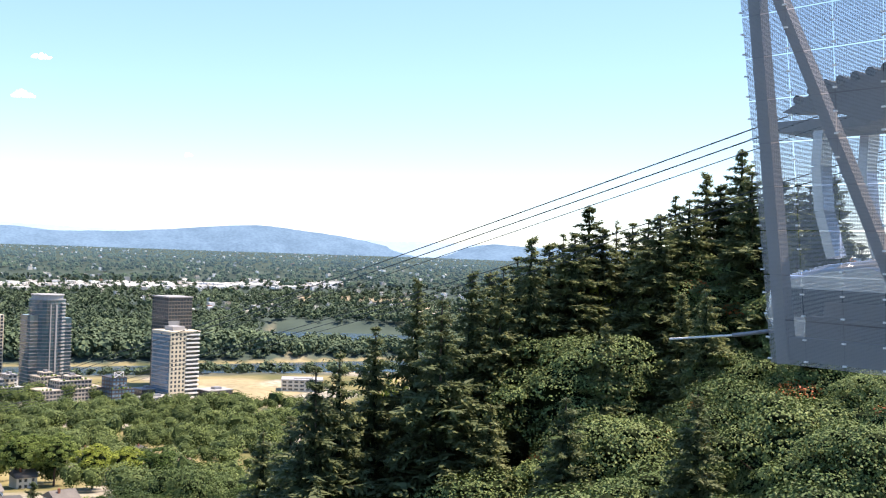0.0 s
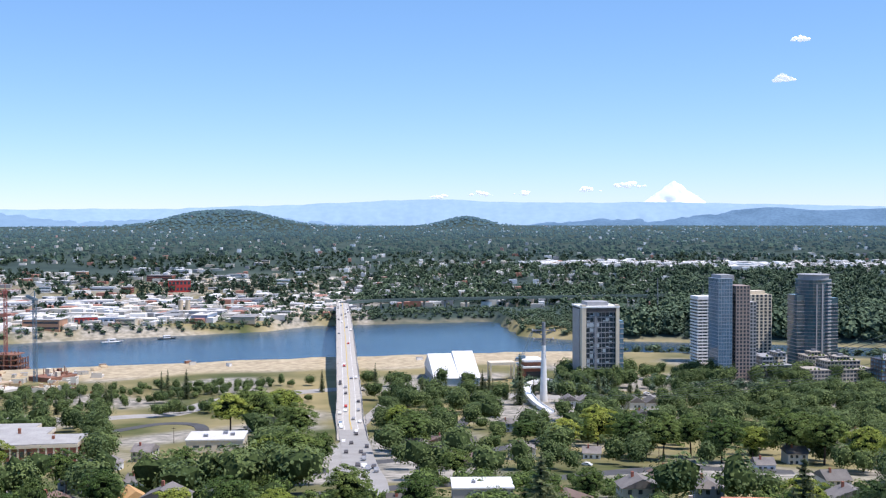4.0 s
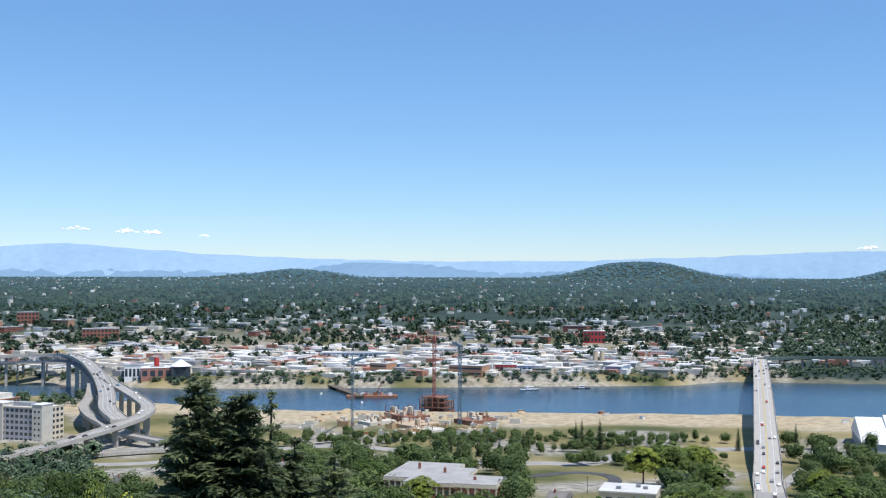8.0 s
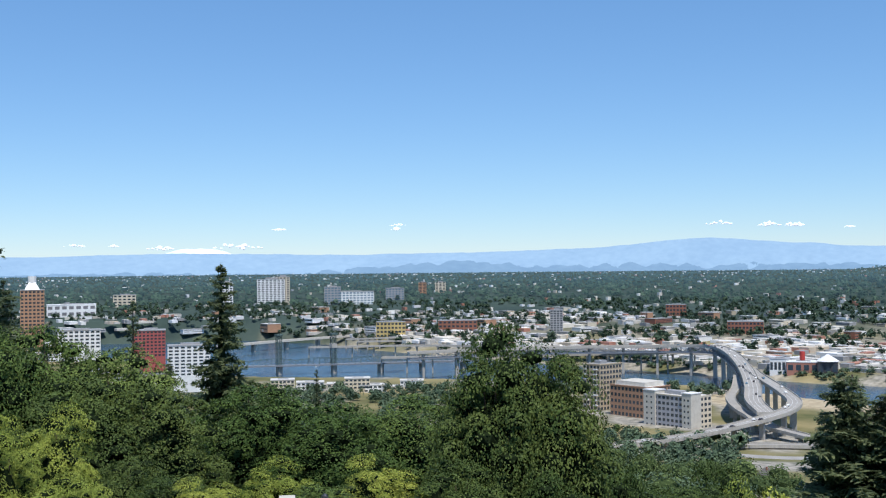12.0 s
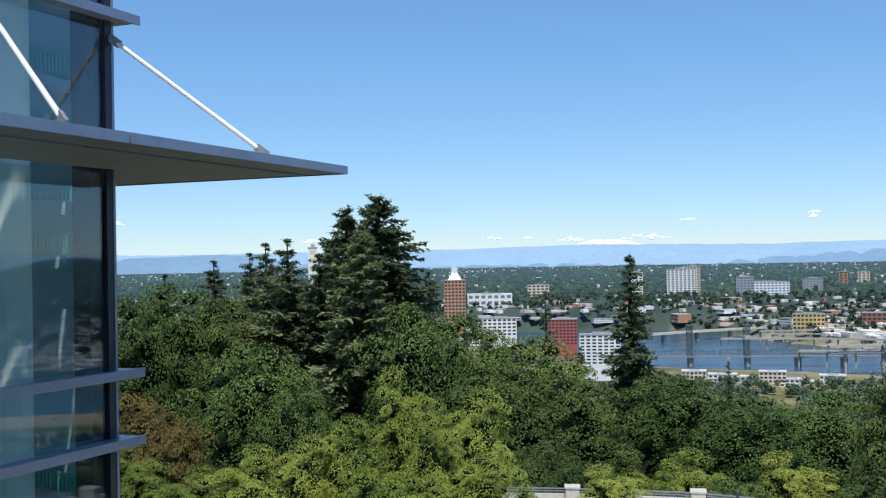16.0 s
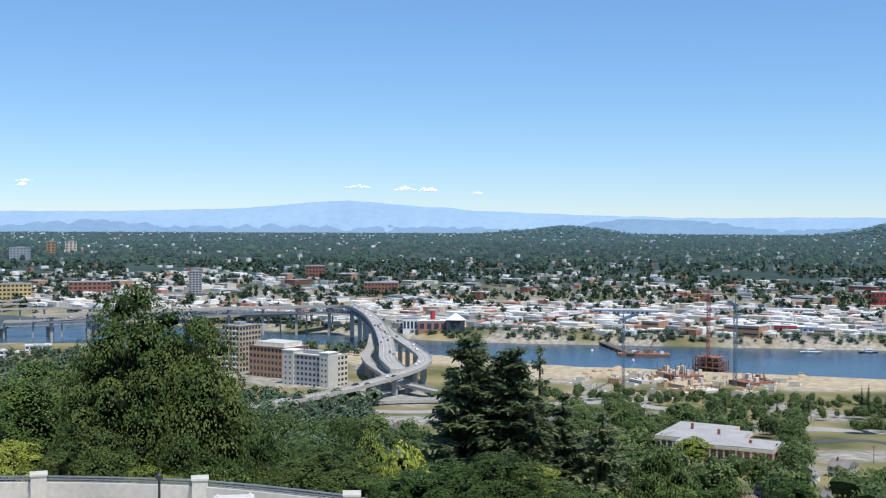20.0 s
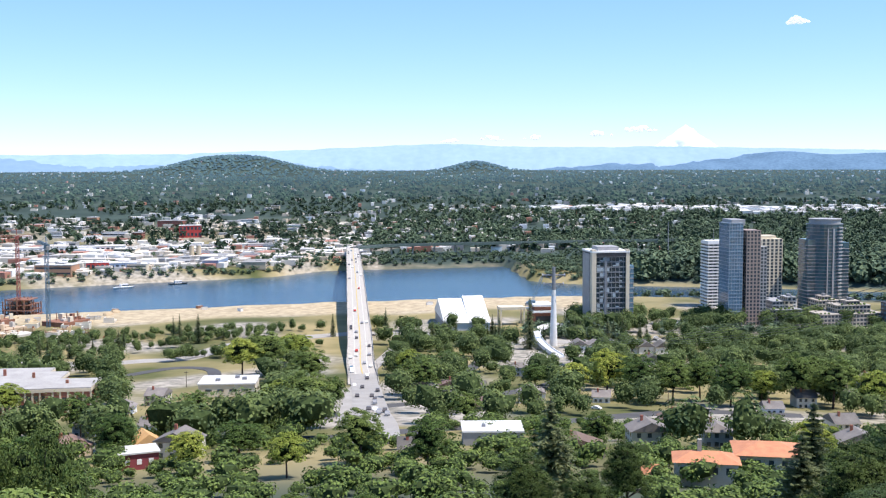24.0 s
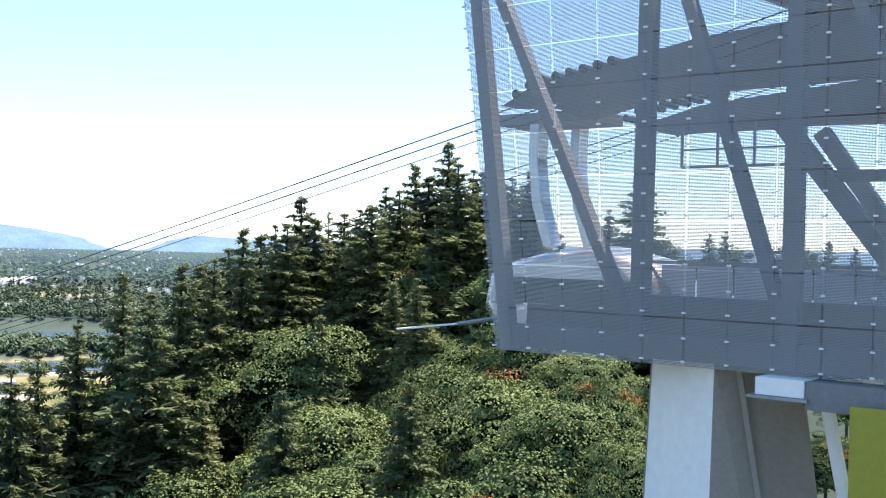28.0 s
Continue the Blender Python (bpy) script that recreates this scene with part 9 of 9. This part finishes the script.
keep &= np.array([min(math.hypot(a_ - c_, b_ - e_) for c_, e_ in HOUSE_AT) > 11 for a_, b_ in xy])
st_ = np.interp(tr_az, [75, 77.4, 80.9, 85, 92.7, 97, 100.8, 106], [-13.3, -13.86, -14.14, -13.9, -13.4, -12.95, -12.6, -12.5])
keep &= ~((tr_az > 84) & (tr_az < 110) & (tr_el > st_ - 1.4) & (tr_el < st_ + 0.1))
# gardens stay open on the uphill side of the houses
for c_, e_ in HOUSE_AT:
    ha, hd_ = math.degrees(math.atan2(c_, e_)), math.hypot(c_, e_)
    keep &= ~((np.abs(tr_az - ha) < math.degrees(9 / hd_)) & (tr_d < hd_) & (tr_d > hd_ - 38))
xy = spaced(xy[keep], 9.0)
hh = rng.uniform(8, 18, len(xy)) * np.where((np.hypot(xy[:, 0], xy[:, 1]) > 760) & (xy[:, 1] > 100), 0.55, 1)
tree_stuff("neighbourhood_trees", xy, hh, hh * rng.uniform(0.75, 1.05, len(xy)), 460, mat("mid_leaf", (0.165, 0.215, 0.068), (0.05, 0.085, 0.034), rough=0.6, scale=0.045, fine=0.5, island=0.12, coords="World", trans=0.1, spec=0.15), "leafy garden trees between houses on the slope", 0.22)
xy = field(2400, 12, 50, 300, 1260, 0.8, 0.012, -0.3, 44)
keep = (np.hypot(xy[:, 0] - 720, xy[:, 1] - 700) > 150) & (river(xy[:, 0], xy[:, 1]) < -30)
xy = xy[keep]
hh = rng.uniform(6, 13, len(xy))
tree_stuff("valley_trees", xy, hh, hh * rng.uniform(0.8, 1.15, len(xy)), 90, WOODS, "green trees covering the valley towards the river")
# low brush on the nearer slope
xy = np.concatenate([field(900, 42, 120, 110, 300, 1.0, 0.03, -0.25, 6), field(420, 60, 119, 285, 400, 1.0, 0.03, -0.2, 7)])
br_az, br_d = np.degrees(np.arctan2(xy[:, 0], xy[:, 1])), np.hypot(xy[:, 0], xy[:, 1])
xy = xy[~((br_d > 320) & (np.abs(xy[:, 1] - (33 + (xy[:, 0] - 330) * 0.12)) < 16)) & np.array([min(math.hypot(a_ - c_, b_ - e_) for c_, e_ in HOUSE_AT) > 14 for a_, b_ in xy])]
hh = rng.uniform(2.5, 7, len(xy))
tree_stuff("hillside_brush", xy, hh, hh * 1.2, 220, LEAF, "dense green brush covering the near slope")
# bushes along the far bank, taller trees on its wooded south stretch
ys_ = np.linspace(-1050, 1500, 2400)
xy = np.stack([np.interp(ys_, EAST_Y, EAST_X) + rng.uniform(12, 70, 2400), ys_ + rng.uniform(-6, 6, 2400)], 1)
xy = xy[(river(xy[:, 0], xy[:, 1]) < -9) & (rng.uniform(0, 1, 2400) < 0.75)]
bx_ = rng.uniform(1395, 1640, 260)
bay = np.stack([bx_, np.interp(bx_, [1395, 1610, 1640], [-75, -45, -40]) - rng.uniform(6, 110, 260)], 1)
xy = np.concatenate([xy, bay[river(bay[:, 0], bay[:, 1]) < -9]])
hh = rng.uniform(2.5, 7.5, len(xy)) * np.where(xy[:, 1] < -150, 1.9, 1)
tree_stuff("bank_bushes", xy, hh, hh * rng.uniform(1.0, 1.7, len(xy)), 56, WOODS, "bushes and young trees along the far bank")
# trees and scrub on the near bank round the towers
ys_ = np.linspace(-900, -130, 260)
xy = np.stack([np.interp(ys_, WEST_Y, WEST_X) - rng.uniform(10, 45, 260), ys_ + rng.uniform(-6, 6, 260)], 1)
xy = np.concatenate([xy[rng.uniform(0, 1, 260) < 0.7], field(260, 99, 114, 875, 935, 1.0, 0.03, -0.3, 61), field(140, 92, 97, 850, 900, 1.0, 0.03, -0.5, 62)])
hh = rng.uniform(3.5, 10, len(xy)) * np.where(xy[:, 1] < -420, 1.55, 1)
tree_stuff("shore_scrub", xy, hh, hh * rng.uniform(0.9, 1.3, len(xy)), 90, WOODS, "green scrub and young trees along the near shore")
# woods across the river: dense south of the long bridge, on the islands, thinner in the city
xy = np.concatenate([field(6400, 79, 132, 1330, 2400, 1.0, 0.006, -0.4, 12), field(1000, 84, 128, 1330, 1560, 1.0, 0.006, -0.6, 13), field(900, 55, 86, 1350, 1750, 1.0, 0.008, 0.06, 14)])
xy = xy[(river(xy[:, 0], xy[:, 1]) < -16)]
hh = rng.uniform(8, 19, len(xy)) * np.where(xy[:, 1] > 200, 0.55, 1) * np.where((xy[:, 1] > -140) & (xy[:, 1] < 220) & (xy[:, 0] < 1775), 0.38, 1)
hh *= np.where((xy[:, 1] < -150) & (xy[:, 1] > -690) & (xy[:, 0] < np.interp(xy[:, 1], EAST_Y, EAST_X) + 130), 1.45, 1)
tree_stuff("river_woods", xy, hh, hh * rng.uniform(0.7, 0.95, len(xy)), 46, WOODS, "dense dark green woods along the far bank", 0.13)
xy = field(12500, -14, 140, 1720, 2680, 0.85, 0.006, -0.25, 15)
sc = scale_at(xy)
az_ = np.degrees(np.arctan2(xy[:, 0], xy[:, 1]))
dd2 = np.hypot(xy[:, 0], xy[:, 1])
thin = (az_ > 12) & (az_ < 84) & (dd2 < 2000)
ok = ~thin | (rng.uniform(0, 1, len(xy)) < 0.4)
ok &= ~((az_ > 84) & (az_ < 99) & (dd2 > 1750)) | (rng.uniform(0, 1, len(xy)) < 0.6)
xy, sc = xy[ok], sc[ok]
hh = rng.uniform(7, 17, len(xy)) * sc ** 0.75
tree_stuff("city_trees", xy, hh, hh * rng.uniform(0.6, 1.2, len(xy)), 22, FARWOODS, "trees filling the streets of the far plain", 0.35)
# the wooded plain behind, as backdrop, with air haze painted in as blue glow
HAZE_WOODS = distance(mat("plain_woods", (0.055, 0.088, 0.052), (0.03, 0.052, 0.038), rough=0.9, scale=0.005, fine=0.05, island=0.4, coords="World", spec=0.1))
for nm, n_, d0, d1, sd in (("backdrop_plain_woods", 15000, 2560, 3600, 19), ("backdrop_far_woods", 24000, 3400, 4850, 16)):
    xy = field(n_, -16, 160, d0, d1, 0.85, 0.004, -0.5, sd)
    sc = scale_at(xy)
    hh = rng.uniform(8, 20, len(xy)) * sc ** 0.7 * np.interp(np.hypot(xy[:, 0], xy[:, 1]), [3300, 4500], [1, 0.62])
    dome_stuff(nm, xy, hh, hh * rng.uniform(0.7, 1.6, len(xy)), HAZE_WOODS, "distant wooded plain up to the hills")
# a thick coat of trees on the near buttes
bx = []
for a, dd3, n, sg in ((76.7, 4250, 1500, 150), (89.5, 4450, 400, 75), (59.6, 4400, 700, 120)):
    bx.append(np.array([[math.sin(radians(a)) * dd3, math.cos(radians(a)) * dd3]]) + rng.normal(0, sg, (n, 2)))
xy = np.concatenate(bx)
hh = rng.uniform(5, 9, len(xy))
dome_stuff("backdrop_butte_woods", xy, hh, hh * 1.5, HAZE_WOODS, "dark woods on the low buttes")


def roof_stuff(name, xy, w, dp, h, material, label):
    n = len(xy)
    z0 = land(xy[:, 0], xy[:, 1])
    ang = rng.uniform(-0.15, 0.15, n) + rng.integers(0, 2, n) * 1.5708
    c, s = np.cos(ang), np.sin(ang)
    V = np.zeros((n, 8, 3))
    k = 0
    for zz in (0, 1):
        for sx, sy in ((-1, -1), (1, -1), (1, 1), (-1, 1)):
            lx, ly = sx * w / 2, sy * dp / 2
            V[:, k, 0], V[:, k, 1] = xy[:, 0] + lx * c - ly * s, xy[:, 1] + lx * s + ly * c
            V[:, k, 2] = z0 - 1 + zz * (h + 1)
            k += 1
    f = np.array([(4, 5, 6, 7), (0, 1, 5, 4), (1, 2, 6, 5), (2, 3, 7, 6), (3, 0, 4, 7)])
    Fq = (np.arange(n)[:, None, None] * 8 + f[None]).reshape(-1, 4)
    return tagged(new(name, mesh_np(name, V.reshape(-1, 3), Fq, material)), label, "buildings", kind="stuff")


ROOF_COLS = [(0.78, 0.76, 0.72), (0.68, 0.63, 0.54), (0.8, 0.79, 0.77), (0.5, 0.47, 0.42), (0.42, 0.2, 0.14), (0.74, 0.69, 0.6), (0.58, 0.49, 0.38), (0.3, 0.3, 0.3), (0.7, 0.7, 0.7), (0.62, 0.58, 0.52)]
ROOFS = palette("city_walls", ROOF_COLS, scale=0.05)
xy = np.concatenate([field(2100, 10, 84, 1250, 1950, 0.9, 0.004, -0.5, 31), field(900, 10, 84, 1850, 2400, 0.9, 0.006, -0.1, 36), field(650, 6, 42, 1780, 2450, 0.8, 0.006, -0.3, 38)])
xy = xy[(river(xy[:, 0], xy[:, 1]) < -38) & (xy[:, 0] > np.interp(xy[:, 1], WEST_Y, WEST_X))]
sc = scale_at(xy)
roof_stuff("city_roofs", xy, rng.uniform(12, 38, len(xy)) * sc ** 0.6, rng.uniform(9, 22, len(xy)) * sc ** 0.6, rng.uniform(3.5, 8, len(xy)) * sc ** 0.8, ROOFS, "low pale buildings crowded across the river")
xy = np.concatenate([field(1100, -14, 128, 2050, 2700, 1.0, 0.006, -0.1, 32), field(520, 83, 99, 1720, 2500, 1.0, 0.008, -0.1, 33)])
sc = scale_at(xy)
roof_stuff("suburb_roofs", xy, rng.uniform(8, 22, len(xy)) * sc ** 0.6, rng.uniform(7, 12, len(xy)) * sc ** 0.6, rng.uniform(5, 10, len(xy)) * sc ** 0.8, ROOFS, "pale roofs dotted among the trees of the plain")
xy = field(2600, -14, 128, 2600, 4750, 0.9, 0.005, -0.1, 37)
sc = scale_at(xy)
# far houses carry the same painted haze glow
roof_stuff("backdrop_roofs", xy, rng.uniform(7, 20, len(xy)) * sc ** 0.6, rng.uniform(6, 12, len(xy)) * sc ** 0.6, rng.uniform(6, 13, len(xy)) * sc ** 0.8, distance(palette("haze_walls", ROOF_COLS, scale=0.05)), "pale specks of houses far out on the wooded plain")
# white sheds of the rail yards
az_, el_ = rng.uniform(93, 121, 330), None
el_ = np.interp(az_, [93, 105, 112, 121], [-2.35, -2.38, -2.25, -1.95]) + rng.normal(0, 0.09, 330)
xy = np.array([tuple(spot(a, e, 1700)[0].xy) for a, e in zip(az_, el_)])
roof_stuff("yard_sheds", xy, rng.uniform(25, 70, 330), rng.uniform(10, 22, 330), rng.uniform(4, 6.5, 330), palette("shed_walls", [(0.78, 0.78, 0.77), (0.7, 0.69, 0.66), (0.8, 0.8, 0.8), (0.55, 0.53, 0.5)], scale=0.05), "long white sheds on the far plain")

# ---- snow peaks and clouds ----


def peak(name, az, el, half, base_el, d, label, seed, flat=0.0):
    n, m_ = 26, 10
    bm = bmesh.new()
    grid = []
    for i in range(n + 1):
        col = []
        u = -1 + 2 * i / n
        prof = max(0.0, 1 - abs(u) ** (1.0 + flat))
        if flat:
            prof = min(prof, 0.8)
        prof += noise.noise((u * 6, seed, 0)) * 0.16 * (1 - abs(u))
        for j in range(m_ + 1):
            f = j / m_
            e = base_el - 0.5 + (el - base_el) * prof * f + 0.5 * f
            dd = d - 40 * (1 - f) + noise.noise((u * 5, f * 4, seed)) * 25 * (1 - f)
            col.append(bm.verts.new(polar(az + u * half, dd, EYE + dd * math.tan(radians(e)))))
        grid.append(col)
    for i in range(n):
        for j in range(m_):
            bm.faces.new((grid[i][j], grid[i + 1][j], grid[i + 1][j + 1], grid[i][j + 1])).smooth = True
    me = bpy.data.meshes.new(name)
    bm.to_mesh(me)
    bm.free()
    me.materials.append(SNOWHAZE)
    tagged(new(name, me), label, "mountain", kind="structure")


# snow and cloud glow by themselves, standing in for bright sunlight on them
SNOWHAZE = haze("snow_haze", (0.93, 0.95, 0.97), (0.62, 0.72, 0.86), scale=0.016, emit=0.45)
CLOUD = haze("cloud", (0.92, 0.95, 0.98), (0.84, 0.9, 0.97), scale=0.01, emit=0.5)
peak("backdrop_snow_peak", 100.1, 1.9, 1.55, 0.8, 4955, "snow-covered pointed peak on the horizon", 2.0)
peak("backdrop_snow_dome", 22.4, 1.05, 1.9, 0.6, 4962, "flat-topped snowy mountain on the horizon", 5.0, flat=0.8)


def cloud(az, el, w, h, seed):
    """A small heap cloud: an uneven cluster of puffs."""
    d = 4972
    r_ = random.Random(seed)
    t = thing("cloud", polar_pose(az, el, d), "small white fair-weather cloud low in the sky", "cloud", "clouds", "structure")
    W_, H_ = d * radians(w), d * radians(h)
    bm = bmesh.new()
    for i in range(26):
        u = max(-1, min(1, r_.gauss(0, 0.45)))
        rr = H_ * r_.uniform(0.08, 0.3) * (1 - 0.5 * abs(u))
        lz = r_.uniform(-0.1, 0.55) * H_ * (1 - abs(u))
        tmp = bmesh.ops.create_icosphere(bm, subdivisions=2, radius=1)["verts"]
        for v in tmp:
            k = 1 + noise.fractal(v.co * 1.8 + Vector((seed, i, 0)), 1.0, 2.0, 3) * 0.35
            v.co = Vector((u * W_ / 2 + v.co.x * rr * 1.35 * k, v.co.y * rr * k, lz + v.co.z * rr * 0.9 * k))
    for f in bm.faces:
        f.smooth = True
    part("puffs", bm, CLOUD, t)


def polar_pose(az, el, d):
    p = polar(az, d)
    return pose(p.x, p.y, EYE + d * math.tan(radians(el)), 0, 0, -az)


for i, (az, el, w, h) in enumerate(((106.13, 8.63, 1.1, 0.42), (105.33, 6.74, 1.05, 0.55), (111.83, 2.76, 1.1, 0.3), (113.22, 4.34, 0.6, 0.25), (114.44, 1.9, 1.8, 0.28), (116.4, 1.9, 1.2, 0.2), (88.24, 1.1, 1.1, 0.3), (90.25, 1.2, 1.3, 0.36), (92.57, 1.25, 1.1, 0.32), (95.7, 1.4, 1.4, 0.4), (97.7, 1.62, 1.8, 0.5),
                                    (24.2, 1.0, 3.0, 0.4), (20.6, 0.95, 1.6, 0.3), (26.48, 1.9, 0.9, 0.18), (32.49, 1.89, 0.6, 0.2), (48.94, 1.95, 1.6, 0.26), (51.3, 1.85, 1.1, 0.3), (52.5, 1.8, 1.3, 0.32), (55.04, 1.68, 0.6, 0.18), (16.56, 1.12, 1.1, 0.2), (18.3, 1.1, 0.6, 0.18), (7.25, 1.1, 1.0, 0.3), (-2.4, 2.1, 0.7, 0.25), (32.6, 2.1, 0.9, 0.15))):
    cloud(az, el, w, h, i + 1)
